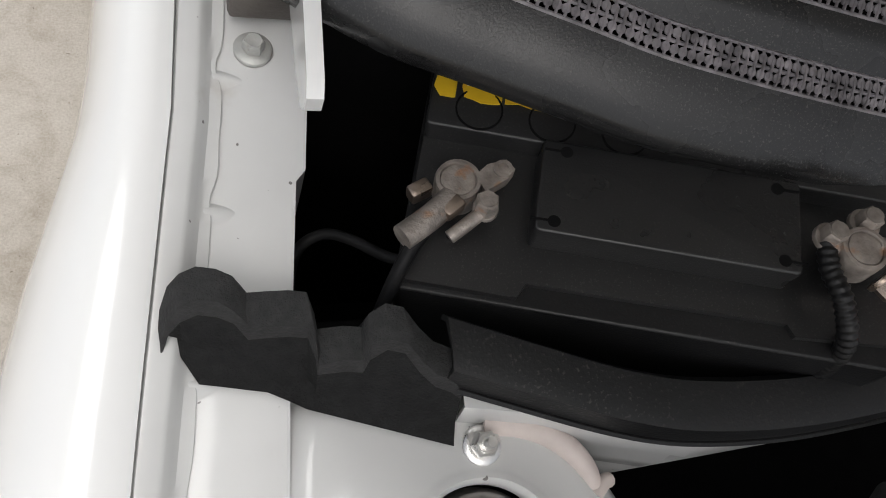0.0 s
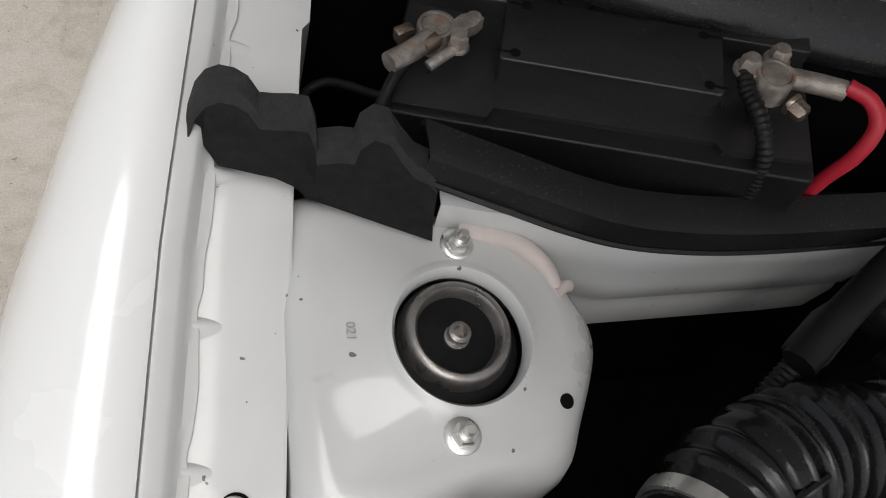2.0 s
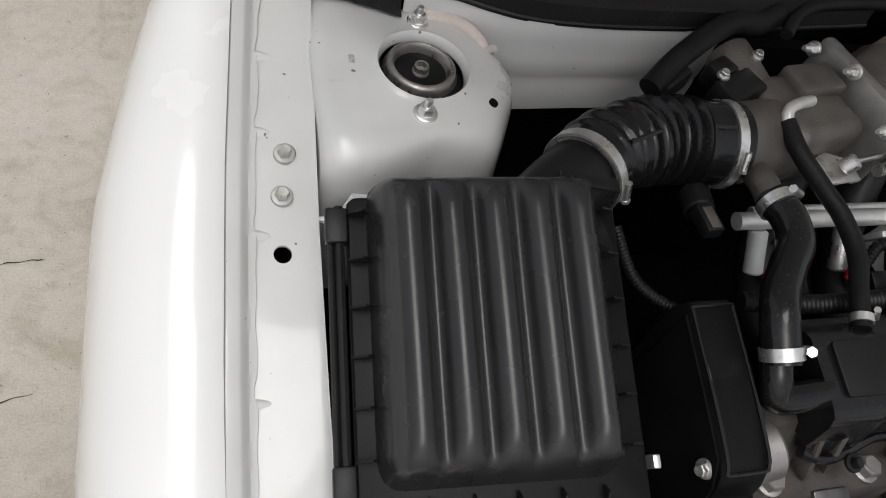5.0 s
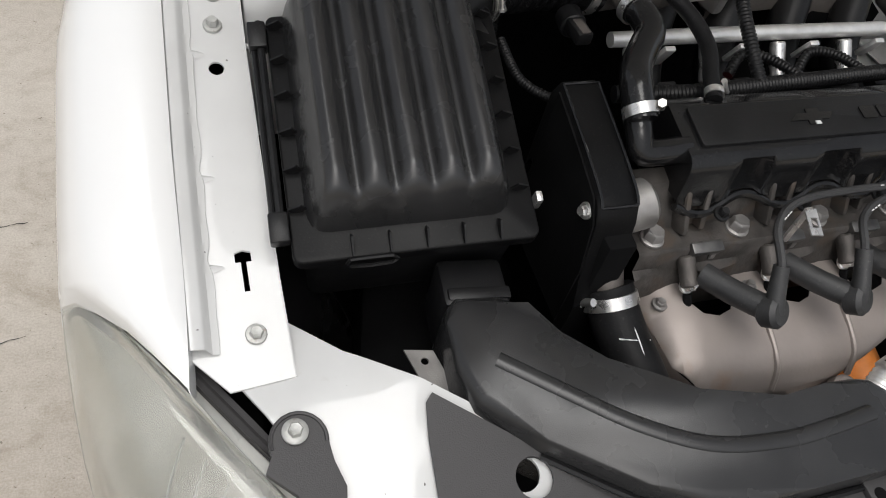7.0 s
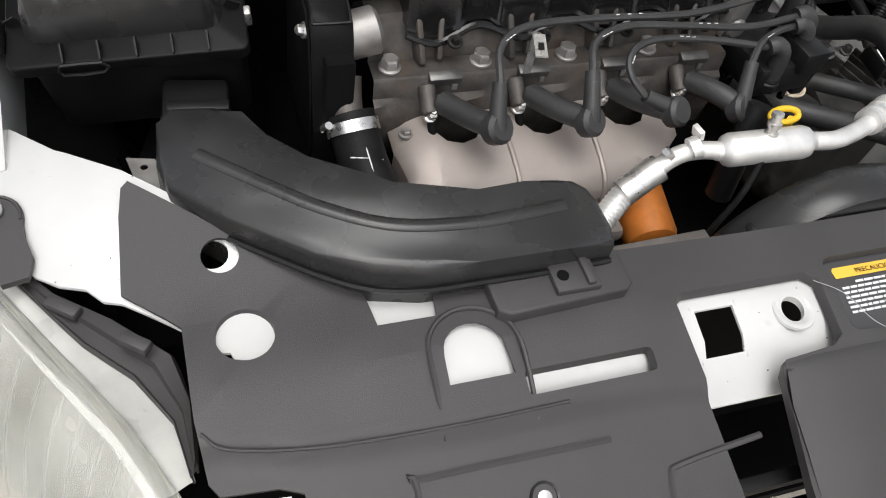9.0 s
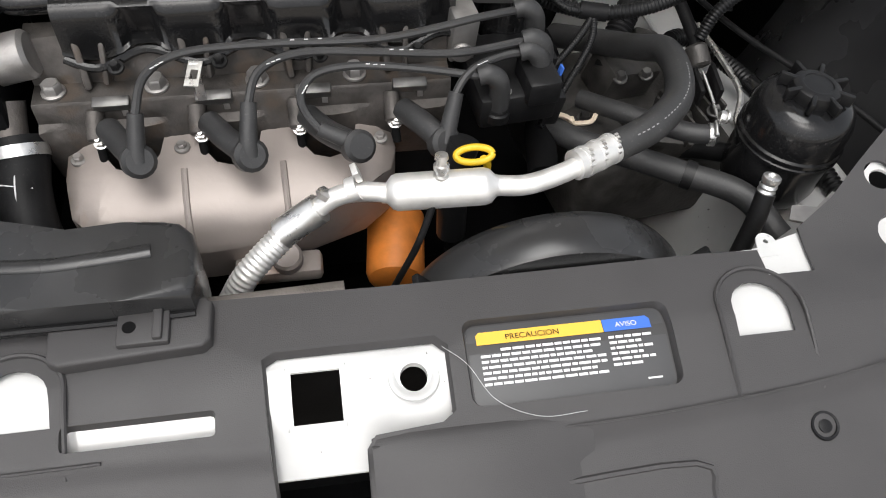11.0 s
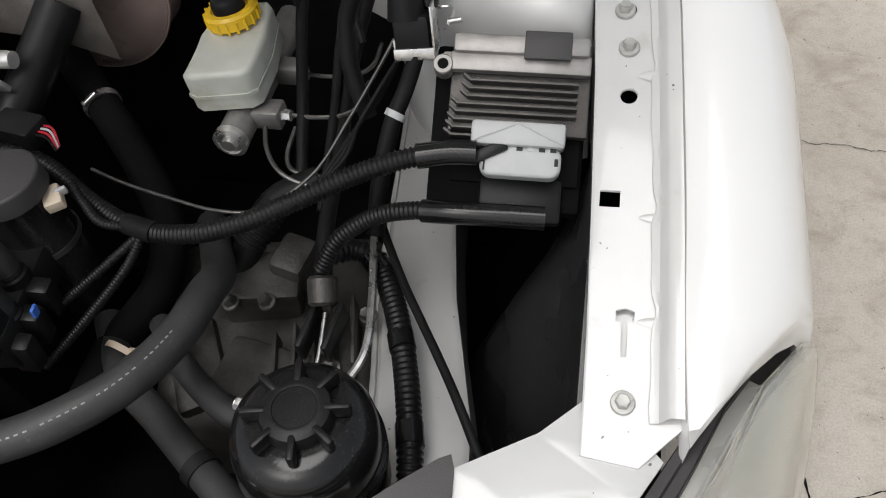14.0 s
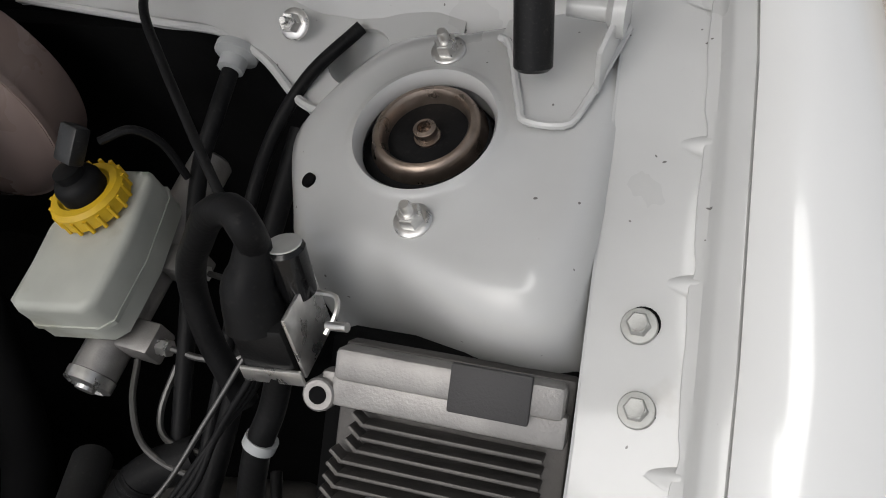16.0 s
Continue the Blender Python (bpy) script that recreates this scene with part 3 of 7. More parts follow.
# firewall with its pressed upper panel
fw = thing("firewall", (0, 0.1, 0.5), "white painted firewall panel with pressed steps", "firewall")
rows = []
for x in [-0.555 + 0.04 * i for i in range(9)]:
    if x < 0.36:
        top = lerp_table(x, (-0.6, -0.45, -0.25, -0.15, 0.4), (0.835, 0.840, 0.842, 0.84, 0.80))
        yy = lerp_table(x, (-0.6, -0.5, -0.45, -0.25, 0.4), (0.080, 0.062, 0.041, 0.050, 0.13))
        rows.append([(x, yy + 0.02, top), (x, yy, top - 0.001), (x, yy - 0.004, top - 0.018), (x, yy - 0.001, top - 0.030), (x, yy - 0.004, top - 0.044), (x, yy - 0.003, top - 0.066), (x, yy - 0.001, top - 0.072), (x, yy - 0.003, top - 0.078), (x, yy - 0.002, top - 0.112), (x, yy + 0.012, top - 0.122)])
bm = thicken(loft(B(), rows), 0.002)
part("firewall_sheet", bm, INNER, fw, smooth=40)
rows = []
for x in (0.36, 0.42, 0.47, 0.53, 0.60, 0.66):
    yy = lerp_table(x, (0.36, 0.66), (0.115, 0.085))
    rows.append([(x, yy + 0.12, 0.815), (x, yy + 0.05, 0.80), (x, yy + 0.02, 0.775), (x, yy, 0.74), (x, yy + 0.02, 0.6), (x, yy + 0.02, 0.45)])
part("cowl_corner", thicken(loft(B(), rows), 0.002), INNER, fw, "white cowl corner behind the strut tower")
part("bead", tube(B(), [(-0.541, 0.067, 0.816), (-0.525, 0.065, 0.817), (-0.510, 0.059, 0.818), (-0.498, 0.050, 0.818), (-0.489, 0.039, 0.816), (-0.485, 0.029, 0.812)], 0.0080, 14, taper=0.0050), SEALER, fw, "smeared body sealer bead")
part("bead", tube(B(), [(-0.486, 0.025, 0.814), (-0.479, 0.031, 0.813), (-0.475, 0.032, 0.811)], 0.0040, 10), SEALER, fw)
# bulkhead and lower firewall are near-black to paint the shade behind the engine
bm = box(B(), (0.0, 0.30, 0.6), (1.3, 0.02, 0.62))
tagged(part("bulkhead", bm, DARK), "rear bulkhead behind the cowl, shade put into its colour", "car body", kind="structure")
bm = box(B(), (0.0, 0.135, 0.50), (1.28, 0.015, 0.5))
tagged(part("lower_firewall", bm, DARK), "lower firewall with deep shade put into its colour", "firewall", kind="structure")

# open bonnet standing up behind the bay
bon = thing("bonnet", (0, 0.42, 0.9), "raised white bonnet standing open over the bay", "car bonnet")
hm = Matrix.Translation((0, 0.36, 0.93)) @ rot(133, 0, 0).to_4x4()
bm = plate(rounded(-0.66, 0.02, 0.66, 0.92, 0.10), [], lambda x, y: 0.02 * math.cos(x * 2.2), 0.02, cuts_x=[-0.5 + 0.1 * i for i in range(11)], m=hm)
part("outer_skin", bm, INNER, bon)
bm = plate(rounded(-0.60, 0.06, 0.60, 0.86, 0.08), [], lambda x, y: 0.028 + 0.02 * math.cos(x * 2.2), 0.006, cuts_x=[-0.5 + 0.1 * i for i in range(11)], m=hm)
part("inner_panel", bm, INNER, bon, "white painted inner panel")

# ---- radiator support and its cover ----
sup = thing("radiator_support", (0, -0.65, 0.5), "white painted radiator support panel with openings", "radiator support")


def mirrored(pts, shift=0.014):
    return [(-x + 2 * shift, y) for x, y in pts][::-1]


left_in = [(-0.648, -0.376), (-0.61, -0.415), (-0.556, -0.452), (-0.51, -0.487), (-0.46, -0.528), (-0.42, -0.556), (-0.378, -0.577), (-0.33, -0.588)]
left_out = [(-0.505, -0.715), (-0.512, -0.69), (-0.515, -0.609), (-0.522, -0.602), (-0.545, -0.584), (-0.566, -0.570), (-0.580, -0.566), (-0.592, -0.553), (-0.612, -0.545), (-0.630, -0.532), (-0.652, -0.500), (-0.676, -0.456), (-0.694, -0.425)]
outline = left_out + left_in + mirrored(left_in) + mirrored(left_out) + [(0.47, -0.716), (0.06, -0.716), (0.04, -0.737), (-0.10, -0.737), (-0.12, -0.716), (-0.44, -0.716)]
holes = [[(-0.082, -0.702), (-0.041, -0.702), (-0.041, -0.662), (-0.082, -0.662)], arc(0.021, -0.676, 0.012, n=20), arc(-0.493, -0.538, 0.0135, n=18), arc(0.513, -0.531, 0.0125, n=18), [(-0.500, -0.640), (-0.470, -0.648), (-0.474, -0.638), (-0.488, -0.634), (-0.490, -0.628), (-0.500, -0.626)]]
sup_z = lambda x, y: cover_z(x, y) - (0.006 if abs(x) > 0.40 else lerp_table(abs(x), (0.0, 0.14, 0.40), (0.013, 0.012, 0.007))) - lerp_table(y, (-0.735, -0.690), (0.026, 0.0)) - lerp_table(abs(x), (0.585, 0.655), (0.0, 0.013))
bm = plate(outline, holes, sup_z, 0.003, cuts_x=[-0.6 + 0.1 * i for i in range(13)], cuts_y=[-0.78 + 0.03 * i for i in range(13)])
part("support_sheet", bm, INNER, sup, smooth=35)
bm = lathe(B(), (0.021, -0.676, sup_z(0.021, -0.676)), (0, -0.1, 1), [(0.0225, -0.001), (0.0215, 0.0016), (0.0185, 0.0018), (0.016, 0.0004), (0.0123, -0.0015), (0.0118, -0.006)], 32)
bmesh.ops.delete(bm, geom=[f for f in bm.faces if len(f.verts) > 8], context='FACES')
part("pressed_ring", bm, INNER, sup)
for sx in (-1, 1):
    part("latch_lip", tube(B(), [(-0.0615 + sx * 0.024, -0.706, sup_z(0, -0.706) + 0.0005), (-0.0615 + sx * 0.024, -0.658, sup_z(0, -0.658) + 0.0005)], 0.0016, 6), INNER, sup)
for tab_ in ([(0.514, -0.700), (0.562, -0.698), (0.578, -0.80), (0.490, -0.80)], [(-0.520, -0.736), (-0.462, -0.741), (-0.452, -0.80), (-0.530, -0.80)]):
    part("corner_tab", plate(tab_, [], lambda x, y: cover_z(x, y) - (0.013 if x < 0 else 0.009), 0.003, cuts_y=(-0.72, -0.74, -0.76, -0.78)), INNER, sup)
eye = [(0.361, -0.598), (0.3635, -0.588)] + arc(0.375, -0.580, 0.0095, 165, 15, 9) + [(0.387, -0.588), (0.398, -0.598)]
part("eyelet", plate(eye[::-1], [arc(0.375, -0.5805, 0.0026, n=12)], lambda x, y: 0.669, 0.002), INNER, sup, "small white eyelet tab")
part("tow_bolt", hexbolt(B(), (0.535, -0.722, cover_z(0, -0.722) - 0.007), (0, -0.1, 1)), BOLT, sup)
part("tow_bolt", hexbolt(B(), (-0.497, -0.748, cover_z(0, -0.748) - 0.011), (0, -0.1, 1)), BOLT, sup)
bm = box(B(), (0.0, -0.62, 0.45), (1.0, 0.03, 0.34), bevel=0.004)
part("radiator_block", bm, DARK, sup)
for i in range(3):
    bm = box(B(), (-0.02, -0.80 - 0.02 * i, 0.57 - 0.03 * i), (0.35, 0.014, 0.012), bevel=0.002)
    part("grille_slat", bm, BLACK, sup)

cov = thing("radiator_cover", (0, -0.68, 0.6), "dark grey moulded plastic radiator cover with cut-outs", "radiator cover")
L = [(-0.447, -0.93), (-0.452, -0.742), (-0.470, -0.735), (-0.512, -0.732), (-0.519, -0.722), (-0.523, -0.68), (-0.524, -0.602), (-0.534, -0.592), (-0.566, -0.566), (-0.562, -0.50), (-0.558, -0.474), (-0.552, -0.468),
     (-0.50, -0.507), (-0.46, -0.541), (-0.42, -0.569), (-0.378, -0.585), (-0.372, -0.629), (-0.321, -0.629), (-0.318, -0.598)]
R = [(0.358, -0.594), (0.359, -0.622), (0.405, -0.622), (0.406, -0.575), (0.45, -0.548), (0.49, -0.514), (0.53, -0.482), (0.575, -0.448), (0.583, -0.444), (0.586, -0.452), (0.592, -0.538), (0.556, -0.571), (0.552, -0.58), (0.556, -0.66), (0.560, -0.692), (0.524, -0.696), (0.515, -0.708), (0.498, -0.78), (0.492, -0.93)]
mid = [(-0.275, -0.603), (-0.150, -0.603), (-0.148, -0.592), (0.0, -0.594), (0.10, -0.594), (0.30, -0.592)]
outline = L + mid + R
arch_l = [(-0.326, -0.690)] + arc(-0.298, -0.667, 0.027, 180, 0, 11) + [(-0.269, -0.690)]
arch_r = [(0.311, -0.678)] + arc(0.338, -0.653, 0.026, 180, 0, 11) + [(0.364, -0.678)]
holes = [arc(-0.487, -0.544, 0.0155, n=24), arc(-0.477, -0.617, 0.0235, n=28), arc(0.509, -0.528, 0.0155, n=24), arc(0.509, -0.592, 0.0235, n=28), arch_l, arch_r,
         rounded(-0.262, -0.710, -0.142, -0.690, 0.004, 3),
         [(-0.104, -0.654), (-0.094, -0.648), (0.042, -0.648), (0.052, -0.658), (0.052, -0.712), (0.04, -0.720), (-0.016, -0.724), (-0.024, -0.734), (-0.026, -0.865), (-0.088, -0.865), (-0.100, -0.742)],
         rounded(0.066, -0.712, 0.252, -0.637, 0.010, 5)]


def cov_top(x, y):
    z = cover_z(x, y)
    # raised crown line that bows forward in the middle
    edge = lerp_table(x, (-0.53, -0.45, -0.33, -0.20, 0.0, 0.2, 0.4, 0.56), (-0.694, -0.714, -0.722, -0.722, -0.735, -0.735, -0.722, -0.690))
    return z - lerp_table(y - edge, (-0.012, -0.004, 0.0), (0.010, 0.0045, 0.0))


bm = plate(outline, holes, cov_top, 0.0028, cuts_x=[-0.5 + 0.05 * i for i in range(22)], cuts_y=[-0.90, -0.85, -0.80, -0.77] + [-0.755 + 0.006 * i for i in range(14)] + [-0.66, -0.63, -0.60, -0.57, -0.54, -0.51, -0.48])
part("moulded_sheet", bm, COVER, cov, smooth=50)


def frame_lip(name, loop, depth=0.010, w=0.004, lift=0.0012):
    """A turned-down lip round an opening."""
    cx = sum(p[0] for p in loop) / len(loop)
    cy = sum(p[1] for p in loop) / len(loop)
    rows = []
    for f, dz in ((1.0, 0.0002), (0.985, -0.002), (0.97, -depth)):
        rows.append([(cx + (x - cx) * f, cy + (y - cy) * f, cov_top(x, y) + dz) for x, y in loop])
    bm = loft(B(), rows, closed=True)
    part(name, bm, COVER, cov, smooth=50)


for loop in (holes[1], holes[3], holes[6], holes[7]):
    frame_lip("opening_lip", loop)
for cx, cy in ((-0.298, -0.667), (0.338, -0.653)):
    base = -0.728
    for r, zz in ((0.040, 0.0022),):
        pts = [(cx - r, base, cov_top(cx - r, base) - 0.0005), (cx - r, cy - 0.01, cov_top(cx, cy) + 0.001)] + [(x, y, cov_top(x, y) + 0.001) for x, y in arc(cx, cy, r, 180, 0, 11)][1:-1] + [(cx + r, cy - 0.01, cov_top(cx, cy) + 0.001), (cx + r, base, cov_top(cx + r, base) - 0.0005)]
        part("pressed_bead", tube(B(), pts, 0.0022, 6, n=3), COVER, cov)
tray = plate(rounded(0.064, -0.714, 0.254, -0.635, 0.011, 5), [], lambda x, y: cover_z(x, y) - 0.009, 0.002, cuts_y=(-0.70, -0.68, -0.66))
part("label_recess", tray, COVER, cov)
frame_lip("opening_lip", holes[8])
bm = tube(B(), [(-0.52, -0.690, cov_top(-0.52, -0.69) + 0.0003), (-0.50, -0.705, cover_z(0, -0.705)), (-0.43, -0.7165, cover_z(0, -0.7165)), (-0.33, -0.7205, cover_z(0, -0.7205)), (-0.23, -0.7205, cover_z(0, -0.72))], 0.0016, 6)
part("crown_bead", bm, COVER, cov)
bm = tube(B(), [(-0.02, -0.7335, cover_z(0, -0.733)), (0.10, -0.735, cover_z(0, -0.735)), (0.23, -0.733, cover_z(0, -0.733)), (0.38, -0.722, cover_z(0, -0.722)), (0.50, -0.702, cover_z(0, -0.702)), (0.545, -0.685, cover_z(0, -0.685)), (0.550, -0.66, cover_z(0, -0.66))], 0.0014, 6)
part("crown_bead", bm, COVER, cov)
for pts in (((-0.49, -0.765), (-0.44, -0.757), (-0.43, -0.77), (-0.43, -0.86)), ((-0.37, -0.87), (-0.368, -0.757), (-0.36, -0.75), (-0.20, -0.752)), ((0.0, -0.80), (0.02, -0.772), (0.10, -0.775), (0.25, -0.772), (0.262, -0.80)), ((0.44, -0.83), (0.445, -0.74)), ((-0.16, -0.83), (-0.155, -0.79), (-0.14, -0.782), (-0.06, -0.775))):
    part("pressed_bead", tube(B(), [(x, y, cov_top(x, y) - 0.0004) for x, y in pts], 0.0030, 6, n=4), COVER, cov)
for x, y in ((-0.268, -0.782), (0.372, -0.756)):
    z = cov_top(x, y)
    c = part("clip_seat", lathe(B(), (x, y, z - 0.001), (0, -0.3, 1), [(0.0135, 0), (0.0125, 0.0025), (0.0105, 0.0022), (0.009, -0.003), (0.006, -0.003)], 24), GLOSSY, cov)
    part("clip_screw", lathe(B(), (x, y, z - 0.003), (0, -0.3, 1), [(0.006, 0), (0.006, 0.004), (0.003, 0.0045)], 14), STEEL if x < 0 else BLACK, c)
# padded latch cover beside the middle opening
rows = []
for i in range(9):
    x = -0.02 + 0.185 * i / 8
    h = 0.012 * math.sin(math.pi * min(1, (i + 0.35) / 3.0) / 2) * math.cos(math.pi / 2 * max(0, (i - 4) / 4)) ** 2 - 0.003 * (i == 8)
    rows.append([(x, -0.722 - 0.004 * (i == 0), cov_top(x, -0.73)), (x, -0.735, cov_top(x, -0.735) + h * 0.7), (x, -0.76, cov_top(x, -0.76) + h), (x, -0.80, cov_top(x, -0.80) + h), (x, -0.86, cov_top(x, -0.86) + h * 0.8)])
part("latch_pad", thicken(loft(B(), rows), 0.002), COVER, cov, smooth=60)

# warning label lying in the recess
lab = thing("warning_label", (0.16, -0.6700, 0.66), "black warning label with amber and blue header bars", "label")
ltop = lambda x, y: cover_z(x, y) - 0.0084
part("label_sheet", plate(rounded(0.070, -0.710, 0.248, -0.640, 0.006, 4), [], ltop, 0.0004, cuts_y=(-0.70, -0.6700, -0.6500)), LABEL, lab)
zl = lambda x, y: ltop(x, y) + 0.0006
part("amber_bar", plate([(0.078, -0.6580), (0.192, -0.6580), (0.192, -0.6460), (0.081, -0.6460), (0.078, -0.6490)], [], zl, 0.0004), ORANGE, lab, "amber header bar")
part("blue_bar", plate([(0.1925, -0.6580), (0.236, -0.6580), (0.236, -0.6490), (0.233, -0.6460), (0.1925, -0.6460)], [], zl, 0.0004), BLUE, lab, "blue header bar")


def lettering(name, text, loc, size, mat, parent, m=None, align='CENTER'):
    cu = bpy.data.curves.new(name, 'FONT')
    cu.body, cu.size, cu.extrude, cu.align_x = text, size, 0.0001, align
    cu.materials.append(mat)
    ob = new(name, cu)
    base = Matrix.Translation(loc) @ (m.to_4x4() if m is not None else Matrix.Identity(4))
    dg = bpy.context.evaluated_depsgraph_get()
    me = bpy.data.meshes.new_from_object(ob.evaluated_get(dg))
    me.transform(base)
    bpy.data.objects.remove(ob)
    me.materials.clear()
    me.materials.append(mat)
    o = new(name, me)
    o.parent = parent
    o.location = -parent.location if parent.type == 'EMPTY' else (0, 0, 0)
    return o


lettering("lettering", "PRECAUCION", (0.128, -0.6552, zl(0, -0.6520) + 0.0006), 0.0078, BLACK, lab, rot(-2, 0, 0))
lettering("lettering", "AVISO", (0.2135, -0.6547, zl(0, -0.6520) + 0.0006), 0.0072, INK, lab, rot(-2, 0, 0))
for k in range(7):
    y = -0.6635 - 0.0047 * k
    for x0, x1 in (((0.098 if k == 0 else 0.080, 0.190 - 0.01 * (k % 3 == 2))), ((0.195, 0.236 - 0.012 * (k % 2))))[:2 if k < 6 else 1]:
        x = x0
        while x < x1 - 0.004:
            w = random.uniform(0.004, 0.011)
            e = min(x + w, x1)
            part("text_bar", plate([(x, y - 0.0011), (e, y - 0.0011), (e, y + 0.0011), (x, y + 0.0011)], [], zl, 0.0003), INK, lab, smooth=0)
            x = e + 0.0013
part("text_bar", plate([(0.223, -0.702), (0.236, -0.702), (0.236, -0.7005), (0.223, -0.7005)], [], zl, 0.0003), INK, lab, smooth=0)
bm = tube(B(), [(0.047, -0.6580, 0.672), (0.065, -0.6800, 0.677), (0.085, -0.712, 0.670), (0.12, -0.728, 0.664), (0.16, -0.727, 0.661)], 0.0003, 5)
tagged(part("loose_thread", bm, GREYC), "thin pale thread lying over the label", "thread")


# ---- headlights ----
def headlight(s):
    sh = 0.014 if s > 0 else 0.0
    th = thing("headlight", (s * 0.68, -0.5, 0.45), "hazed clear plastic headlight with a black rear trim", "headlight", "headlights")
    top = [(0.818, -0.304, 0.655), (0.806, -0.317, 0.674), (0.772, -0.364, 0.688), (0.731, -0.424, 0.688), (0.672, -0.496, 0.668), (0.620, -0.572, 0.652), (0.566, -0.650, 0.636), (0.535, -0.71, 0.622), (0.51, -0.78, 0.60)]
    top = [(x + 0.0077 * lerp_table(x, (0.70, 0.76), (1, 0)), y - 0.0063 * lerp_table(x, (0.70, 0.76), (1, 0)), z) for x, y, z in top]
    far = lambda y: 0.015 * lerp_table(-y, (0.36, 0.46), (0, 1)) if s > 0 else 0.0
    top = [(x + far(y), y, z) for x, y, z in top]
    rows = []
    for f, (ox, oy, oz) in enumerate(((0, 0, 0), (0.003, -0.004, 0.004), (0.012, -0.016, 0.002), (0.03, -0.045, -0.018), (0.045, -0.085, -0.055), (0.05, -0.125, -0.11), (0.045, -0.15, -0.19))):
        rows.append([(s * (x + ox * lerp_table(x, (0.70, 0.76, 0.80), (1, 0.6, 0.05))) + sh, y + oy * (1.0 if x < 0.8 else 0.75), z + oz) for x, y, z in top])
    lens = part("lens", thicken(loft(B(), rows), -0.003), LENS, th, "hazed clear plastic lens", smooth=60)
    rows = [[(s * (x + ox * lerp_table(x, (0.70, 0.80), (1, 0))) + sh, y + oy, z + oz) for x, y, z in top] for ox, oy, oz in ((0.002, -0.006, -0.012), (0.02, -0.02, -0.035), (0.012, -0.055, -0.09), (0.035, -0.085, -0.12), (0.02, -0.13, -0.21))]
    part("reflector", loft(B(), rows), LAMPIN, th, "silvery reflector inside")
    for k in range(16):
        t = k / 15 * 3.7 + 3.15
        i, f = int(t), t - int(t)
        a, b = Vector(top[i]), Vector(top[min(i + 1, 8)])
        p = a.lerp(b, f)
        pts = [(s * (p.x + ox) + sh, p.y + oy, p.z + oz) for ox, oy, oz in ((0.010, -0.016, -0.008), (0.026, -0.047, -0.032), (0.036, -0.085, -0.072), (0.038, -0.115, -0.12))]
        part("flute", tube(B(), pts, 0.0009, 5, n=3), GREYC, th)
    # rear trim and the milky flange between it and the lens rim
    edge = ((0.764, -0.330), (0.743, -0.356), (0.714, -0.408), (0.686, -0.452), (0.648, -0.508), (0.619, -0.540), (0.578, -0.567), (0.534, -0.606), (0.525, -0.645), (0.527, -0.690))
    foot = ((0.768, -0.349), (0.747, -0.378), (0.719, -0.424), (0.694, -0.463), (0.655, -0.514), (0.626, -0.554), (0.600, -0.588), (0.566, -0.620), (0.540, -0.660), (0.531, -0.705))
    rim = ((0.774, -0.362), (0.752, -0.394), (0.726, -0.434), (0.702, -0.472), (0.671, -0.518), (0.646, -0.556), (0.624, -0.590), (0.597, -0.632), (0.572, -0.676), (0.554, -0.716))
    edge, foot, rim = [[(x + far(y) * k, y) for x, y in line] for line, k in ((edge, 0.5), (foot, 1.0), (rim, 1.0))]
    pale, dark_ = [], []
    for (ex, ey), (fx, fy), (gx, gy) in zip(edge, foot, rim):
        zr = lerp_table(-gy, (0.304, 0.364, 0.424, 0.50, 0.578, 0.656, 0.71, 0.78), (0.655, 0.688, 0.688, 0.668, 0.652, 0.636, 0.622, 0.60))
        zf = min(zr + 0.006, 0.682) if fy > -0.53 else zr + 0.004
        at = lambda f, z: (s * (ex + (fx - ex) * f) + sh, ey + (fy - ey) * f, z)
        to = lambda f, z: (s * (fx + (gx - fx) * f) + sh, fy + (gy - fy) * f, z)
        dark_.append([at(-0.10, zf - 0.030), at(0.0, zf - 0.002), at(0.06, zf + 0.002), at(0.45, zf + 0.003), at(0.52, zf - 0.002), at(0.90, zf - 0.001), at(0.97, zf + 0.001), at(1.02, zf - 0.010)])
        pale.append([to(-0.08, zf - 0.008), to(0.1, zf - 0.005), to(0.7, zr - 0.001), to(0.8, zr + 0.003), to(0.9, zr + 0.0045), to(1.0, zr + 0.002), to(1.06, zr - 0.003)])
    part("lens_flange", thicken(loft(B(), pale), 0.0012), FLANGE, th, "milky moulded flange behind the lens rim", smooth=50)
    trim = part("trim", thicken(loft(B(), dark_), 0.002), COVER, th, "black plastic rear trim", smooth=30)
    for cx, cy, w in ((0.612, -0.556, 0.030), (0.560, -0.600, 0.026)):
        part("clip", box(B(), (s * cx + sh, cy, 0.662), (w, 0.012, 0.010), rot(0, 0, s * 38), 0.003), COVER, trim)
    o = arc(0.657, -0.481, 0.0225, -20, 195, 14) + [(0.634, -0.500), (0.6285, -0.520), (0.632, -0.538), (0.652, -0.542), (0.664, -0.520), (0.684, -0.500)]
    ez = lambda x, y: 0.694 + 0.16 * (y + 0.475)
    part("bracket", plate([(s * x + sh, y) for x, y in o], [], ez, 0.006), COVER, th, "black plastic mounting ear")
    part("rib", tube(B(), [(s * x + sh, y, ez(x, y) + 0.0004) for x, y in arc(0.657, -0.481, 0.0205, -10, 190, 12)], 0.0014, 6, n=2), COVER, th)
    part("bolt", hexbolt(B(), (s * 0.659 + sh, -0.475, 0.6965), (0, -0.15, 1)), BOLT, th)
    return th


for s in (-1, 1):
    headlight(s)

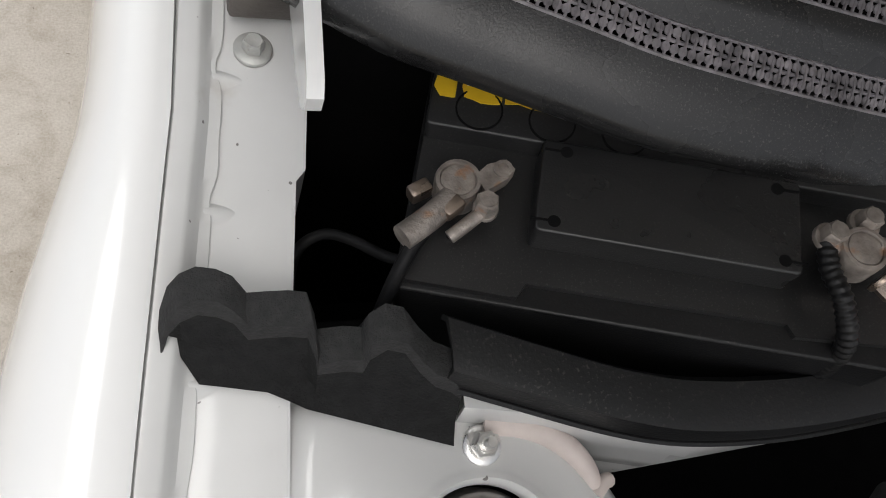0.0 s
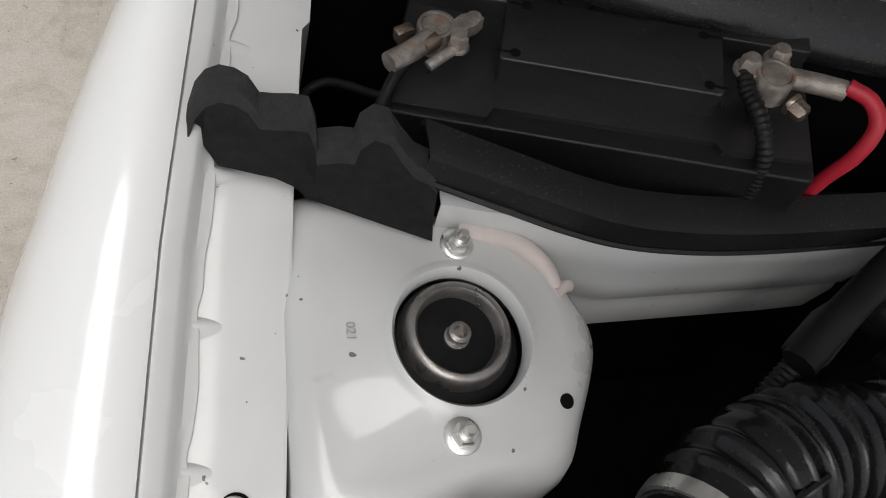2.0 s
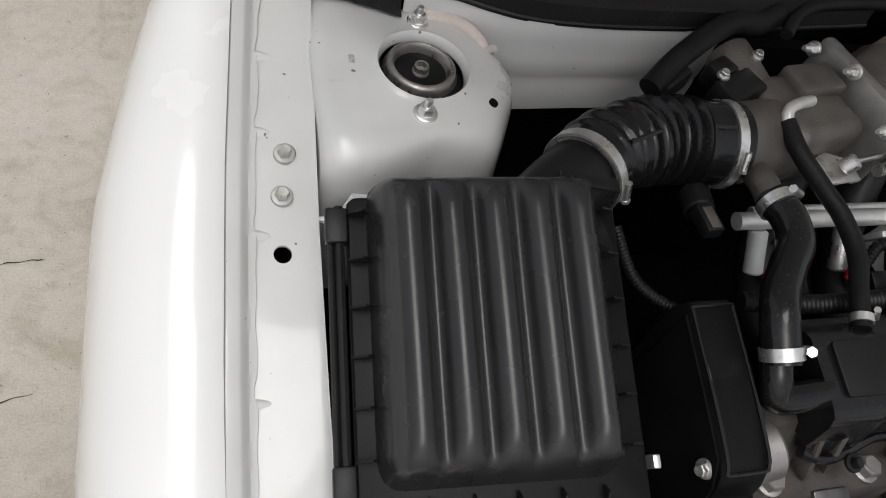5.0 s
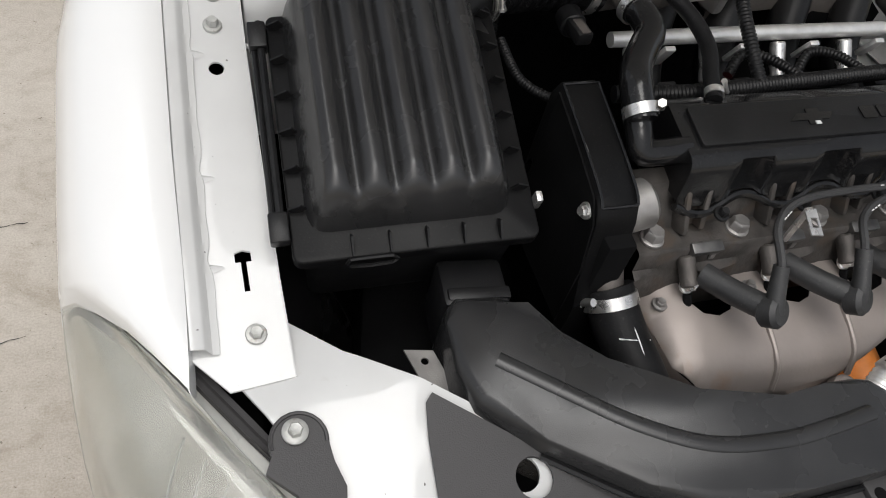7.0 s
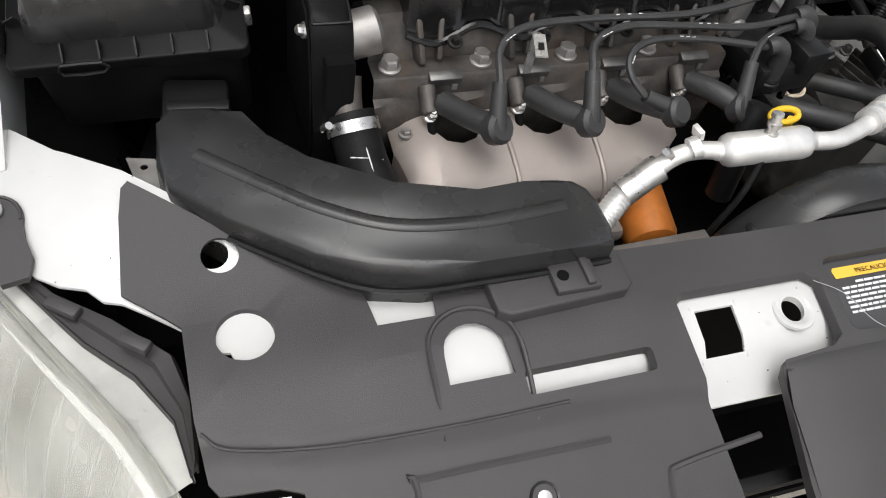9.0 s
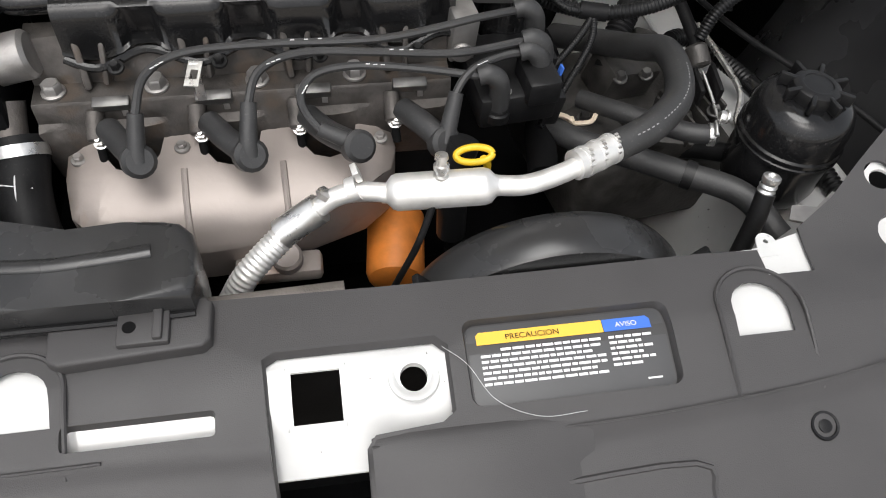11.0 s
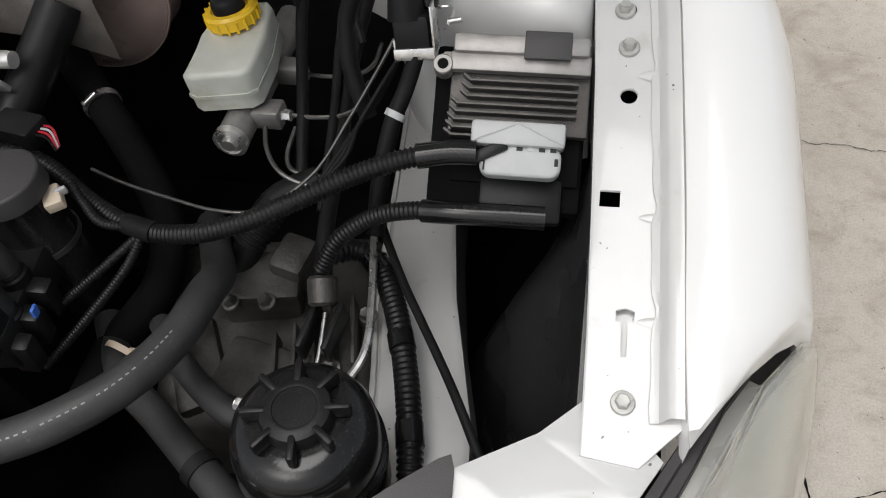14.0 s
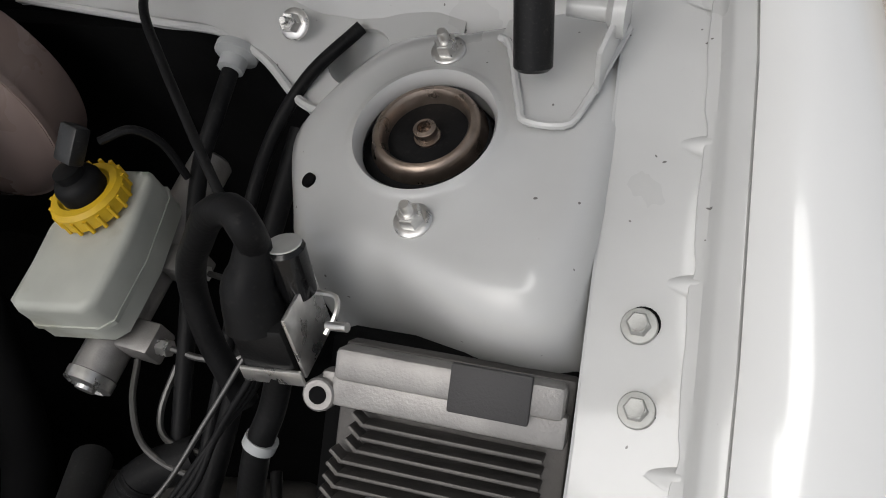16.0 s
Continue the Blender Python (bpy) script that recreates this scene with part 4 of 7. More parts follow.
# ---- cold air duct ----
duct = thing("air_intake_duct", (-0.33, -0.52, 0.6), "satin black plastic air intake duct with a pressed rib", "air duct")
o = [(-0.524, -0.412), (-0.520, -0.396), (-0.510, -0.388), (-0.470, -0.392), (-0.457, -0.412), (-0.432, -0.438), (-0.401, -0.470), (-0.370, -0.500), (-0.337, -0.521), (-0.300, -0.531), (-0.260, -0.532), (-0.215, -0.529), (-0.182, -0.527), (-0.166, -0.531), (-0.155, -0.543), (-0.151, -0.562), (-0.151, -0.590), (-0.155, -0.608), (-0.215, -0.610), (-0.282, -0.610), (-0.330, -0.609), (-0.372, -0.600), (-0.413, -0.577), (-0.478, -0.527), (-0.520, -0.487), (-0.528, -0.455)]
bm = prism(o, 0.645, 0.716, bevel=0.010)
part("duct_body", bm, SATIN, duct, smooth=60)
rib = [(-0.494, -0.452, 0.712), (-0.45, -0.489, 0.712), (-0.40, -0.529, 0.712), (-0.345, -0.557, 0.712), (-0.28, -0.566, 0.712), (-0.23, -0.564, 0.712), (-0.188, -0.560, 0.712)]
flat_rib = tube(B(), [(x, y - 0.002, z + 0.003) for x, y, z in rib], 0.0075, 14)
for v in flat_rib.verts:
    v.co.z = 0.715 + (v.co.z - 0.715) * 0.62
part("pressed_rib", flat_rib, SATIN, duct, smooth=70)
part("duct_lip", tube(B(), [(x * 1.0 - 0.0, y - 0.003, 0.690) for x, y in o[17:24]], 0.003, 6), BLACK, duct)
bm = prism([(-0.274, -0.600), (-0.148, -0.594), (-0.142, -0.60), (-0.143, -0.636), (-0.15, -0.642), (-0.262, -0.648), (-0.272, -0.642)], 0.668, 0.688, bevel=0.003)
tab = part("mounting_tab", bm, COVER, duct)
part("tab_block", box(B(), (-0.196, -0.621, 0.690), (0.042, 0.034, 0.008), None, 0.002), COVER, tab)
part("tab_hole", lathe(B(), (-0.207, -0.622, 0.6905), (0, 0, 1), [(0.0055, 0), (0.0055, 0.0044), (0.003, 0.0042)], 14), DARK, tab)
part("tab_stop", box(B(), (-0.184, -0.618, 0.695), (0.008, 0.036, 0.006), None, 0.002), COVER, tab)
part("neck", box(B(), (-0.487, -0.372, 0.675), (0.060, 0.05, 0.07), rot(0, 0, -6), 0.006), BLACK, duct)
part("neck_flange", box(B(), (-0.486, -0.386, 0.708), (0.056, 0.012, 0.008), rot(8, 0, -6), 0.002), BLACK, duct)

br = thing("duct_bracket", (-0.545, -0.44, 0.6), "small bare steel bracket beside the duct", "bracket")
part("strap", plate([(-0.555, -0.41), (-0.530, -0.415), (-0.517, -0.48), (-0.541, -0.474)], [arc(-0.540, -0.424, 0.0035, n=12)], lambda x, y: 0.676, 0.002), ALU, br)

# ---- air filter box ----
A0 = Vector((-0.640, -0.352, 0.735))
au = Vector((0.207, -0.016, 0.020)).normalized()
av = Vector((0.004, 0.19, 0.060))
av = (av - au * av.dot(au)).normalized()
aw = au.cross(av)
AM = Matrix.Translation(A0) @ Matrix((au, av, aw)).transposed().to_4x4()
air = thing("air_filter_box", (-0.53, -0.24, 0.6), "black plastic air filter box with five ribs on its lid", "air filter box")
bm = prism(rounded(0.0, 0.0, 0.207, 0.234, 0.008), -0.012, 0.002, bevel=0.002, m=AM)
part("flange", bm, TIMING, air)
part("lower_tray", prism(rounded(0.012, 0.010, 0.198, 0.24, 0.012), -0.12, -0.012, m=AM), BLACK, air)
nx, ny = 80, 44
aw0, aw1, bl0, bl1 = 0.014, 0.187, 0.024, 0.246


def lid_h(u, v):
    # u, v run from 0 to 1 over the lid
    x, y = u * (aw1 - aw0), v * (bl1 - bl0)
    W, Hh = aw1 - aw0, bl1 - bl0
    d = min(x, W - x, y, Hh - y)
    dx, dy = min(x, W - x), min(y, Hh - y)
    rc = 0.018
    if dx < rc and dy < rc:
        d = rc - math.hypot(rc - dx, rc - dy)
    if d <= 0:
        return None
    h = 0.046 * (1 - (1 - min(1, d / 0.016)) ** 2.2)
    k = (x - 0.010) / ((W - 0.020) / 5)
    f = abs((k % 1.0) - 0.5) * 2
    ridge = max(0.0, 1 - (f / 0.80) ** 2) ** 0.65 if 0 <= k < 5 else 0
    ends = min(1, max(0, (y - 0.010) / 0.02)) * min(1, max(0, (Hh - 0.012 - y) / 0.020))
    return h - 0.004 + 0.0125 * ridge * ends ** 0.6


bm = B()
grid = {}
for i in range(nx + 1):
    for j in range(ny + 1):
        u, v = i / nx, j / ny
        W, Hh = aw1 - aw0, bl1 - bl0
        x, y = u * W, v * Hh
        rc = 0.018
        dx, dy = min(x, W - x), min(y, Hh - y)
        if dx < rc and dy < rc and math.hypot(rc - dx, rc - dy) > rc:
            q = rc / math.hypot(rc - dx, rc - dy)
            ndx, ndy = rc - (rc - dx) * q, rc - (rc - dy) * q
            x = ndx if x < W / 2 else W - ndx
            y = ndy if y < Hh / 2 else Hh - ndy
        h = lid_h(x / W, y / Hh) or 0.0
        grid[i, j] = bm.verts.new(AM @ Vector((aw0 + x, bl0 + y, 0.001 + h)))
for i in range(nx):
    for j in range(ny):
        bm.faces.new((grid[i, j], grid[i + 1, j], grid[i + 1, j + 1], grid[i, j + 1]))
part("ribbed_lid", bm, AIRBOX, air, smooth=75)
for k in range(6):
    part("lid_gusset", box(B(), AM @ Vector((0.008, 0.045 + 0.035 * k, 0.007)), (0.013, 0.0016, 0.010), AM.to_3x3() @ rot(0, -32, 0)), BLACK, air)
    part("lid_gusset", box(B(), AM @ Vector((0.196, 0.045 + 0.035 * k, 0.007)), (0.013, 0.0016, 0.010), AM.to_3x3() @ rot(0, 32, 0)), BLACK, air)
for k in range(5):
    part("lid_gusset", box(B(), AM @ Vector((0.048 + 0.031 * k, 0.010, 0.006)), (0.0016, 0.016, 0.010), AM.to_3x3() @ rot(32, 0, 0)), BLACK, air)
hinge = part("hinge_bar", tube(B(), [AM @ Vector((-0.006, 0.03, 0.006)), AM @ Vector((-0.006, 0.225, 0.006))], 0.0035, 8), BLACK, air)
part("hinge_bar", tube(B(), [AM @ Vector((-0.012, 0.03, 0.003)), AM @ Vector((-0.012, 0.225, 0.003))], 0.0028, 8), BLACK, air)
for v in (0.03, 0.21):
    part("hinge_clip", box(B(), AM @ Vector((-0.008, v, 0.005)), (0.016, 0.026, 0.014), AM.to_3x3(), 0.002), BLACK, hinge)
fr = [AM @ Vector(p) for p in ((0.045, -0.002, 0.004), (0.080, -0.002, 0.004), (0.080, -0.004, -0.007), (0.045, -0.004, -0.007), (0.045, -0.002, 0.004))]
part("front_latch", tube(B(), fr, 0.0018, 6, n=2), BLACK, air)
part("spring_clip", box(B(), AM @ Vector((0.209, 0.032, 0.006)), (0.006, 0.010, 0.018), AM.to_3x3(), 0.0015), STEEL, air, "bright steel spring clip")
# outlet neck
nk = part("outlet_neck", tube(B(), [(-0.492, -0.160, 0.806), (-0.470, -0.140, 0.815), (-0.432, -0.113, 0.818)], 0.030, 28, taper=0.0325), BLACK, air)
bm = B()
loft(bm, [[AM @ Vector((0.10, 0.225, 0.036)), AM @ Vector((0.19, 0.18, 0.034)), AM @ Vector((0.19, 0.225, 0.0))], [Vector((-0.50, -0.138, 0.83)), Vector((-0.437, -0.155, 0.822)), Vector((-0.45, -0.13, 0.79))]], closed=True)
part("neck_fairing", bm, BLACK, nk)
part("lug", box(B(), Vector((-0.452, -0.148, 0.848)), (0.05, 0.012, 0.003), rot(0, 8, -5), 0.001), BLACK, nk)
part("mount_bar", tube(B(), [(-0.646, -0.122, 0.769), (-0.630, -0.122, 0.770), (-0.626, -0.118, 0.771), (-0.617, -0.107, 0.775), (-0.612, -0.105, 0.775), (-0.562, -0.110, 0.775), (-0.50, -0.120, 0.775)], 0.0032, 8), INNER, air, "white painted mounting bar")

hose = thing("intake_hose", (-0.36, -0.1, 0.75), "corrugated black rubber intake hose with steel clamps", "air hose")
hp = [(-0.440, -0.119, 0.818), (-0.405, -0.092, 0.818), (-0.36, -0.078, 0.816), (-0.32, -0.076, 0.814), (-0.275, -0.078, 0.812)]
line = resample(spline(hp, 12), 0.0018)
bm = B()
rings, up = [], Vector((0, 0, 1))
for i, p in enumerate(line):
    t = (line[min(i + 1, len(line) - 1)] - line[max(i - 1, 0)]).normalized()
    up = (Vector((0, 0, 1)) - t * t.z).normalized()
    sd = t.cross(up)
    f = i / (len(line) - 1)
    rr = 0.0350 + 0.003 * f
    if 0.14 < f < 0.30:
        rr += 0.0022 * math.sin((f - 0.14) / 0.16 * 4 * math.pi)
    elif 0.36 < f < 0.74:
        rr += 0.0046 * math.cos((f - 0.36) / 0.38 * 10 * math.pi) - 0.0015
    rings.append([p + (up * math.cos(2 * math.pi * k / 36) + sd * math.sin(2 * math.pi * k / 36)) * rr for k in range(36)])
loft(bm, rings, closed=True)
part("bellows", bm, GLOSSY, hose, smooth=70)
for c, ax in (((-0.372, -0.0815, 0.8165), (0.9, 0.3, 0)), ((-0.315, -0.0765, 0.8138), (1, -0.02, 0))):
    part("moulded_band", ring(B(), c, ax, 0.0362, 0.005, 0.0022, 36), GLOSSY, hose)
for a0, a1 in (((-0.405, -0.110, 0.850), (-0.372, -0.097, 0.850)), ((-0.318, -0.090, 0.8485), (-0.296, -0.091, 0.848))):
    part("moulded_rib", tube(B(), [a0, (Vector(a0) + Vector(a1)) / 2, a1], 0.0022, 6), GLOSSY, hose)
clamp("hose_clamp", (-0.434, -0.114, 0.818), (0.78, 0.62, 0), 0.0358, 0.010, hose, (0.55, -0.75, 0.3))
clamp("hose_clamp", (-0.288, -0.078, 0.8125), (1, -0.04, 0), 0.0385, 0.009, hose, (0, -0.85, 0.45))

# ---- engine ----
eng = thing("engine", (-0.08, -0.3, 0.4), "four cylinder engine with cast metal head and black cover", "engine")
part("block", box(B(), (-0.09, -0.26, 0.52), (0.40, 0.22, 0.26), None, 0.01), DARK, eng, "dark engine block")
hz = 0.706
rows = []
for x in [-0.315 + 0.0138 * i for i in range(31)]:
    w = 0.004 * math.sin((x + 0.30) * 2 * math.pi / 0.1)
    rows.append([(x, -0.30, 0.752), (x, -0.318 + w * 0.5, 0.748), (x, -0.334 + w, 0.722), (x, -0.338, hz), (x, -0.364, hz - 0.001), (x, -0.3665, hz - 0.004), (x, -0.368, hz - 0.024), (x, -0.374 + w, hz - 0.028), (x, -0.378, hz - 0.055), (x, -0.370, hz - 0.10)])
part("cylinder_head", loft(B(), rows), HEAD, eng, "stained cast metal cylinder head")
for k in range(4):
    x = -0.295 + 0.0985 * k
    part("head_bolt", hexbolt(B(), (x, -0.350, hz + 0.001), (0, 0, 1), af=0.017, h=0.010, washer=0.012), ALU, eng, "large hex head bolt")
    part("casting_pad", box(B(), (x + 0.055, -0.366, hz - 0.004), (0.036, 0.012, 0.012), rot(20, 0, 0), 0.002), DULL, eng, "machined casting pad")
    part("casting_rib", box(B(), (x + 0.03, -0.330, hz + 0.02), (0.007, 0.03, 0.05), rot(-25, 0, 12), 0.002), HEAD, eng)
    part("casting_rib", box(B(), (x + 0.055, -0.330, hz + 0.022), (0.006, 0.028, 0.045), rot(-25, 0, -8), 0.002), HEAD, eng)
    part("boss", cyl(B(), (x + 0.036, -0.366, hz - 0.012), (x + 0.036, -0.392, hz - 0.030), 0.009, bev=0.002), HEAD, eng)
    nb = part("manifold_nut", hexbolt(B(), (x + 0.038, -0.386, hz - 0.036), (0, -0.55, 0.8), af=0.011, h=0.009, washer=0.008, stud=0.006), STEEL, eng)
    part("stud_tip", cyl(B(), (x + 0.038, -0.392, hz - 0.040), (x + 0.039, -0.400, hz - 0.052), 0.0045), DARK, nb)
    part("cast_letter", box(B(), (x + 0.066, -0.3695, hz - 0.014), (0.006, 0.002, 0.008), None, 0.0005), ALU, eng)

# exhaust heat shield with round cut-outs
sh = thing("exhaust_heat_shield", (-0.13, -0.42, 0.6), "brownish stamped metal exhaust heat shield", "heat shield")
o = [(-0.298, -0.372), (-0.298, -0.405), (-0.289, -0.452), (-0.268, -0.474), (-0.235, -0.484), (-0.16, -0.484), (-0.10, -0.482), (-0.06, -0.474), (0.0, -0.452), (0.030, -0.425), (0.038, -0.395), (0.034, -0.374)]
cut = []
for cx in (-0.228, -0.130, -0.032):
    cut += [(cx + 0.030, -0.374), (cx + 0.026, -0.398), (cx + 0.016, -0.412), (cx, -0.417), (cx - 0.016, -0.412), (cx - 0.026, -0.398), (cx - 0.030, -0.374)]
outline = o + sorted(cut, key=lambda p: -p[0])
shz = lambda x, y: 0.662 - lerp_table(-y, (0.37, 0.42, 0.455, 0.472, 0.484), (0.0, 0.006, 0.018, 0.032, 0.060)) - lerp_table(abs(x + 0.13), (0.13, 0.15, 0.17), (0, 0.006, 0.02))
bm = plate(outline, [], shz, 0.0015, cuts_x=[-0.28 + 0.02 * i for i in range(16)], cuts_y=[-0.48, -0.475, -0.47, -0.46, -0.45, -0.44, -0.42, -0.40])
part("shield_sheet", bm, SHIELD, sh, smooth=60)
for x in (-0.178, -0.080):
    part("pressed_bead", tube(B(), [(x, -0.418, shz(x, -0.418)), (x + 0.001, -0.445, shz(x, -0.445)), (x + 0.002, -0.470, shz(x, -0.470)), (x + 0.002, -0.482, shz(x, -0.482))], 0.0035, 8), SHIELD, sh)
rows = [[(x, y, shz(x, y)), (x, y + 0.004, shz(x, y) - 0.05), (x, y + 0.02, 0.55)] for x, y in o[1:-1]]
part("shield_skirt", loft(B(), rows), SHIELD, sh, smooth=60)
for x, y in ((-0.283, -0.392), (-0.18, -0.392), (0.022, -0.392)):
    part("shield_bolt", hexbolt(B(), (x, y, shz(x, y) + 0.001), af=0.009, h=0.005, washer=0.008), ALU, sh)
fl = thing("exhaust_flange", (-0.02, -0.50, 0.55), "rusty cast exhaust flange with round bosses", "exhaust flange")
for x in (-0.085,):
    part("boss", cyl(B(), (x, -0.492, 0.585), (x, -0.498, 0.604), 0.016, bev=0.003), SHIELD, fl)
part("flange_plate", box(B(), (-0.095, -0.49, 0.572), (0.09, 0.03, 0.02), None, 0.006), SHIELD, fl)

# valve cover with its scalloped skirt
vc = thing("valve_cover", (-0.09, -0.3, 0.7), "black plastic valve cover with raised name panel", "valve cover")
zt = 0.800
xs = [-0.277 + 0.008 * i for i in range(49)]
rows = []
for x in xs:
    ph = (x + 0.277) % 0.098
    sc = 0.5 - 0.5 * math.cos(2 * math.pi * (x + 0.248) / 0.098)
    dip = 0.011 * (sc > 0.72)
    rows.append([(x, -0.235, 0.735), (x, -0.245, zt - 0.012), (x, -0.262 - 0.006 * (sc > 0.8), zt - 0.002), (x, -0.268, zt), (x, -0.322, zt - 0.010), (x, -0.329, zt - 0.0135), (x, -0.333 + dip, zt - 0.024), (x, -0.335 + dip, zt - 0.055), (x, -0.338 + 0.6 * dip, 0.734 + 0.012 * sc)])
bm = loft(B(), rows)
for end in (rows[0], rows[-1]):
    bm.faces.new([bm.verts.new(p) for p in end])
part("cover_shell", bm, GLOSSY, vc, smooth=45)
rows = []
gp = []
for x in xs:
    sc = 0.5 - 0.5 * math.cos(2 * math.pi * (x + 0.248) / 0.098)
    gp.append((x, -0.343 + 0.010 * sc, 0.728 + 0.012 * sc))
part("gasket_rim", tube(B(), gp, 0.0045, 8, n=2), GLOSSY, vc)
for k in range(4):
    part("cover_bolt", hexbolt(B(), (-0.249 + 0.098 * k + 0.02, -0.350, 0.733), (0, -0.3, 1), af=0.009, h=0.006, washer=0.008), BLACK, vc)
pm = Matrix.Translation((-0.10, -0.294, zt - 0.0035)) @ rot(10.5, 0, 0).to_4x4()
part("name_panel", prism(rounded(-0.162, -0.0225, 0.165, 0.0225, 0.004), -0.001, 0.0028, bevel=0.0008, m=pm), BLACK, vc)
# emblem and marque drawn as plain low shapes
part("emblem", prism([(-0.055, -0.004), (-0.045, 0.004), (-0.032, 0.004), (-0.032, 0.009), (-0.016, 0.009), (-0.016, 0.004), (0.0, 0.004), (-0.008, -0.004), (-0.018, -0.004), (-0.018, -0.009), (-0.034, -0.009), (-0.034, -0.004)], 0.0028, 0.0042, m=pm @ Matrix.Translation((0, 0, 0))), GLOSSY, vc, "dark embossed emblem")
for k in range(3):
    part("raised_bar", prism(rounded(0.035 + 0.022 * k, -0.007, 0.054 + 0.022 * k - 0.008 * (k == 2), 0.008, 0.002), 0.0028, 0.0040, m=pm), GLOSSY, vc)
part("drip", box(B(), pm @ Vector((-0.024, -0.008, 0.0045)), (0.006, 0.004, 0.001)), INK, vc)
cap = part("oil_cap", lathe(B(), (0.043, -0.292, 0.794), (0, -0.15, 1), [(0.024, 0), (0.024, 0.008), (0.030, 0.010), (0.030, 0.019), (0.027, 0.022), (0.010, 0.023)], 30), YELLOW, vc, "yellow oil filler cap")
for k in range(14):
    a = 2 * math.pi * k / 14
    part("grip", box(B(), (0.043 + 0.030 * math.cos(a), -0.2945 + 0.030 * math.sin(a), 0.809), (0.005, 0.005, 0.010), rot(0, 0, math.degrees(a)), 0.001), YELLOW, cap)
elb = part("breather_elbow", tube(B(), [(-0.270, -0.306, 0.782), (-0.300, -0.308, 0.782), (-0.318, -0.306, 0.783), (-0.321, -0.297, 0.795), (-0.320, -0.285, 0.802)], 0.0125, 16), GLOSSY, vc)

# ignition coil and leads
coil = thing("ignition_coil", (0.15, -0.36, 0.65), "black ignition coil block with plug towers", "ignition coil")
part("coil_body", box(B(), (0.160, -0.352, 0.690), (0.085, 0.105, 0.040), rot(0, 0, 6), 0.006), BLACK, coil)
part("coil_step", box(B(), (0.186, -0.385, 0.715), (0.036, 0.050, 0.030), rot(0, 0, 6), 0.005), BLACK, coil)
part("coil_plate", box(B(), (0.112, -0.318, 0.735), (0.028, 0.050, 0.055), rot(0, 4, 8), 0.003), ALU, coil, "pale cast metal coil bracket")
part("plate_lug", cyl(B(), (0.112, -0.346, 0.725), (0.112, -0.352, 0.725), 0.012, bev=0.002), ALU, coil)
for x, y, z in ((0.176, -0.334, 0.764), (0.180, -0.365, 0.750), (0.176, -0.373, 0.742), (0.130, -0.398, 0.736)):
    tw = part("tower", tube(B(), [(x - 0.010, y, z), (x, y, z + 0.002), (x + 0.010, y - 0.001, z - 0.006), (x + 0.013, y - 0.002, z - 0.022), (x + 0.013, y - 0.002, z - 0.050)], 0.0095, 14, taper=0.0115), GREYRUB, coil, "grey rubber coil boot")
    part("tower_foot", lathe(B(), (x + 0.013, y - 0.002, z - 0.056), (0, 0, 1), [(0.0135, 0), (0.0135, 0.010), (0.0115, 0.012), (0.0125, 0.014), (0.0115, 0.017)], 18), BLACK, tw)
for k in range(3):
    part("plug", box(B(), (0.206, -0.338 - 0.024 * k, 0.688 - 0.006 * k), (0.020, 0.018, 0.040), rot(0, 10, 6), 0.004), BLACK, coil)
part("lock_tab", box(B(), (0.217, -0.362, 0.700), (0.003, 0.008, 0.020), rot(0, 10, 6), 0.001), BLUE, coil, "small blue locking tab")
part("coil_screw", hexbolt(B(), (0.148, -0.395, 0.711), (0, -0.2, 1), af=0.009, h=0.005, washer=0.009), STEEL, coil)
leads = [((-0.209, -0.446, 0.702), [(-0.209, -0.440, 0.712), (-0.205, -0.420, 0.738), (-0.195, -0.385, 0.752), (-0.160, -0.364, 0.758), (-0.08, -0.358, 0.758), (0.03, -0.362, 0.760), (0.13, -0.350, 0.770), (0.175, -0.335, 0.765)]),
         ((-0.107, -0.447, 0.700), [(-0.107, -0.440, 0.712), (-0.103, -0.415, 0.738), (-0.090, -0.385, 0.750), (-0.05, -0.370, 0.755), (0.02, -0.374, 0.754), (0.10, -0.378, 0.750), (0.175, -0.365, 0.750)]),
         ((-0.004, -0.444, 0.698), [(-0.010, -0.440, 0.700), (-0.040, -0.430, 0.712), (-0.055, -0.408, 0.730), (-0.040, -0.388, 0.742), (0.0, -0.382, 0.745), (0.06, -0.388, 0.742), (0.12, -0.396, 0.735)]),
         ((0.082, -0.440, 0.690), [(0.086, -0.432, 0.700), (0.096, -0.410, 0.728), (0.115, -0.392, 0.740), (0.145, -0.378, 0.742), (0.175, -0.372, 0.742)])]
for k, ((bx, by, bz), pts) in enumerate(leads):
    th = thing("spark_plug_lead", (bx, by, 0.64), "grey-black rubber spark plug lead with a thick boot", "spark plug lead", "spark plug leads")
    px = -0.246 + 0.0975 * k
    part("boot", tube(B(), [(px, -0.385, 0.686), (px + 0.018, -0.415, 0.692), (bx, by, bz)], 0.0125, 16), GREYRUB, th)
    part("boot_end", cyl(B(), (bx - 0.004, by + 0.008, bz - 0.008), (bx + 0.003, by - 0.006, bz + 0.006), 0.0165, bev=0.004), GREYRUB, th)
    part("boot_sleeve", tube(B(), [(bx, by, bz), pts[0], pts[1]], 0.0105, 14, taper=0.0075), GREYRUB, th)
    part("wire", tube(B(), pts, 0.0042, 8), GREYRUB, th)
    for q in (2, 4):
        if q < len(pts) - 1:
            a, b = Vector(pts[q]), Vector(pts[q + 1])
            for j in range(3):
                c = a.lerp(b, 0.2 + 0.12 * j) + Vector((0, -0.001, 0.0041))
                part("print_bar", box(B(), c, (0.004, 0.0012, 0.0004), rot(0, 0, math.degrees(math.atan2(b.y - a.y, b.x - a.x)))), INK, th)
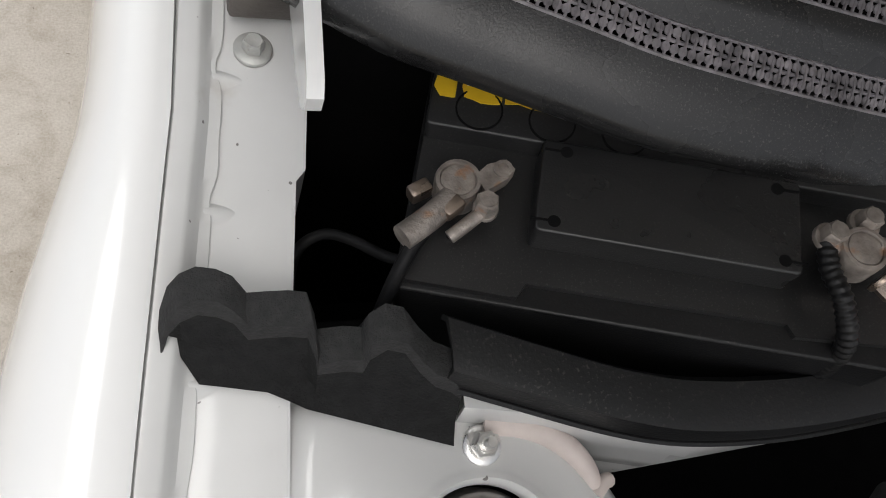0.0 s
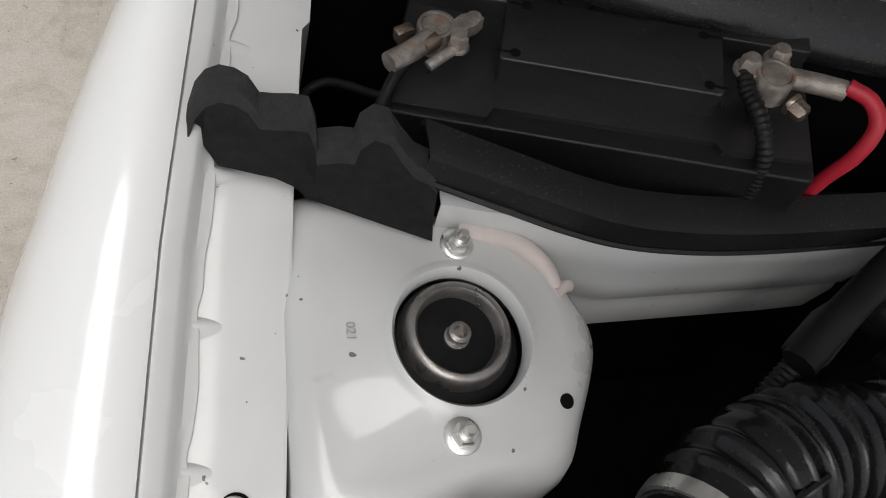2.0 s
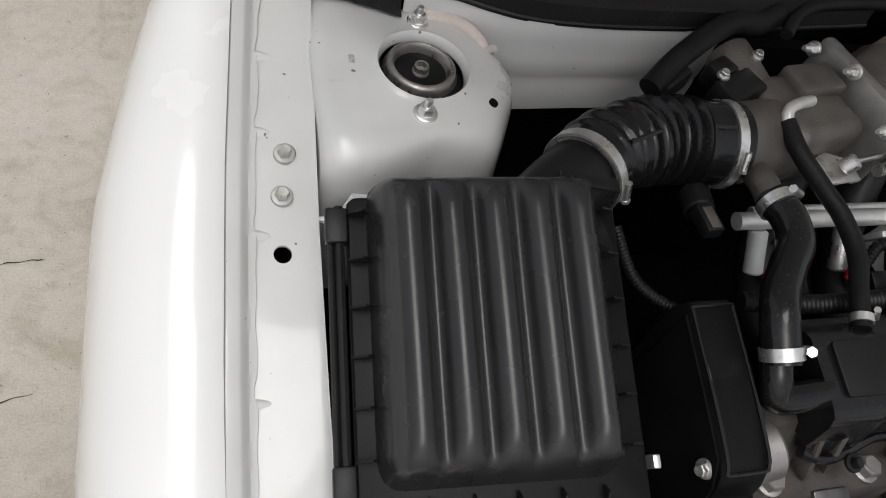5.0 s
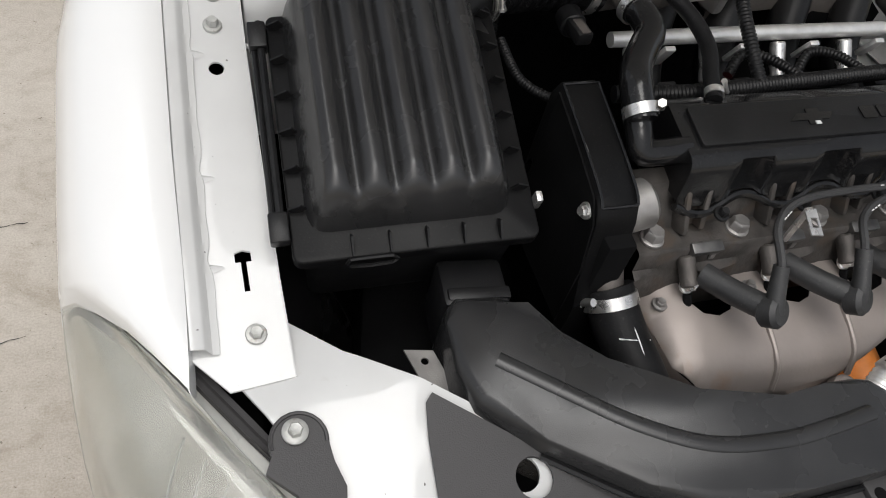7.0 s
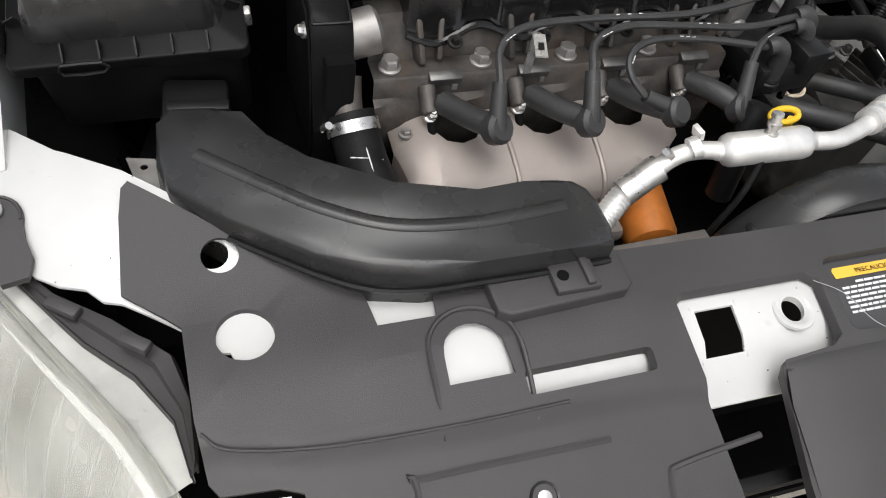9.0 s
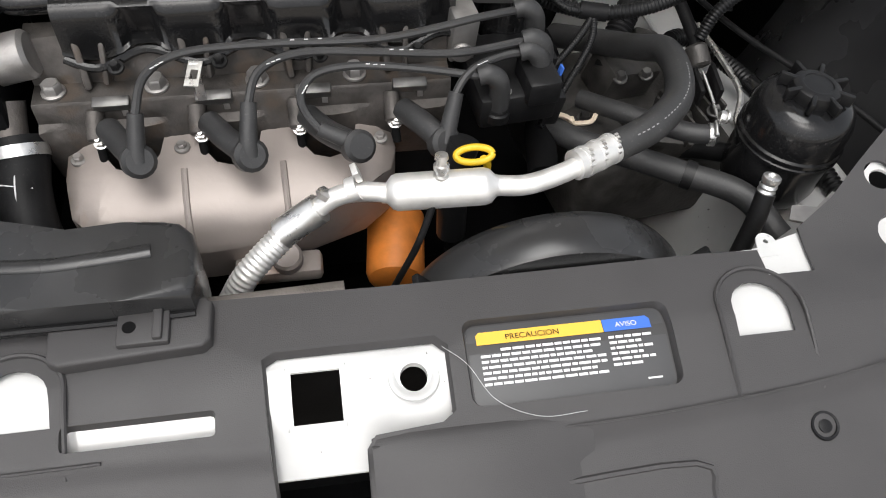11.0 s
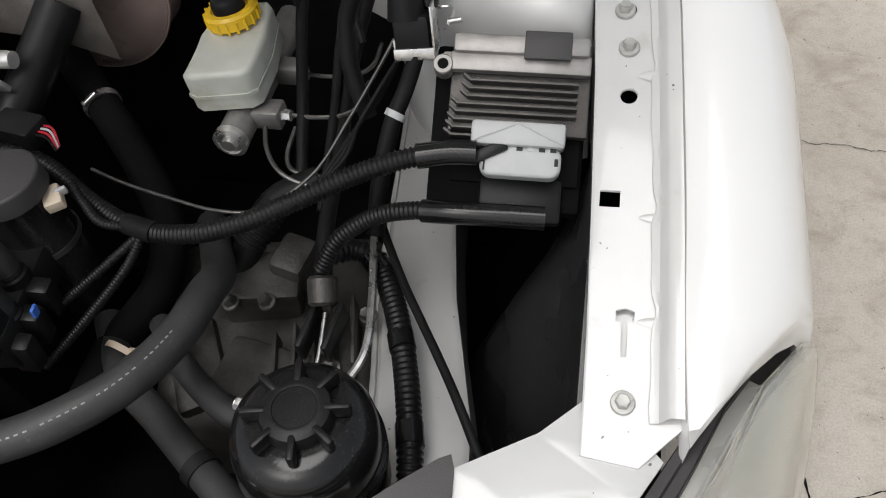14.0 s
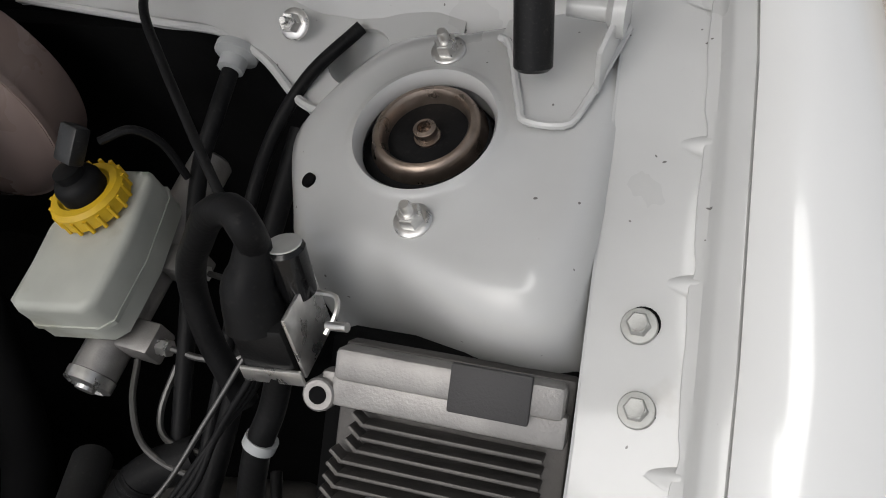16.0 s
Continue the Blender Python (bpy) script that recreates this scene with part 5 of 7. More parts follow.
cl = thing("wire_clip", (-0.15, -0.386, 0.74), "small pale metal wire clip on the head", "clip")
part("clip_plate", plate([(-0.161, -0.397), (-0.148, -0.399), (-0.143, -0.372), (-0.156, -0.370)], [[(-0.156, -0.390), (-0.149, -0.391), (-0.147, -0.381), (-0.154, -0.380)]], lambda x, y: 0.750 + 0.25 * (y + 0.385), 0.0015), STEEL, cl)
part("clip_stem", box(B(), (-0.152, -0.372, 0.73), (0.008, 0.003, 0.05)), STEEL, cl)

# timing side cover
tc_ = thing("timing_cover", (-0.36, -0.3, 0.6), "black plastic timing belt cover", "timing cover")
rows = [[(-0.378, y, z - 0.10), (-0.378, y, z - 0.004), (-0.375, y, z), (-0.341, y, z), (-0.337, y, z - 0.004), (-0.336, y, z - 0.10)] for y, z in ((-0.225, 0.79), (-0.231, 0.804), (-0.24, 0.805), (-0.30, 0.790), (-0.345, 0.777), (-0.355, 0.770), (-0.362, 0.755), (-0.372, 0.70), (-0.385, 0.66))]
bm = loft(B(), rows)
bm.faces.new([bm.verts.new(p) for p in rows[0]])
bm.faces.new([bm.verts.new(p) for p in rows[-1]])
part("cover_body", bm, TIMING, tc_, smooth=40)
# glossy beads added round the top face to draw its edge highlights
for x in (-0.3755, -0.3395):
    part("highlight_bead", tube(B(), [(x, y, z + 0.0006) for y, z in ((-0.236, 0.805), (-0.30, 0.790), (-0.345, 0.777), (-0.356, 0.769))], 0.0014, 6, n=3), GLOSSY, tc_)
part("highlight_bead", tube(B(), [(-0.3755, -0.356, 0.7695), (-0.357, -0.3565, 0.7695), (-0.3395, -0.356, 0.7695)], 0.0016, 6, n=2), GLOSSY, tc_)
part("highlight_bead", tube(B(), [(-0.3755, -0.236, 0.8055), (-0.357, -0.236, 0.8058), (-0.3395, -0.236, 0.8055)], 0.0014, 6, n=2), GLOSSY, tc_)
# added plate: the unlit side's shade is put into its near-black colour
side = [(-0.24, 0.800), (-0.30, 0.785), (-0.345, 0.772), (-0.360, 0.752), (-0.372, 0.70), (-0.372, 0.62), (-0.24, 0.62)]
part("shade_side_wall", prism(side, 0.0, 0.002, m=Matrix(((0, 0, -1, -0.3785), (1, 0, 0, 0), (0, 1, 0, 0), (0, 0, 0, 1)))), DARK, tc_)
part("cover_screw", hexbolt(B(), (-0.381, -0.345, 0.755), (-1, -0.2, 0.3), af=0.009, h=0.006, washer=0.008), STEEL, tc_)
part("front_plate", box(B(), (-0.352, -0.30, 0.64), (0.03, 0.16, 0.20), None, 0.004), DARK, tc_)
wp = thing("thermostat_housing", (-0.315, -0.345, 0.65), "grey cast metal coolant outlet", "coolant outlet")
part("housing", cyl(B(), (-0.345, -0.335, 0.735), (-0.305, -0.332, 0.742), 0.024, bev=0.004, seg=24), ALU, wp)
part("neck", tube(B(), [(-0.340, -0.35, 0.70), (-0.342, -0.372, 0.675), (-0.338, -0.39, 0.655)], 0.016, 16), TB, wp)

rh = thing("radiator_hose", (-0.33, -0.42, 0.55), "thick black rubber radiator hose with a worm clamp", "hose")
part("hose_body", tube(B(), [(-0.339, -0.372, 0.668), (-0.336, -0.390, 0.655), (-0.334, -0.42, 0.645), (-0.325, -0.46, 0.628), (-0.312, -0.49, 0.59), (-0.31, -0.50, 0.53)], 0.0255, 22), RUBBER, rh)
clamp("hose_clamp", (-0.3375, -0.383, 0.660), (0.1, -0.72, -0.6), 0.0262, 0.012, rh, (-1, -0.1, 0.25))
part("chalk_mark", tube(B(), [(-0.350, -0.428, 0.664), (-0.335, -0.4335, 0.6665), (-0.318, -0.4335, 0.662)], 0.0008, 5), INK, rh)
part("chalk_mark", tube(B(), [(-0.334, -0.415, 0.6715), (-0.333, -0.432, 0.668), (-0.331, -0.45, 0.6605)], 0.0008, 5), INK, rh)

# ---- throttle body, plenum, breather hoses ----
tb = thing("throttle_body", (-0.2, -0.05, 0.7), "brown-grey cast throttle body", "throttle body")
part("bore", cyl(B(), (-0.285, -0.078, 0.812), (-0.215, -0.062, 0.806), 0.0375, 0.036, seg=36, bev=0.002), TB, tb)
part("casting", box(B(), (-0.185, -0.045, 0.803), (0.095, 0.085, 0.070), rot(0, 4, 15), 0.014, 3), TB, tb)
part("upper_box", box(B(), (-0.172, -0.020, 0.838), (0.060, 0.036, 0.016), rot(0, 3, 12), 0.004), TB, tb)
part("side_stub", tube(B(), [(-0.225, -0.025, 0.815), (-0.232, 0.005, 0.820), (-0.236, 0.03, 0.822)], 0.022, 18), TB, tb)
part("lower_stub", tube(B(), [(-0.262, -0.110, 0.812), (-0.270, -0.130, 0.822), (-0.275, -0.15, 0.826)], 0.0125, 16), TB, tb)
part("vacuum_nipple", tube(B(), [(-0.192, -0.050, 0.842), (-0.215, -0.060, 0.848), (-0.230, -0.068, 0.848), (-0.234, -0.080, 0.842)], 0.0055, 12), PIPE, tb, "bright bent metal nipple")
flg = part("flange", box(B(), (-0.118, -0.028, 0.808), (0.018, 0.125, 0.085), rot(0, 5, 16), 0.005), ALU, tb, "bright cast flange")
for y, z in ((0.026, 0.838), (-0.080, 0.835), (-0.02, 0.852)):
    part("flange_bolt", hexbolt(B(), (-0.130 + 0.28 * (y + 0.03) * -1, y, z), (-1, -0.2, 0.2), af=0.010, h=0.007, washer=0.008, stud=0.008), STEEL, flg)
part("rod_end", cyl(B(), (-0.168, -0.108, 0.815), (-0.160, -0.108, 0.828), 0.008, bev=0.002), STEEL, tb)
part("lever", plate([(-0.200, -0.125), (-0.150, -0.118), (-0.150, -0.095), (-0.175, -0.085), (-0.200, -0.10)], [], lambda x, y: 0.812, 0.003), STEEL, tb)
part("throttle_cable", tube(B(), [(-0.164, -0.108, 0.824), (-0.12, -0.098, 0.822), (-0.06, -0.085, 0.818), (0.02, -0.06, 0.81)], 0.0022, 8), STEEL, tb)
part("return_spring", tube(B(), [(-0.125, -0.108, 0.812), (-0.09, -0.098, 0.811), (-0.06, -0.088, 0.81)], 0.0062, 10, ridge=(0.0035, 0.003)), STEEL, tb)
pl = thing("intake_plenum", (0.0, 0.0, 0.7), "smooth grey cast intake plenum", "intake manifold")
rows = []
for x, y0, y1, z in ((-0.112, -0.075, 0.020, 0.842), (-0.06, -0.068, 0.050, 0.846), (0.02, -0.060, 0.066, 0.846), (0.10, -0.06, 0.060, 0.835), (0.16, -0.05, 0.04, 0.80)):
    rows.append([(x, y0 - 0.004, z - 0.09), (x, y0, z - 0.02), (x, y0 + 0.012, z - 0.004), (x, (y0 + y1) / 2, z), (x, y1 - 0.015, z - 0.004), (x, y1, z - 0.02), (x, y1, z - 0.09)])
part("plenum_shell", loft(B(), rows), TB, pl, smooth=60)
for k in range(4):
    x = -0.22 + 0.095 * k
    part("runner", tube(B(), [(x + 0.06, -0.05, 0.78), (x + 0.02, -0.12, 0.72), (x, -0.20, 0.69), (x, -0.26, 0.69)], 0.022, 16), BLACK, pl)
fr = thing("fuel_rail", (-0.08, -0.135, 0.74), "polished metal fuel rail with injectors", "fuel rail")
part("rail_pipe", tube(B(), [(-0.268, -0.134, 0.772), (-0.2, -0.134, 0.773), (-0.1, -0.133, 0.773), (0.0, -0.132, 0.773), (0.11, -0.130, 0.772)], 0.0085, 16), PIPE, fr)
part("rail_pipe", tube(B(), [(-0.240, -0.118, 0.764), (-0.1, -0.116, 0.765), (0.09, -0.114, 0.764)], 0.005, 10), PIPE, fr)
for k in range(4):
    x = -0.243 + 0.097 * k
    inj = part("injector", cyl(B(), (x, -0.140, 0.766), (x, -0.168, 0.735), 0.009, bev=0.002), GREYC if k == 0 else STEEL, fr)
    part("injector_ring", cyl(B(), (x + 0.018, -0.170, 0.738), (x + 0.018, -0.176, 0.731), 0.008), REDW, inj, "red injector seal")
    part("rail_bracket", box(B(), (x + 0.04, -0.146, 0.758), (0.013, 0.006, 0.034), rot(25, 0, 0), 0.001), PIPE, fr)
    part("connector", box(B(), (x + 0.03, -0.188, 0.742), (0.022, 0.02, 0.018), rot(20, 0, 0), 0.003), BLACK, fr)

bh = thing("breather_hose", (-0.3, -0.22, 0.7), "s-bent glossy black breather hose with crimp clamps", "hose")
part("hose_body", tube(B(), [(-0.275, -0.148, 0.827), (-0.270, -0.170, 0.829), (-0.274, -0.195, 0.828), (-0.290, -0.215, 0.826), (-0.308, -0.238, 0.825), (-0.318, -0.260, 0.822), (-0.320, -0.290, 0.806)], 0.0150, 20), GLOSSY, bh)
clamp("hose_clamp", (-0.320, -0.283, 0.811), (0.02, -0.85, -0.5), 0.0152, 0.010, bh, (0.9, -0.2, 0.5))
clamp("hose_clamp", (-0.274, -0.156, 0.828), (0.15, -1, 0.05), 0.0150, 0.009, bh, (0.5, 0, 0.8))
vh = thing("vacuum_hose", (-0.22, -0.18, 0.7), "matte black vacuum hose", "hose")
part("hose_body", tube(B(), [(-0.234, -0.078, 0.843), (-0.230, -0.105, 0.836), (-0.215, -0.135, 0.826), (-0.202, -0.165, 0.818), (-0.200, -0.200, 0.810), (-0.213, -0.235, 0.803), (-0.222, -0.262, 0.798)], 0.0082, 14), RUBBER, vh)
clamp("hose_clamp", (-0.219, -0.254, 0.800), (-0.3, -0.9, -0.2), 0.0084, 0.007, vh, (0.8, 0, 0.6))
ch = thing("coolant_hose", (-0.2, 0.05, 0.75), "thin black hose over the throttle body", "hose")
part("hose_body", tube(B(), [(-0.348, -0.029, 0.83), (-0.31, 0.0, 0.845), (-0.248, 0.038, 0.852), (-0.21, 0.045, 0.848), (-0.18, 0.06, 0.85)], 0.011, 16), RUBBER, ch)
part("hose_body", tube(B(), [(-0.185, 0.03, 0.85), (-0.16, 0.055, 0.857), (-0.12, 0.068, 0.86), (-0.04, 0.075, 0.86), (0.06, 0.08, 0.85)], 0.0065, 12), RUBBER, ch)
sn = thing("sensor_connector", (-0.30, -0.01, 0.78), "black sensor plugs beside the throttle body", "connector")
part("plug", box(B(), (-0.318, -0.010, 0.822), (0.045, 0.024, 0.022), rot(0, 0, 35), 0.004), BLACK, sn)
part("plug", box(B(), (-0.262, -0.002, 0.826), (0.030, 0.022, 0.022), rot(0, 0, 30), 0.004), BLACK, sn)
part("sensor_screw", hexbolt(B(), (-0.275, -0.022, 0.842), af=0.008, h=0.004, washer=0.006), STEEL, sn)
part("sensor_screw", hexbolt(B(), (-0.225, 0.006, 0.842), af=0.008, h=0.004, washer=0.006), STEEL, sn)
part("sensor_body", box(B(), (-0.255, -0.028, 0.828), (0.05, 0.03, 0.024), rot(0, 0, 25), 0.004), BLACK, sn)
iat = thing("air_temperature_sensor", (-0.32, -0.13, 0.74), "black sensor plug under the intake hose", "sensor")
part("stem", cyl(B(), (-0.316, -0.112, 0.79), (-0.318, -0.135, 0.79), 0.014, bev=0.002), BLACK, iat)
part("plug", box(B(), (-0.321, -0.150, 0.797), (0.018, 0.030, 0.014), rot(0, 0, 4), 0.003), BLACK, iat)
part("lock_tab", box(B(), (-0.321, -0.152, 0.8045), (0.010, 0.022, 0.002), rot(0, 0, 4), 0.0008), TB, iat)
def conduit(name, pts, r, label, pitch=0.0042, mat=None):
    th = thing(name, (pts[0][0], pts[0][1], pts[0][2] - r), label, "wiring harness", "wiring harnesses")
    part("corrugated_sleeve", tube(B(), pts, r, 14, ridge=(pitch, r * 0.14)), mat or BLACK, th, smooth=75)
    return th


conduit("wiring_conduit", [(-0.33, -0.02, 0.815), (-0.36, -0.045, 0.80), (-0.385, -0.08, 0.775), (-0.395, -0.12, 0.74)], 0.008, "thin black corrugated conduit behind the intake hose")
conduit("wiring_conduit", [(-0.30, -0.215, 0.770), (-0.22, -0.225, 0.775), (-0.1, -0.222, 0.778), (0.02, -0.215, 0.778), (0.10, -0.21, 0.776)], 0.009, "black corrugated conduit along the fuel rail")
conduit("wiring_conduit", [(-0.132, -0.222, 0.78), (-0.135, -0.19, 0.80), (-0.128, -0.14, 0.82), (-0.10, -0.09, 0.83), (-0.04, -0.05, 0.845)], 0.0075, "black corrugated branch over the fuel rail")
conduit("wiring_conduit", [(-0.07, -0.22, 0.778), (-0.09, -0.18, 0.775), (-0.11, -0.16, 0.765), (-0.13, -0.175, 0.75)], 0.006, "short black corrugated injector branch")
conduit("wiring_conduit", [(0.02, -0.22, 0.778), (0.005, -0.18, 0.775), (-0.015, -0.16, 0.765), (-0.035, -0.175, 0.75)], 0.006, "short black corrugated injector branch")
conduit("wiring_conduit", [(-0.405, -0.15, 0.79), (-0.395, -0.19, 0.775), (-0.37, -0.215, 0.77), (-0.33, -0.23, 0.765)], 0.005, "thin black conduit beside the filter box", 0.003)

# ---- battery, cowl and foam on the passenger side ----
B0 = Vector((-0.519, 0.147, 0.8765))
bu = Vector((0.119, -0.036, 0.024)).normalized()
bv = Vector((0.010, 0.043, 0.000))
bv = (bv - bu * bv.dot(bu)).normalized()
bw = bu.cross(bv)
BM = Matrix.Translation(B0) @ Matrix((bu, bv, bw)).transposed().to_4x4()
bat = thing("car_battery", (-0.45, 0.15, 0.68), "dusty black car battery with corroded terminal clamps", "battery")
part("case", prism(rounded(-0.064, -0.034, 0.190, 0.115, 0.005), -0.20, -0.024, bevel=0.002, m=BM), BLACK, bat)
part("lid", prism([(-0.062, -0.030), (-0.004, -0.030), (0.0, -0.022), (0.130, -0.020), (0.134, -0.026), (0.187, -0.022), (0.187, 0.05), (0.187, 0.113), (-0.062, 0.113)], -0.024, -0.020, m=BM), DUSTY, bat)
part("lid_block", prism(rounded(-0.002, -0.002, 0.129, 0.049, 0.003), -0.022, 0.0, bevel=0.0015, m=BM), DUSTY, bat)
part("rear_ledge", prism(rounded(-0.062, 0.050, 0.186, 0.113, 0.003), -0.022, -0.006, bevel=0.0015, m=BM), DUSTY, bat)
for u, v in ((0.007, 0.004), (0.120, 0.004), (0.010, 0.043), (0.117, 0.043)):
    k = part("lid_slot", lathe(B(), BM @ Vector((u, v, -0.0005)), bw, [(0.0032, 0), (0.0032, 0.0007), (0.001, 0.0008)], 14), DARK, bat)
    part("slot_line", box(B(), BM @ Vector((u + (-0.006 if u < 0.06 else 0.006), v, 0.0001)), (0.010, 0.0012, 0.0006), BM.to_3x3()), DARK, k)
for u in (-0.036, 0.002, 0.040):
    part("vent_plug", ring(B(), BM @ Vector((u, 0.063, -0.0058)), bw, 0.0115, 0.0010, 0.0009), DARK, bat)
lab2 = part("torn_label", plate([(-0.061, 0.072), (-0.057, 0.066), (-0.044, 0.069), (-0.036, 0.0655), (-0.022, 0.069), (0.0, 0.068), (0.014, 0.070), (0.0, 0.076), (-0.02, 0.084), (-0.058, 0.092)], [], lambda x, y: -0.0050 + 0.0015 * math.sin(x * 300), 0.0006, cuts_x=[-0.056 + 0.008 * i for i in range(9)], m=BM), YELLOW, bat, "torn yellow and white paper label")
part("label_white", plate([(-0.044, 0.075), (-0.02, 0.0735), (0.0, 0.0725), (-0.015, 0.079), (-0.042, 0.080)], [], lambda x, y: -0.0032 + 0.0015 * math.sin(x * 300), 0.0004, cuts_x=[-0.04 + 0.008 * i for i in range(5)], m=BM), INK, lab2)


def post(u, v, left):
    p = BM @ Vector((u, v, -0.020))
    t = part("terminal_clamp", lathe(B(), p, bw, [(0.012, 0), (0.0118, 0.014), (0.0112, 0.016), (0.0094, 0.0162), (0.0088, 0.0148)], 28), LEAD, bat, "grey corroded terminal clamp")
    part("post_top", lathe(B(), p, bw, [(0.0085, 0.010), (0.0083, 0.0155), (0.006, 0.0160)], 24), LEAD, t)
    return t, p


t, p = post(-0.041, 0.020, True)
BMo = BM
BM = BM @ Matrix.Translation((-0.015, -0.010, 0.004))
Q = lambda u, v, w: BM @ Vector((u, v, w))
part("ear", prism([(-0.018, 0.034), (-0.013, 0.041), (-0.004, 0.0455), (0.001, 0.041), (-0.002, 0.035), (-0.012, 0.026)], -0.016, -0.008, m=BM), LEAD, t)
part("ear_hole", ring(B(), Q(-0.005, 0.0395, -0.008), bw, 0.0028, 0.003, 0.002, 14), LEAD, t)
part("split_ear", box(B(), Q(-0.044, 0.022, -0.012), (0.012, 0.008, 0.010), BM.to_3x3() @ rot(0, 0, 40), 0.002), COPPER, t)
part("crimp", tube(B(), [Q(-0.028, 0.020, -0.010), Q(-0.036, 0.008, -0.009), Q(-0.048, -0.006, -0.008)], 0.0065, 12), LEAD, t, "rough lead cable crimp")
part("copper_block", box(B(), Q(-0.027, 0.014, -0.008), (0.008, 0.012, 0.009), BM.to_3x3() @ rot(0, 0, -40), 0.002), COPPER, t)
part("clamp_bolt", hexbolt(B(), Q(-0.011, 0.017, -0.010), bw, af=0.0105, h=0.009, washer=0.0065), LEAD, t)
part("small_lug", tube(B(), [Q(-0.013, 0.014, -0.009), Q(-0.020, 0.006, -0.010), Q(-0.026, 0.0, -0.012)], 0.0035, 10), LEAD, t)
BM = BMo @ Matrix.Translation((0.004, 0.004, 0.012))
t2, p2 = post(0.152, 0.010, False)
part("clamp_bolt", hexbolt(B(), Q(0.137, 0.015, -0.010), bw, af=0.0105, h=0.008, washer=0.008), LEAD, t2)
part("clamp_bolt", hexbolt(B(), Q(0.155, 0.026, -0.010), bw, af=0.0105, h=0.008, washer=0.008), LEAD, t2)
part("clamp_bolt", hexbolt(B(), Q(0.165, 0.0, -0.016), bu - bv, af=0.010, h=0.008, washer=0.007), COPPER, t2)
part("arm", box(B(), Q(0.146, 0.014, -0.010), (0.022, 0.010, 0.008), BM.to_3x3() @ rot(0, 0, 20), 0.002), LEAD, t2)
part("crimp", tube(B(), [Q(0.160, 0.014, -0.010), Q(0.178, 0.013, -0.010), Q(0.194, 0.011, -0.010)], 0.0062, 12), LEAD, t2)


def cable(name, pts, r, mat, label, ridge=None):
    th = thing(name, (pts[0][0], pts[0][1], pts[0][2] - r), label, "cable")
    part("cable_sheath", tube(B(), pts, r, 12, ridge=ridge), mat, th, smooth=70)
    return th


EARTH = [(-0.566, 0.158, 0.858), (-0.576, 0.147, 0.856), (-0.584, 0.134, 0.845), (-0.589, 0.122, 0.825), (-0.592, 0.110, 0.79)]
LOOPED = [(-0.548, 0.158, 0.850), (-0.562, 0.150, 0.842), (-0.578, 0.150, 0.830), (-0.597, 0.166, 0.818), (-0.610, 0.172, 0.812), (-0.622, 0.168, 0.804), (-0.626, 0.158, 0.79), (-0.622, 0.15, 0.75)]
cable("battery_cable", EARTH, 0.0038, RUBBER, "thick black battery earth cable")
cable("battery_cable", LOOPED, 0.0030, RUBBER, "thin black looped earth cable")
cable("battery_cable", [Q(0.194, 0.011, -0.006), Q(0.208, 0.004, -0.008), Q(0.214, -0.007, -0.016), Q(0.211, -0.014, -0.036), Q(0.204, -0.014, -0.065), Q(0.200, -0.010, -0.13)], 0.0048, REDW, "thick red battery positive cable")
conduit("wiring_conduit", [tuple(Q(*q)) for q in ((0.136, 0.012, -0.010), (0.138, 0.0, -0.012), (0.145, -0.016, -0.014), (0.154, -0.032, -0.032), (0.158, -0.036, -0.08))], 0.0052, "black corrugated lead from the battery clamp", 0.0038)

# black rubber seal along the firewall edge
seal = thing("firewall_seal", (-0.4, 0.08, 0.8), "wide black rubber seal along the firewall edge", "rubber seal")
sp = spline([(-0.567, 0.088, 0.862), (-0.52, 0.071, 0.860), (-0.48, 0.058, 0.857), (-0.44, 0.050, 0.855), (-0.38, 0.047, 0.855), (-0.30, 0.052, 0.853), (-0.20, 0.062, 0.85), (-0.05, 0.08, 0.85)], 6)
rows = [[p + Vector((0, 0.024, -0.004)), p + Vector((0, 0.020, 0.004)), p + Vector((0, 0.004, 0.004)), p + Vector((0, -0.004, 0.001)), p + Vector((0, -0.006, -0.012)), p + Vector((0, -0.007, -0.020)), p + Vector((0, -0.001, -0.021))] for p in sp]
bm = thicken(loft(B(), rows), 0.0025)
part("seal_strip", bm, SEAL, seal, smooth=50)
part("seal_edge", tube(B(), [p + Vector((0, -0.007, -0.016)) for p in sp[::3]], 0.0022, 6, n=3), SEAL, seal)

foam = thing("foam_baffle", (-0.62, 0.1, 0.80), "rough black foam baffle block cut in steps", "foam block")
fo = [(-0.6905, 0.136, 0.004), (-0.687, 0.143, 0.014), (-0.682, 0.147, 0.020), (-0.675, 0.149, 0.022), (-0.667, 0.148, 0.022), (-0.660, 0.144, 0.019), (-0.654, 0.139, 0.014), (-0.646, 0.138, 0.013), (-0.636, 0.138, 0.014), (-0.628, 0.136, 0.014), (-0.625, 0.128, 0.012), (-0.624, 0.121, 0.006), (-0.612, 0.118, 0.006), (-0.604, 0.117, 0.007), (-0.602, 0.121, 0.016), (-0.595, 0.122, 0.021), (-0.587, 0.120, 0.021), (-0.580, 0.113, 0.016), (-0.572, 0.107, 0.010), (-0.564, 0.104, 0.009), (-0.5585, 0.102, 0.004)]
rows = []
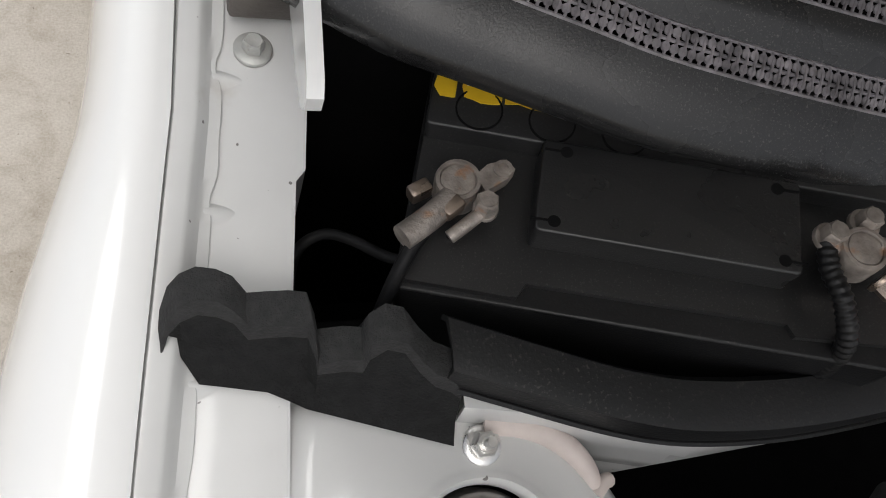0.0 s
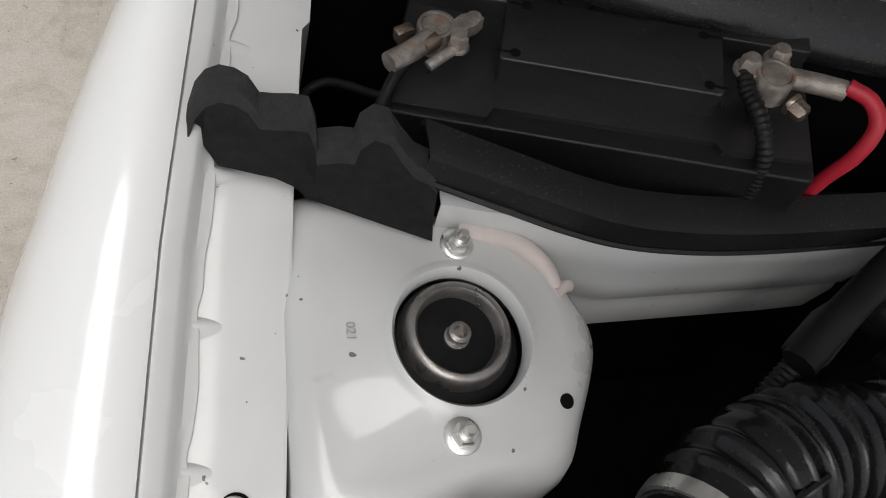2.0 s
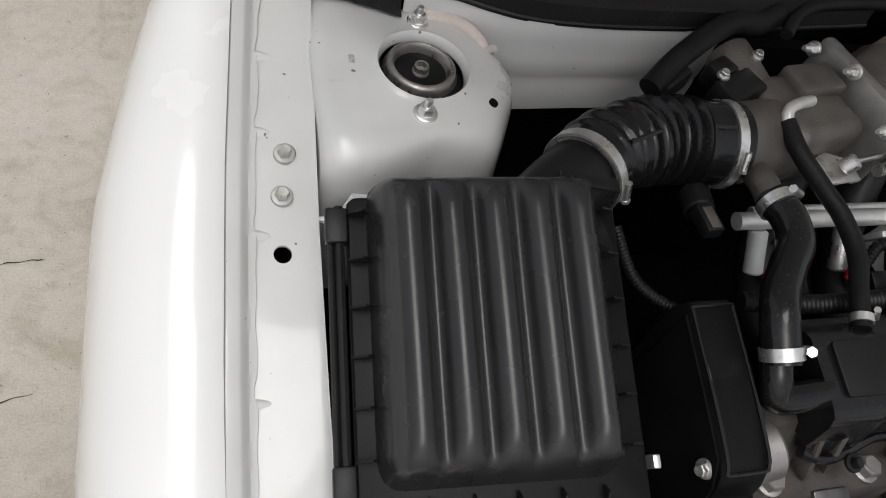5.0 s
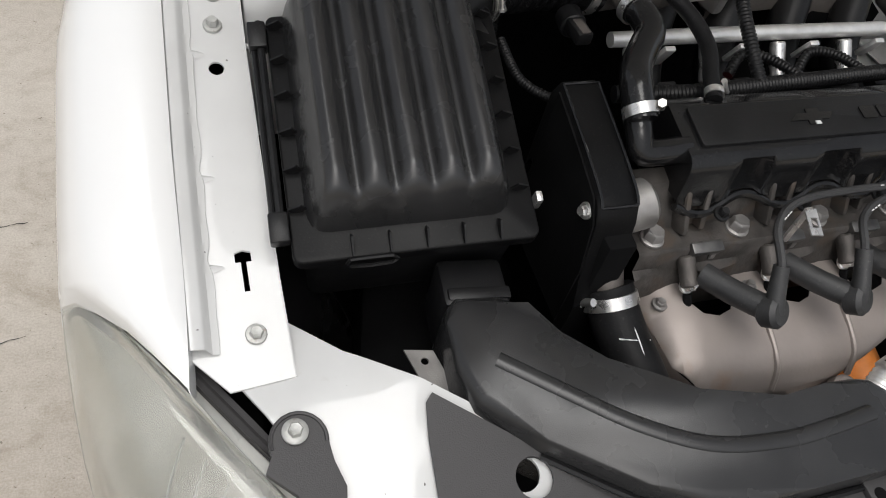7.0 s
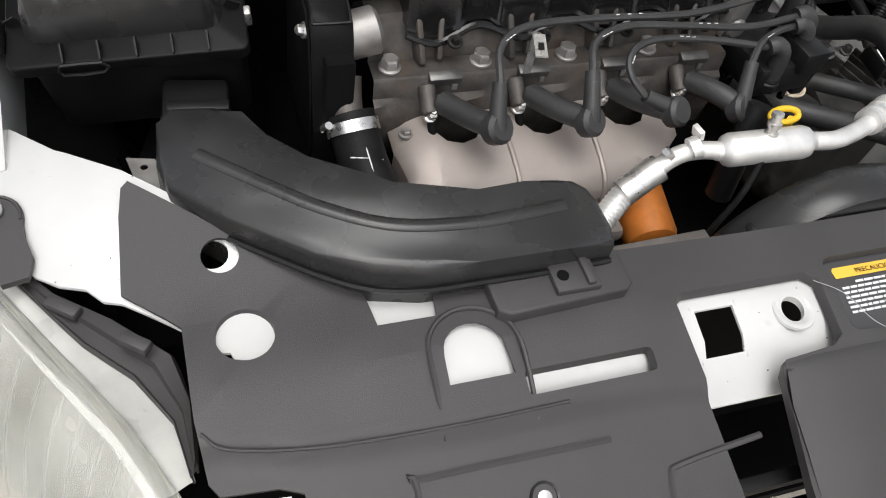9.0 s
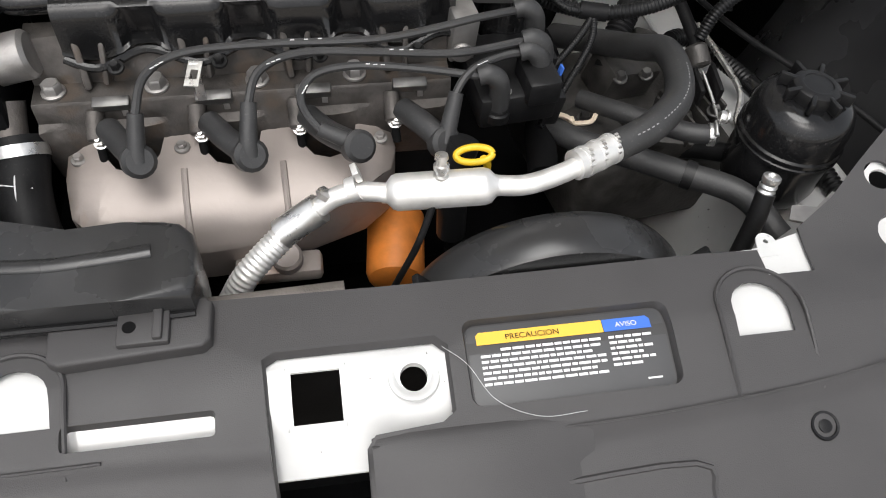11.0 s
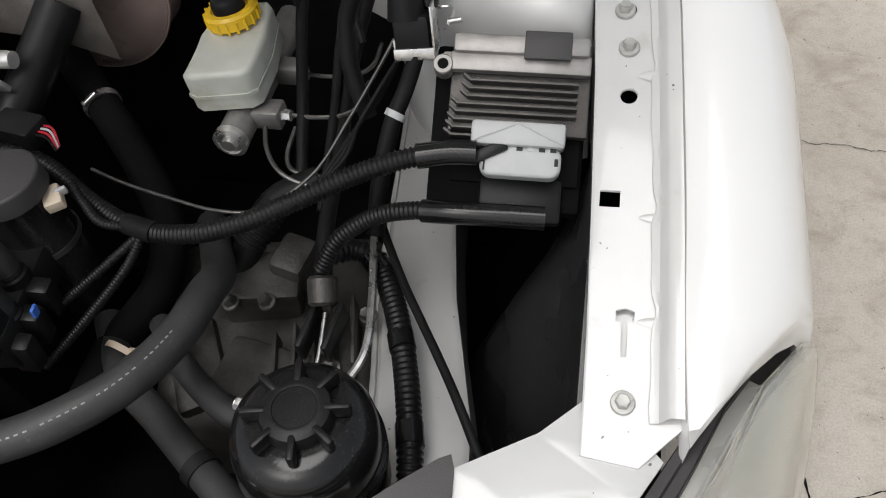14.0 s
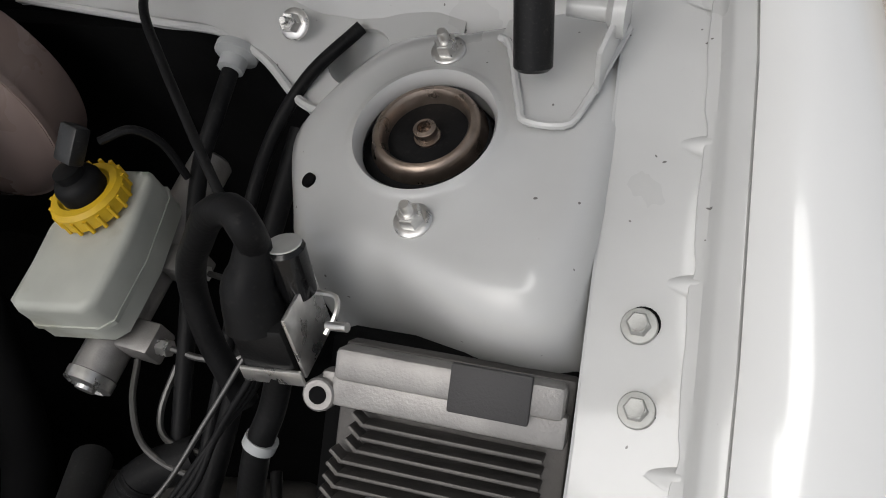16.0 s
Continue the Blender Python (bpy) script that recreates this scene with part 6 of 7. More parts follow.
for k, (x, y, dz) in enumerate(fo):
    y -= 0.010 if x > -0.622 else 0.014
    zb = 0.836 + dz if x > -0.622 else 0.833 + dz
    j = random.uniform(-0.0012, 0.0012)
    dy = lerp_table(x, (-0.6885, -0.676, -0.640, -0.636, -0.558), (0.118, 0.093, 0.086, 0.082, 0.056)) - y
    low = rail_z(y) + 0.004 if x < -0.635 else lerp_table(x, (-0.635, -0.56), (0.826, 0.820))
    rows.append([(x, y + 0.004, low), (x, y + 0.003 + j, zb + 0.008), (x + j, y - 0.006, zb + 0.0085 + j), (x, y - 0.0125, zb + 0.007), (x, y - 0.0165 + j, zb + 0.001), (x, y + dy * 0.6 - 0.004, (zb + low) / 2 - 0.002), (x, y + dy, low + 0.001)])
bm = loft(B(), rows)
bm.faces.new([bm.verts.new(p) for p in rows[0]])
bm.faces.new([bm.verts.new(p) for p in rows[-1]])
part("foam_block", bm, FOAM, foam, smooth=35)
# paler copy of the foam over its upper faces
part("pale_top", loft(B(), [[Vector(p) + Vector((0, 0.0002, 0.0007)) for p in r[1:5]] for r in rows]), FOAMPALE, foam, "paler grey top faces", smooth=35)

cowl = thing("cowl_cover", (-0.42, 0.25, 0.85), "dusty black plastic cowl cover with mesh vents", "cowl cover")
lip = spline([(-0.640, 0.262, 0.898), (-0.617, 0.247, 0.900), (-0.585, 0.228, 0.900), (-0.543, 0.212, 0.900), (-0.506, 0.197, 0.901), (-0.449, 0.177, 0.901), (-0.33, 0.150, 0.902), (-0.2, 0.135, 0.90)], 6)
rows = []
for p in lip:
    rows.append([p + Vector((0, 0.006, -0.016)), p + Vector((0, 0.0, -0.004)), p + Vector((0.001, 0.002, 0.002)), p + Vector((0.003, 0.010, 0.011)), p + Vector((0.005, 0.022, 0.0205)), p + Vector((0.006, 0.028, 0.0245))])
part("front_lip", thicken(loft(B(), rows), 0.002), COWL, cowl, smooth=60)
rows = []
for p in lip:
    q = p + Vector((0.010, 0.044, 0.0315))
    rows.append([q, q + Vector((0.001, 0.008, 0.010)), q + Vector((0.0015, 0.014, 0.0145)), q + Vector((0.002, 0.020, 0.0155))])
part("middle_band", thicken(loft(B(), rows), 0.002), COWL, cowl, smooth=60)
rows = [[p + Vector((0.016, 0.084, 0.0535)), p + Vector((0.02, 0.16, 0.06)), p + Vector((0.02, 0.26, 0.05))] for p in lip]
part("rear_band", thicken(loft(B(), rows), 0.002), COWL, cowl, smooth=60)
for off0, off1, n in ((Vector((0.006, 0.028, 0.0245)), Vector((0.010, 0.044, 0.0315)), 60), (Vector((0.012, 0.064, 0.047)), Vector((0.016, 0.084, 0.0535)), 60)):
    a = resample([p + off0 for p in lip], 0.0046)
    b = resample([p + off1 for p in lip], 0.0046)
    bm = B()
    for p, q in zip(a, b):
        tube(bm, [p, (p + q) / 2 + Vector((0.001, 0, 0.0012)), q], 0.0009, 5, n=2)
        for f in (0.28, 0.72):
            lathe(bm, p.lerp(q, f), (0, -0.5, 1), [(0.0016, 0), (0.0025, 0.0003), (0.0025, 0.0012), (0.0015, 0.0012)], 8)
    for f in (0.03, 0.5, 0.97):
        tube(bm, [p.lerp(q, f) for p, q in zip(a, b)][::4], 0.0011, 5, n=4)
    tagged(part("mesh_vent", bm, MESH, cowl, "dusty plastic mesh vent"), kind="stuff")

hng = thing("hinge_assembly", (-0.62, 0.26, 0.86), "white painted bonnet hinge arm", "hinge")
bm = B()
rows = [[(-0.626, y, z0), (-0.626, y, z1), (-0.618, y, z1), (-0.618, y, z0)] for y, z0, z1 in ((0.205, 0.880, 0.890), (0.212, 0.870, 0.896), (0.235, 0.866, 0.902), (0.27, 0.866, 0.910), (0.40, 0.868, 0.93))]
loft(bm, rows, closed=True)
bm.faces.new([bm.verts.new(p) for p in rows[0]])
bm.faces.new([bm.verts.new(p) for p in rows[-1]])
part("hinge_arm", bm, PAINT, hng)
part("hinge_base", box(B(), (-0.638, 0.300, rail_z(0.30) + 0.02), (0.035, 0.05, 0.03), None, 0.003), TB, hng, "dirty metal hinge base")
part("red_sticker", box(B(), (-0.632, 0.286, rail_z(0.30) + 0.0365), (0.010, 0.014, 0.003)), REDW, hng)

# ---- driver side: air conditioning pipe ----
ac = thing("refrigerant_pipe", (0.06, -0.51, 0.6), "bright aluminium refrigerant pipe with a silencer can", "metal pipe")
part("braided_end", tube(B(), [(-0.14, -0.545, 0.60), (-0.12, -0.535, 0.63), (-0.085, -0.512, 0.652), (-0.066, -0.505, 0.664)], 0.0135, 16, ridge=(0.005, 0.001)), PIPE, ac, "braided foil wrapped end")
part("ferrule", tube(B(), [(-0.085, -0.511, 0.656), (-0.058, -0.504, 0.672), (-0.046, -0.502, 0.680)], 0.0150, 20), STEEL, ac)
part("bent_pipe", tube(B(), [(-0.055, -0.503, 0.674), (-0.03, -0.500, 0.692), (-0.005, -0.500, 0.696), (0.02, -0.505, 0.697)], 0.0095, 16), PIPE, ac)
part("pipe_strap", ring(B(), (-0.013, -0.500, 0.701), (0.9, 0, 0.4), 0.0100, 0.010, 0.002), PIPE, ac)
part("strap_ear", box(B(), (-0.010, -0.492, 0.714), (0.006, 0.014, 0.014), rot(0, -20, 10), 0.001), PIPE, ac)
part("hex_fitting", lathe(B(), (-0.042, -0.500, 0.694), (0.5, 0.1, 0.8), [(0.008, 0), (0.008, 0.006), (0.005, 0.007)], 6), STEEL, ac)
part("silencer_can", lathe(B(), (0.014, -0.504, 0.696), Vector((0.105, -0.010, 0.010)), [(0.0095, -0.002), (0.010, 0.003), (0.0160, 0.008), (0.0178, 0.013), (0.0178, 0.094), (0.0160, 0.100), (0.0105, 0.105), (0.0095, 0.110)], 32), PIPE, ac)
vs = part("valve_stem", lathe(B(), (0.067, -0.508, 0.714), (0.0, 0.25, 1), [(0.0075, 0), (0.0075, 0.005), (0.0055, 0.006), (0.0055, 0.011), (0.0075, 0.012), (0.0075, 0.016), (0.0055, 0.017), (0.0050, 0.022), (0.0065, 0.023), (0.0060, 0.027), (0.003, 0.0275)], 20), STEEL, ac, "stepped service valve")
part("outlet_pipe", tube(B(), [(0.118, -0.514, 0.706), (0.145, -0.518, 0.708), (0.175, -0.512, 0.710), (0.200, -0.503, 0.712)], 0.0098, 16), PIPE, ac)
part("crimp_sleeve", tube(B(), [(0.195, -0.504, 0.714), (0.214, -0.496, 0.713), (0.243, -0.482, 0.712)], 0.0150, 20), PIPE, ac)
for k in range(3):
    c = Vector((0.205, -0.500, 0.7135)).lerp(Vector((0.236, -0.485, 0.712)), k / 2)
    part("crimp_ring", ring(B(), c, (0.031, -(-0.015), 0), 0.0150, 0.004, 0.0008, 20), PIPE, ac)
    for a in range(5):
        ang = 0.5 + 0.35 * a
        part("crimp_dent", box(B(), c + Vector((0.004, -0.0153 * math.cos(ang) * 0.9, 0.0153 * math.sin(ang))), (0.004, 0.003, 0.002), rot(0, 0, 25)), STEEL, ac)
achose = [(0.240, -0.484, 0.712), (0.285, -0.463, 0.715), (0.325, -0.424, 0.710), (0.346, -0.375, 0.700), (0.350, -0.325, 0.690), (0.338, -0.285, 0.662), (0.31, -0.24, 0.635), (0.27, -0.18, 0.60)]
hs = part("rubber_hose", tube(B(), achose, 0.0155, 20), GREYRUB, ac, "matte black rubber hose with white print")
sp = resample(spline(achose, 10), 0.0055)
for k, p in enumerate(sp[4:30]):
    if k % 7 == 5:
        continue
    d = (sp[k + 5] - sp[k + 3]).normalized()
    up = Vector((0.15, -0.45, 0.85))
    up = (up - d * up.dot(d)).normalized()
    m3 = Matrix((d, up.cross(d), up)).transposed()
    part("print_bar", box(B(), p + up * 0.01545, (0.0030, 0.0012, 0.0003), m3), PRINT, hs)

dip = thing("dipstick_handle", (0.115, -0.46, 0.66), "yellow plastic dipstick ring handle", "dipstick")
bm = B()
tube(bm, [(0.103 + 0.0175 * math.cos(a), -0.480 + 0.006 * math.sin(a), 0.713 + 0.004 * math.sin(a)) for a in [2 * math.pi * k / 16 for k in range(17)]], 0.0035, 10, n=3)
part("ring", bm, YELLOW, dip)
part("stem", tube(B(), [(0.112, -0.482, 0.709), (0.118, -0.478, 0.69), (0.115, -0.475, 0.64)], 0.004, 8), YELLOW, dip)
part("tube", tube(B(), [(0.10, -0.45, 0.70), (0.09, -0.46, 0.66), (0.09, -0.47, 0.58)], 0.016, 14), BLACK, dip)

fl_ = thing("oil_filter", (0.02, -0.53, 0.5), "orange painted oil filter can", "oil filter")
part("can", lathe(B(), (0.040, -0.385, 0.512), (-0.12, -1, -0.12), [(0.030, 0), (0.034, 0.004), (0.034, 0.080), (0.031, 0.088), (0.022, 0.092), (0.010, 0.093)], 32), RUST, fl_)
cable("sensor_wire", [(0.06, -0.52, 0.70), (0.045, -0.535, 0.66), (0.03, -0.54, 0.62), (0.0, -0.55, 0.55)], 0.0035, RUBBER, "thin black sensor wire over the filter")

fan = thing("fan_shroud", (0.18, -0.56, 0.4), "black plastic radiator fan shroud ring", "fan shroud")
rows = []
for k in range(49):
    a = math.pi * (0.04 + 0.92 * k / 48)
    c, n = math.cos(a), math.sin(a)
    rows.append([(0.18 + r * c, y, 0.535 + r * n) for r, y in ((0.125, -0.585), (0.150, -0.585), (0.153, -0.580), (0.153, -0.545), (0.149, -0.535), (0.140, -0.530), (0.120, -0.529))])
part("ring", thicken(loft(B(), rows), 0.002), SATIN, fan, smooth=55)
for k in range(5):
    part("strut", box(B(), (0.08 + 0.05 * k, -0.575, 0.60), (0.008, 0.012, 0.14), rot(0, 20 * (k - 2), 0), 0.002), BLACK, fan)
part("motor", cyl(B(), (0.18, -0.53, 0.535), (0.18, -0.58, 0.535), 0.05, bev=0.008, seg=28), BLACK, fan)
part("top_bar", box(B(), (0.33, -0.592, 0.660), (0.115, 0.012, 0.008), rot(0, 0, 2), 0.001), TB, fan, "bare metal edge strip")
part("top_bar", box(B(), (-0.09, -0.588, 0.668), (0.12, 0.012, 0.006), rot(0, 0, 2), 0.001), TB, fan)

# cooling pipes low in the bay
lowp = thing("coolant_pipe", (0.33, -0.42, 0.5), "black rubber coolant pipe low in the bay", "hose")
part("pipe", tube(B(), [(0.20, -0.30, 0.59), (0.25, -0.364, 0.60), (0.303, -0.401, 0.605), (0.353, -0.437, 0.61), (0.41, -0.48, 0.615), (0.44, -0.53, 0.60)], 0.0145, 16), GREYRUB, lowp)
part("joint", ring(B(), (0.362, -0.443, 0.611), (0.06, -0.04, 0), 0.0148, 0.012, 0.002), BLACK, lowp)
lowq = thing("coolant_pipe", (0.36, -0.38, 0.5), "black branch hose with a small clamp", "hose")
part("pipe", tube(B(), [(0.27, -0.31, 0.61), (0.32, -0.36, 0.625), (0.37, -0.395, 0.63), (0.402, -0.405, 0.632)], 0.0115, 14), GREYRUB, lowq)
clamp("hose_clamp", (0.396, -0.404, 0.632), (1, -0.25, 0.1), 0.0118, 0.007, lowq, (0, -0.3, 1))
prt = thing("service_port", (0.40, -0.51, 0.6), "small ribbed metal service port on a black stem", "service port")
part("cap", lathe(B(), (0.402, -0.518, 0.664), (0.12, 0.25, 1), [(0.0085, 0), (0.0095, 0.003), (0.0080, 0.006), (0.0095, 0.009), (0.0080, 0.012), (0.0095, 0.016), (0.0090, 0.020), (0.0050, 0.021), (0.0030, 0.018)], 22), STEEL, prt)
part("stem", tube(B(), [(0.401, -0.520, 0.667), (0.396, -0.532, 0.64), (0.385, -0.548, 0.60)], 0.010, 14), BLACK, prt)
part("bracket", plate([(0.415, -0.552), (0.425, -0.535), (0.45, -0.540), (0.475, -0.522), (0.49, -0.53), (0.47, -0.548), (0.44, -0.562)], [], lambda x, y: 0.662, 0.003), ALU, prt, "bright cast bracket")

# ---- power steering reservoir ----
ps = thing("power_steering_reservoir", (0.468, -0.425, 0.55), "black plastic power steering reservoir with star cap", "fluid reservoir")
part("bottle", lathe(B(), (0.463, -0.436, 0.575), (0.06, 0.03, 1), [(0.040, 0), (0.050, 0.01), (0.0545, 0.03), (0.0550, 0.073), (0.0575, 0.075), (0.0575, 0.079), (0.0550, 0.081), (0.0575, 0.083), (0.0575, 0.087), (0.0550, 0.089), (0.0545, 0.115), (0.050, 0.128), (0.042, 0.135), (0.030, 0.137)], 48), GLOSSY, ps)
pc = Vector((0.471, -0.431, 0.708))
pax = Vector((0.06, 0.03, 1)).normalized()
cp = part("star_cap", lathe(B(), pc, pax, [(0.026, 0), (0.027, 0.010), (0.025, 0.016), (0.019, 0.019), (0.016, 0.0185), (0.0155, 0.0175), (0.004, 0.0178)], 36), BLACK, ps, "dull black eight armed cap")
for k in range(8):
    a = 2 * math.pi * k / 8 + 0.2
    d = Vector((math.cos(a), math.sin(a), 0))
    d = (d - pax * d.dot(pax)).normalized()
    m3 = Matrix((d, pax.cross(d), pax)).transposed()
    part("arm", box(B(), pc + d * 0.029 + pax * 0.011, (0.020, 0.0055, 0.014), m3, 0.0018), BLACK, cp)
part("hose_stub", tube(B(), [(0.44, -0.40, 0.59), (0.41, -0.37, 0.57), (0.38, -0.34, 0.54)], 0.012, 12), RUBBER, ps)
part("side_bolt", hexbolt(B(), (0.404, -0.405, 0.66), (-1, 0.2, 0.3), af=0.010, h=0.006, washer=0.008), STEEL, ps)

# ---- gearbox top and selector parts ----
gb = thing("gearbox", (0.33, -0.25, 0.4), "dirty grey cast gearbox housing", "gearbox")
part("housing", box(B(), (0.35, -0.27, 0.50), (0.22, 0.22, 0.13), rot(0, 6, 12), 0.02, 3), GEAR, gb)
for c, sz, rr in (((0.345, -0.245, 0.585), (0.075, 0.055, 0.06), rot(8, 10, 15)), ((0.375, -0.225, 0.60), (0.035, 0.045, 0.05), rot(0, 12, -10)), ((0.425, -0.30, 0.56), (0.05, 0.08, 0.03), rot(0, 0, 8)), ((0.37, -0.335, 0.57), (0.09, 0.06, 0.03), rot(5, 0, -12)), ((0.30, -0.33, 0.56), (0.05, 0.10, 0.04), rot(0, 0, 30))):
    part("casting", box(B(), c, sz, rr, 0.007, 2), GEAR, gb)
for x, y, z in ((0.365, -0.275, 0.608), (0.41, -0.262, 0.60), (0.44, -0.330, 0.592), (0.40, -0.36, 0.588), (0.33, -0.28, 0.61), (0.46, -0.27, 0.59), (0.28, -0.315, 0.58)):
    part("case_bolt", hexbolt(B(), (x, y, z), (random.uniform(-.2, .2), -0.2, 1), af=0.011, h=0.008, washer=0.009), DULL, gb)
for k in range(5):
    part("cast_rib", box(B(), (0.385 + 0.016 * k, -0.335 + 0.012 * k, 0.585), (0.004, 0.075, 0.02), rot(0, 0, 14), 0.001), GEAR, gb)
sl = thing("clutch_linkage", (0.43, -0.28, 0.58), "metal clutch cable end in a black bracket", "linkage")
part("collar", cyl(B(), (0.424, -0.262, 0.640), (0.428, -0.285, 0.625), 0.014, bev=0.003), GEAR, sl)
part("yoke", box(B(), (0.418, -0.305, 0.615), (0.006, 0.05, 0.025), rot(0, 0, -6), 0.002), BLACK, sl)
part("yoke", box(B(), (0.442, -0.305, 0.615), (0.006, 0.05, 0.025), rot(0, 0, -6), 0.002), BLACK, sl)
part("cable_end", tube(B(), [(0.43, -0.29, 0.622), (0.432, -0.33, 0.612), (0.43, -0.365, 0.605)], 0.002, 8), STEEL, sl)
part("sheath", tube(B(), [(0.426, -0.262, 0.640), (0.42, -0.22, 0.655), (0.415, -0.14, 0.67), (0.41, -0.04, 0.70), (0.42, 0.05, 0.74)], 0.008, 12), RUBBER, sl)
part("pipe", tube(B(), [(0.455, -0.20, 0.62), (0.468, -0.27, 0.615), (0.472, -0.32, 0.61), (0.455, -0.36, 0.60), (0.452, -0.40, 0.59)], 0.004, 8), STEEL, sl)

cpipe = thing("heater_hose", (0.15, -0.12, 0.55), "thick black rubber heater hose", "hose")
# darker than the other rubber: the shade low in the bay is coloured in
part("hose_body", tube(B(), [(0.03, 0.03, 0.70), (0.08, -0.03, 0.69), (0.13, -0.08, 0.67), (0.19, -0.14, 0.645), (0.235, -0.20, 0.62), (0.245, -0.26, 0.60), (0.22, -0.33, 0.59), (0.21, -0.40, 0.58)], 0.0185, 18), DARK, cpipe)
clamp("hose_clamp", (0.13, -0.08, 0.67), (0.06, -0.055, -0.022), 0.0190, 0.008, cpipe, (0, -0.5, 0.8))
hh = thing("heater_hose", (0.33, -0.2, 0.55), "black hose with ridged sleeve by the gearbox", "hose")
part("hose_body", tube(B(), [(0.32, -0.25, 0.60), (0.345, -0.21, 0.64), (0.365, -0.185, 0.655), (0.40, -0.165, 0.66)], 0.0145, 16), RUBBER, hh)
part("ridged_sleeve", tube(B(), [(0.335, -0.225, 0.628), (0.362, -0.188, 0.654)], 0.0165, 16, ridge=(0.006, 0.0015)), RUBBER, hh)
for pts, lab_ in (([(0.25, -0.34, 0.60), (0.275, -0.345, 0.605), (0.285, -0.335, 0.61)], "pale plastic cable tie"),):
    th = thing("cable_tie", (0.27, -0.34, 0.58), lab_, "cable tie")
    part("tie", tube(B(), pts, 0.003, 6), BEIGE, th)
    part("tie_head", box(B(), (0.252, -0.341, 0.606), (0.008, 0.008, 0.007), None, 0.001), BEIGE, th)
    part("tie", ring(B(), (0.238, -0.338, 0.596), (-0.3, -1, -0.1), 0.0195, 0.006, 0.001), BEIGE, th)

can = thing("recirculation_valve", (0.170, -0.278, 0.60), "black cylindrical valve with a flat oval cap", "valve")
part("body", lathe(B(), (0.172, -0.278, 0.60), (0.02, 0.02, 1), [(0.026, 0), (0.031, 0.010), (0.0325, 0.016), (0.0325, 0.090), (0.0310, 0.092), (0.0310, 0.150), (0.029, 0.156)], 40), GLOSSY, can)
part("crimp_band", ring(B(), (0.174, -0.276, 0.692), (0.02, 0.02, 1), 0.0318, 0.006, 0.0014, 40), DULL, can, "rolled metal crimp band")
cap_o = arc(0.176, -0.276, 0.034, -80, 80, 14) + arc(0.142, -0.276, 0.030, 100, 260, 12)
part("cap", prism(cap_o, 0.752, 0.772, bevel=0.003), COVER, can, "matt grey-black oval cap")
part("plug_socket", box(B(), (0.118, -0.268, 0.752), (0.030, 0.030, 0.024), rot(0, 0, 8), 0.004), BLACK, can)

# ---- wiring on the driver side ----
main = conduit("main_harness", [(0.10, -0.20, 0.72), (0.129, -0.205, 0.722), (0.167, -0.218, 0.718), (0.225, -0.252, 0.710), (0.278, -0.273, 0.706), (0.33, -0.278, 0.712), (0.378, -0.270, 0.722), (0.425, -0.253, 0.735), (0.475, -0.229, 0.745), (0.52, -0.213, 0.750), (0.558, -0.208, 0.750)], 0.0088, "thick black corrugated main wiring harness with tape")
part("taped_end", tube(B(), [(0.520, -0.213, 0.750), (0.545, -0.208, 0.7505), (0.568, -0.206, 0.749)], 0.0105, 14), GLOSSY, main)
part("tape", tube(B(), [(0.262, -0.268, 0.7075), (0.292, -0.276, 0.707)], 0.0100, 12), RUBBER, main)
second = conduit("control_unit_harness", [(0.60, -0.236, 0.712), (0.56, -0.242, 0.717), (0.52, -0.240, 0.714), (0.48, -0.238, 0.700), (0.445, -0.248, 0.678), (0.426, -0.262, 0.65)], 0.0080, "black corrugated harness entering the control unit")
part("taped_end", tube(B(), [(0.525, -0.241, 0.715), (0.56, -0.243, 0.717), (0.625, -0.238, 0.710)], 0.0098, 14), GLOSSY, second)
conduit("wiring_conduit", [(0.278, -0.273, 0.704), (0.255, -0.30, 0.695), (0.225, -0.325, 0.68), (0.19, -0.345, 0.66)], 0.0045, "thin black corrugated branch", 0.003)
conduit("wiring_conduit", [(0.278, -0.275, 0.704), (0.268, -0.305, 0.69), (0.235, -0.345, 0.665), (0.20, -0.38, 0.64)], 0.0045, "thin black corrugated branch", 0.003)
conduit("wiring_conduit", [(0.275, -0.270, 0.706), (0.245, -0.275, 0.715), (0.225, -0.262, 0.725), (0.212, -0.25, 0.735)], 0.0045, "thin black corrugated branch to a plug", 0.003)
body = conduit("body_conduit", [(0.415, -0.215, 0.61), (0.435, -0.205, 0.605), (0.460, -0.216, 0.60), (0.486, -0.264, 0.60), (0.507, -0.320, 0.60), (0.526, -0.390, 0.60), (0.54, -0.47, 0.59)], 0.0115, "black corrugated conduit along the chassis rail", 0.006)
for a, b in (((0.452, -0.211, 0.6015), (0.468, -0.228, 0.600)), ((0.497, -0.292, 0.600), (0.503, -0.308, 0.600)), ((0.523, -0.378, 0.600), (0.528, -0.398, 0.6))):
    part("tape_wrap", tube(B(), [a, (Vector(a) + Vector(b)) / 2, b], 0.0124, 14, n=3), GLOSSY, body, "shiny black tape wrap")
cable("bonnet_cable", [(0.45, -0.16, 0.645), (0.470, -0.206, 0.642), (0.499, -0.26, 0.64), (0.523, -0.299, 0.64), (0.553, -0.347, 0.64), (0.576, -0.387, 0.64), (0.61, -0.45, 0.635)], 0.0040, RUBBER, "thin black cable crossing the chassis rail")
cn = thing("loose_connector", (0.212, -0.27, 0.72), "small beige plug hanging from the harness", "connector")
part("plug", box(B(), (0.210, -0.272, 0.742), (0.016, 0.022, 0.012), rot(10, 0, 35), 0.002), BEIGE, cn)
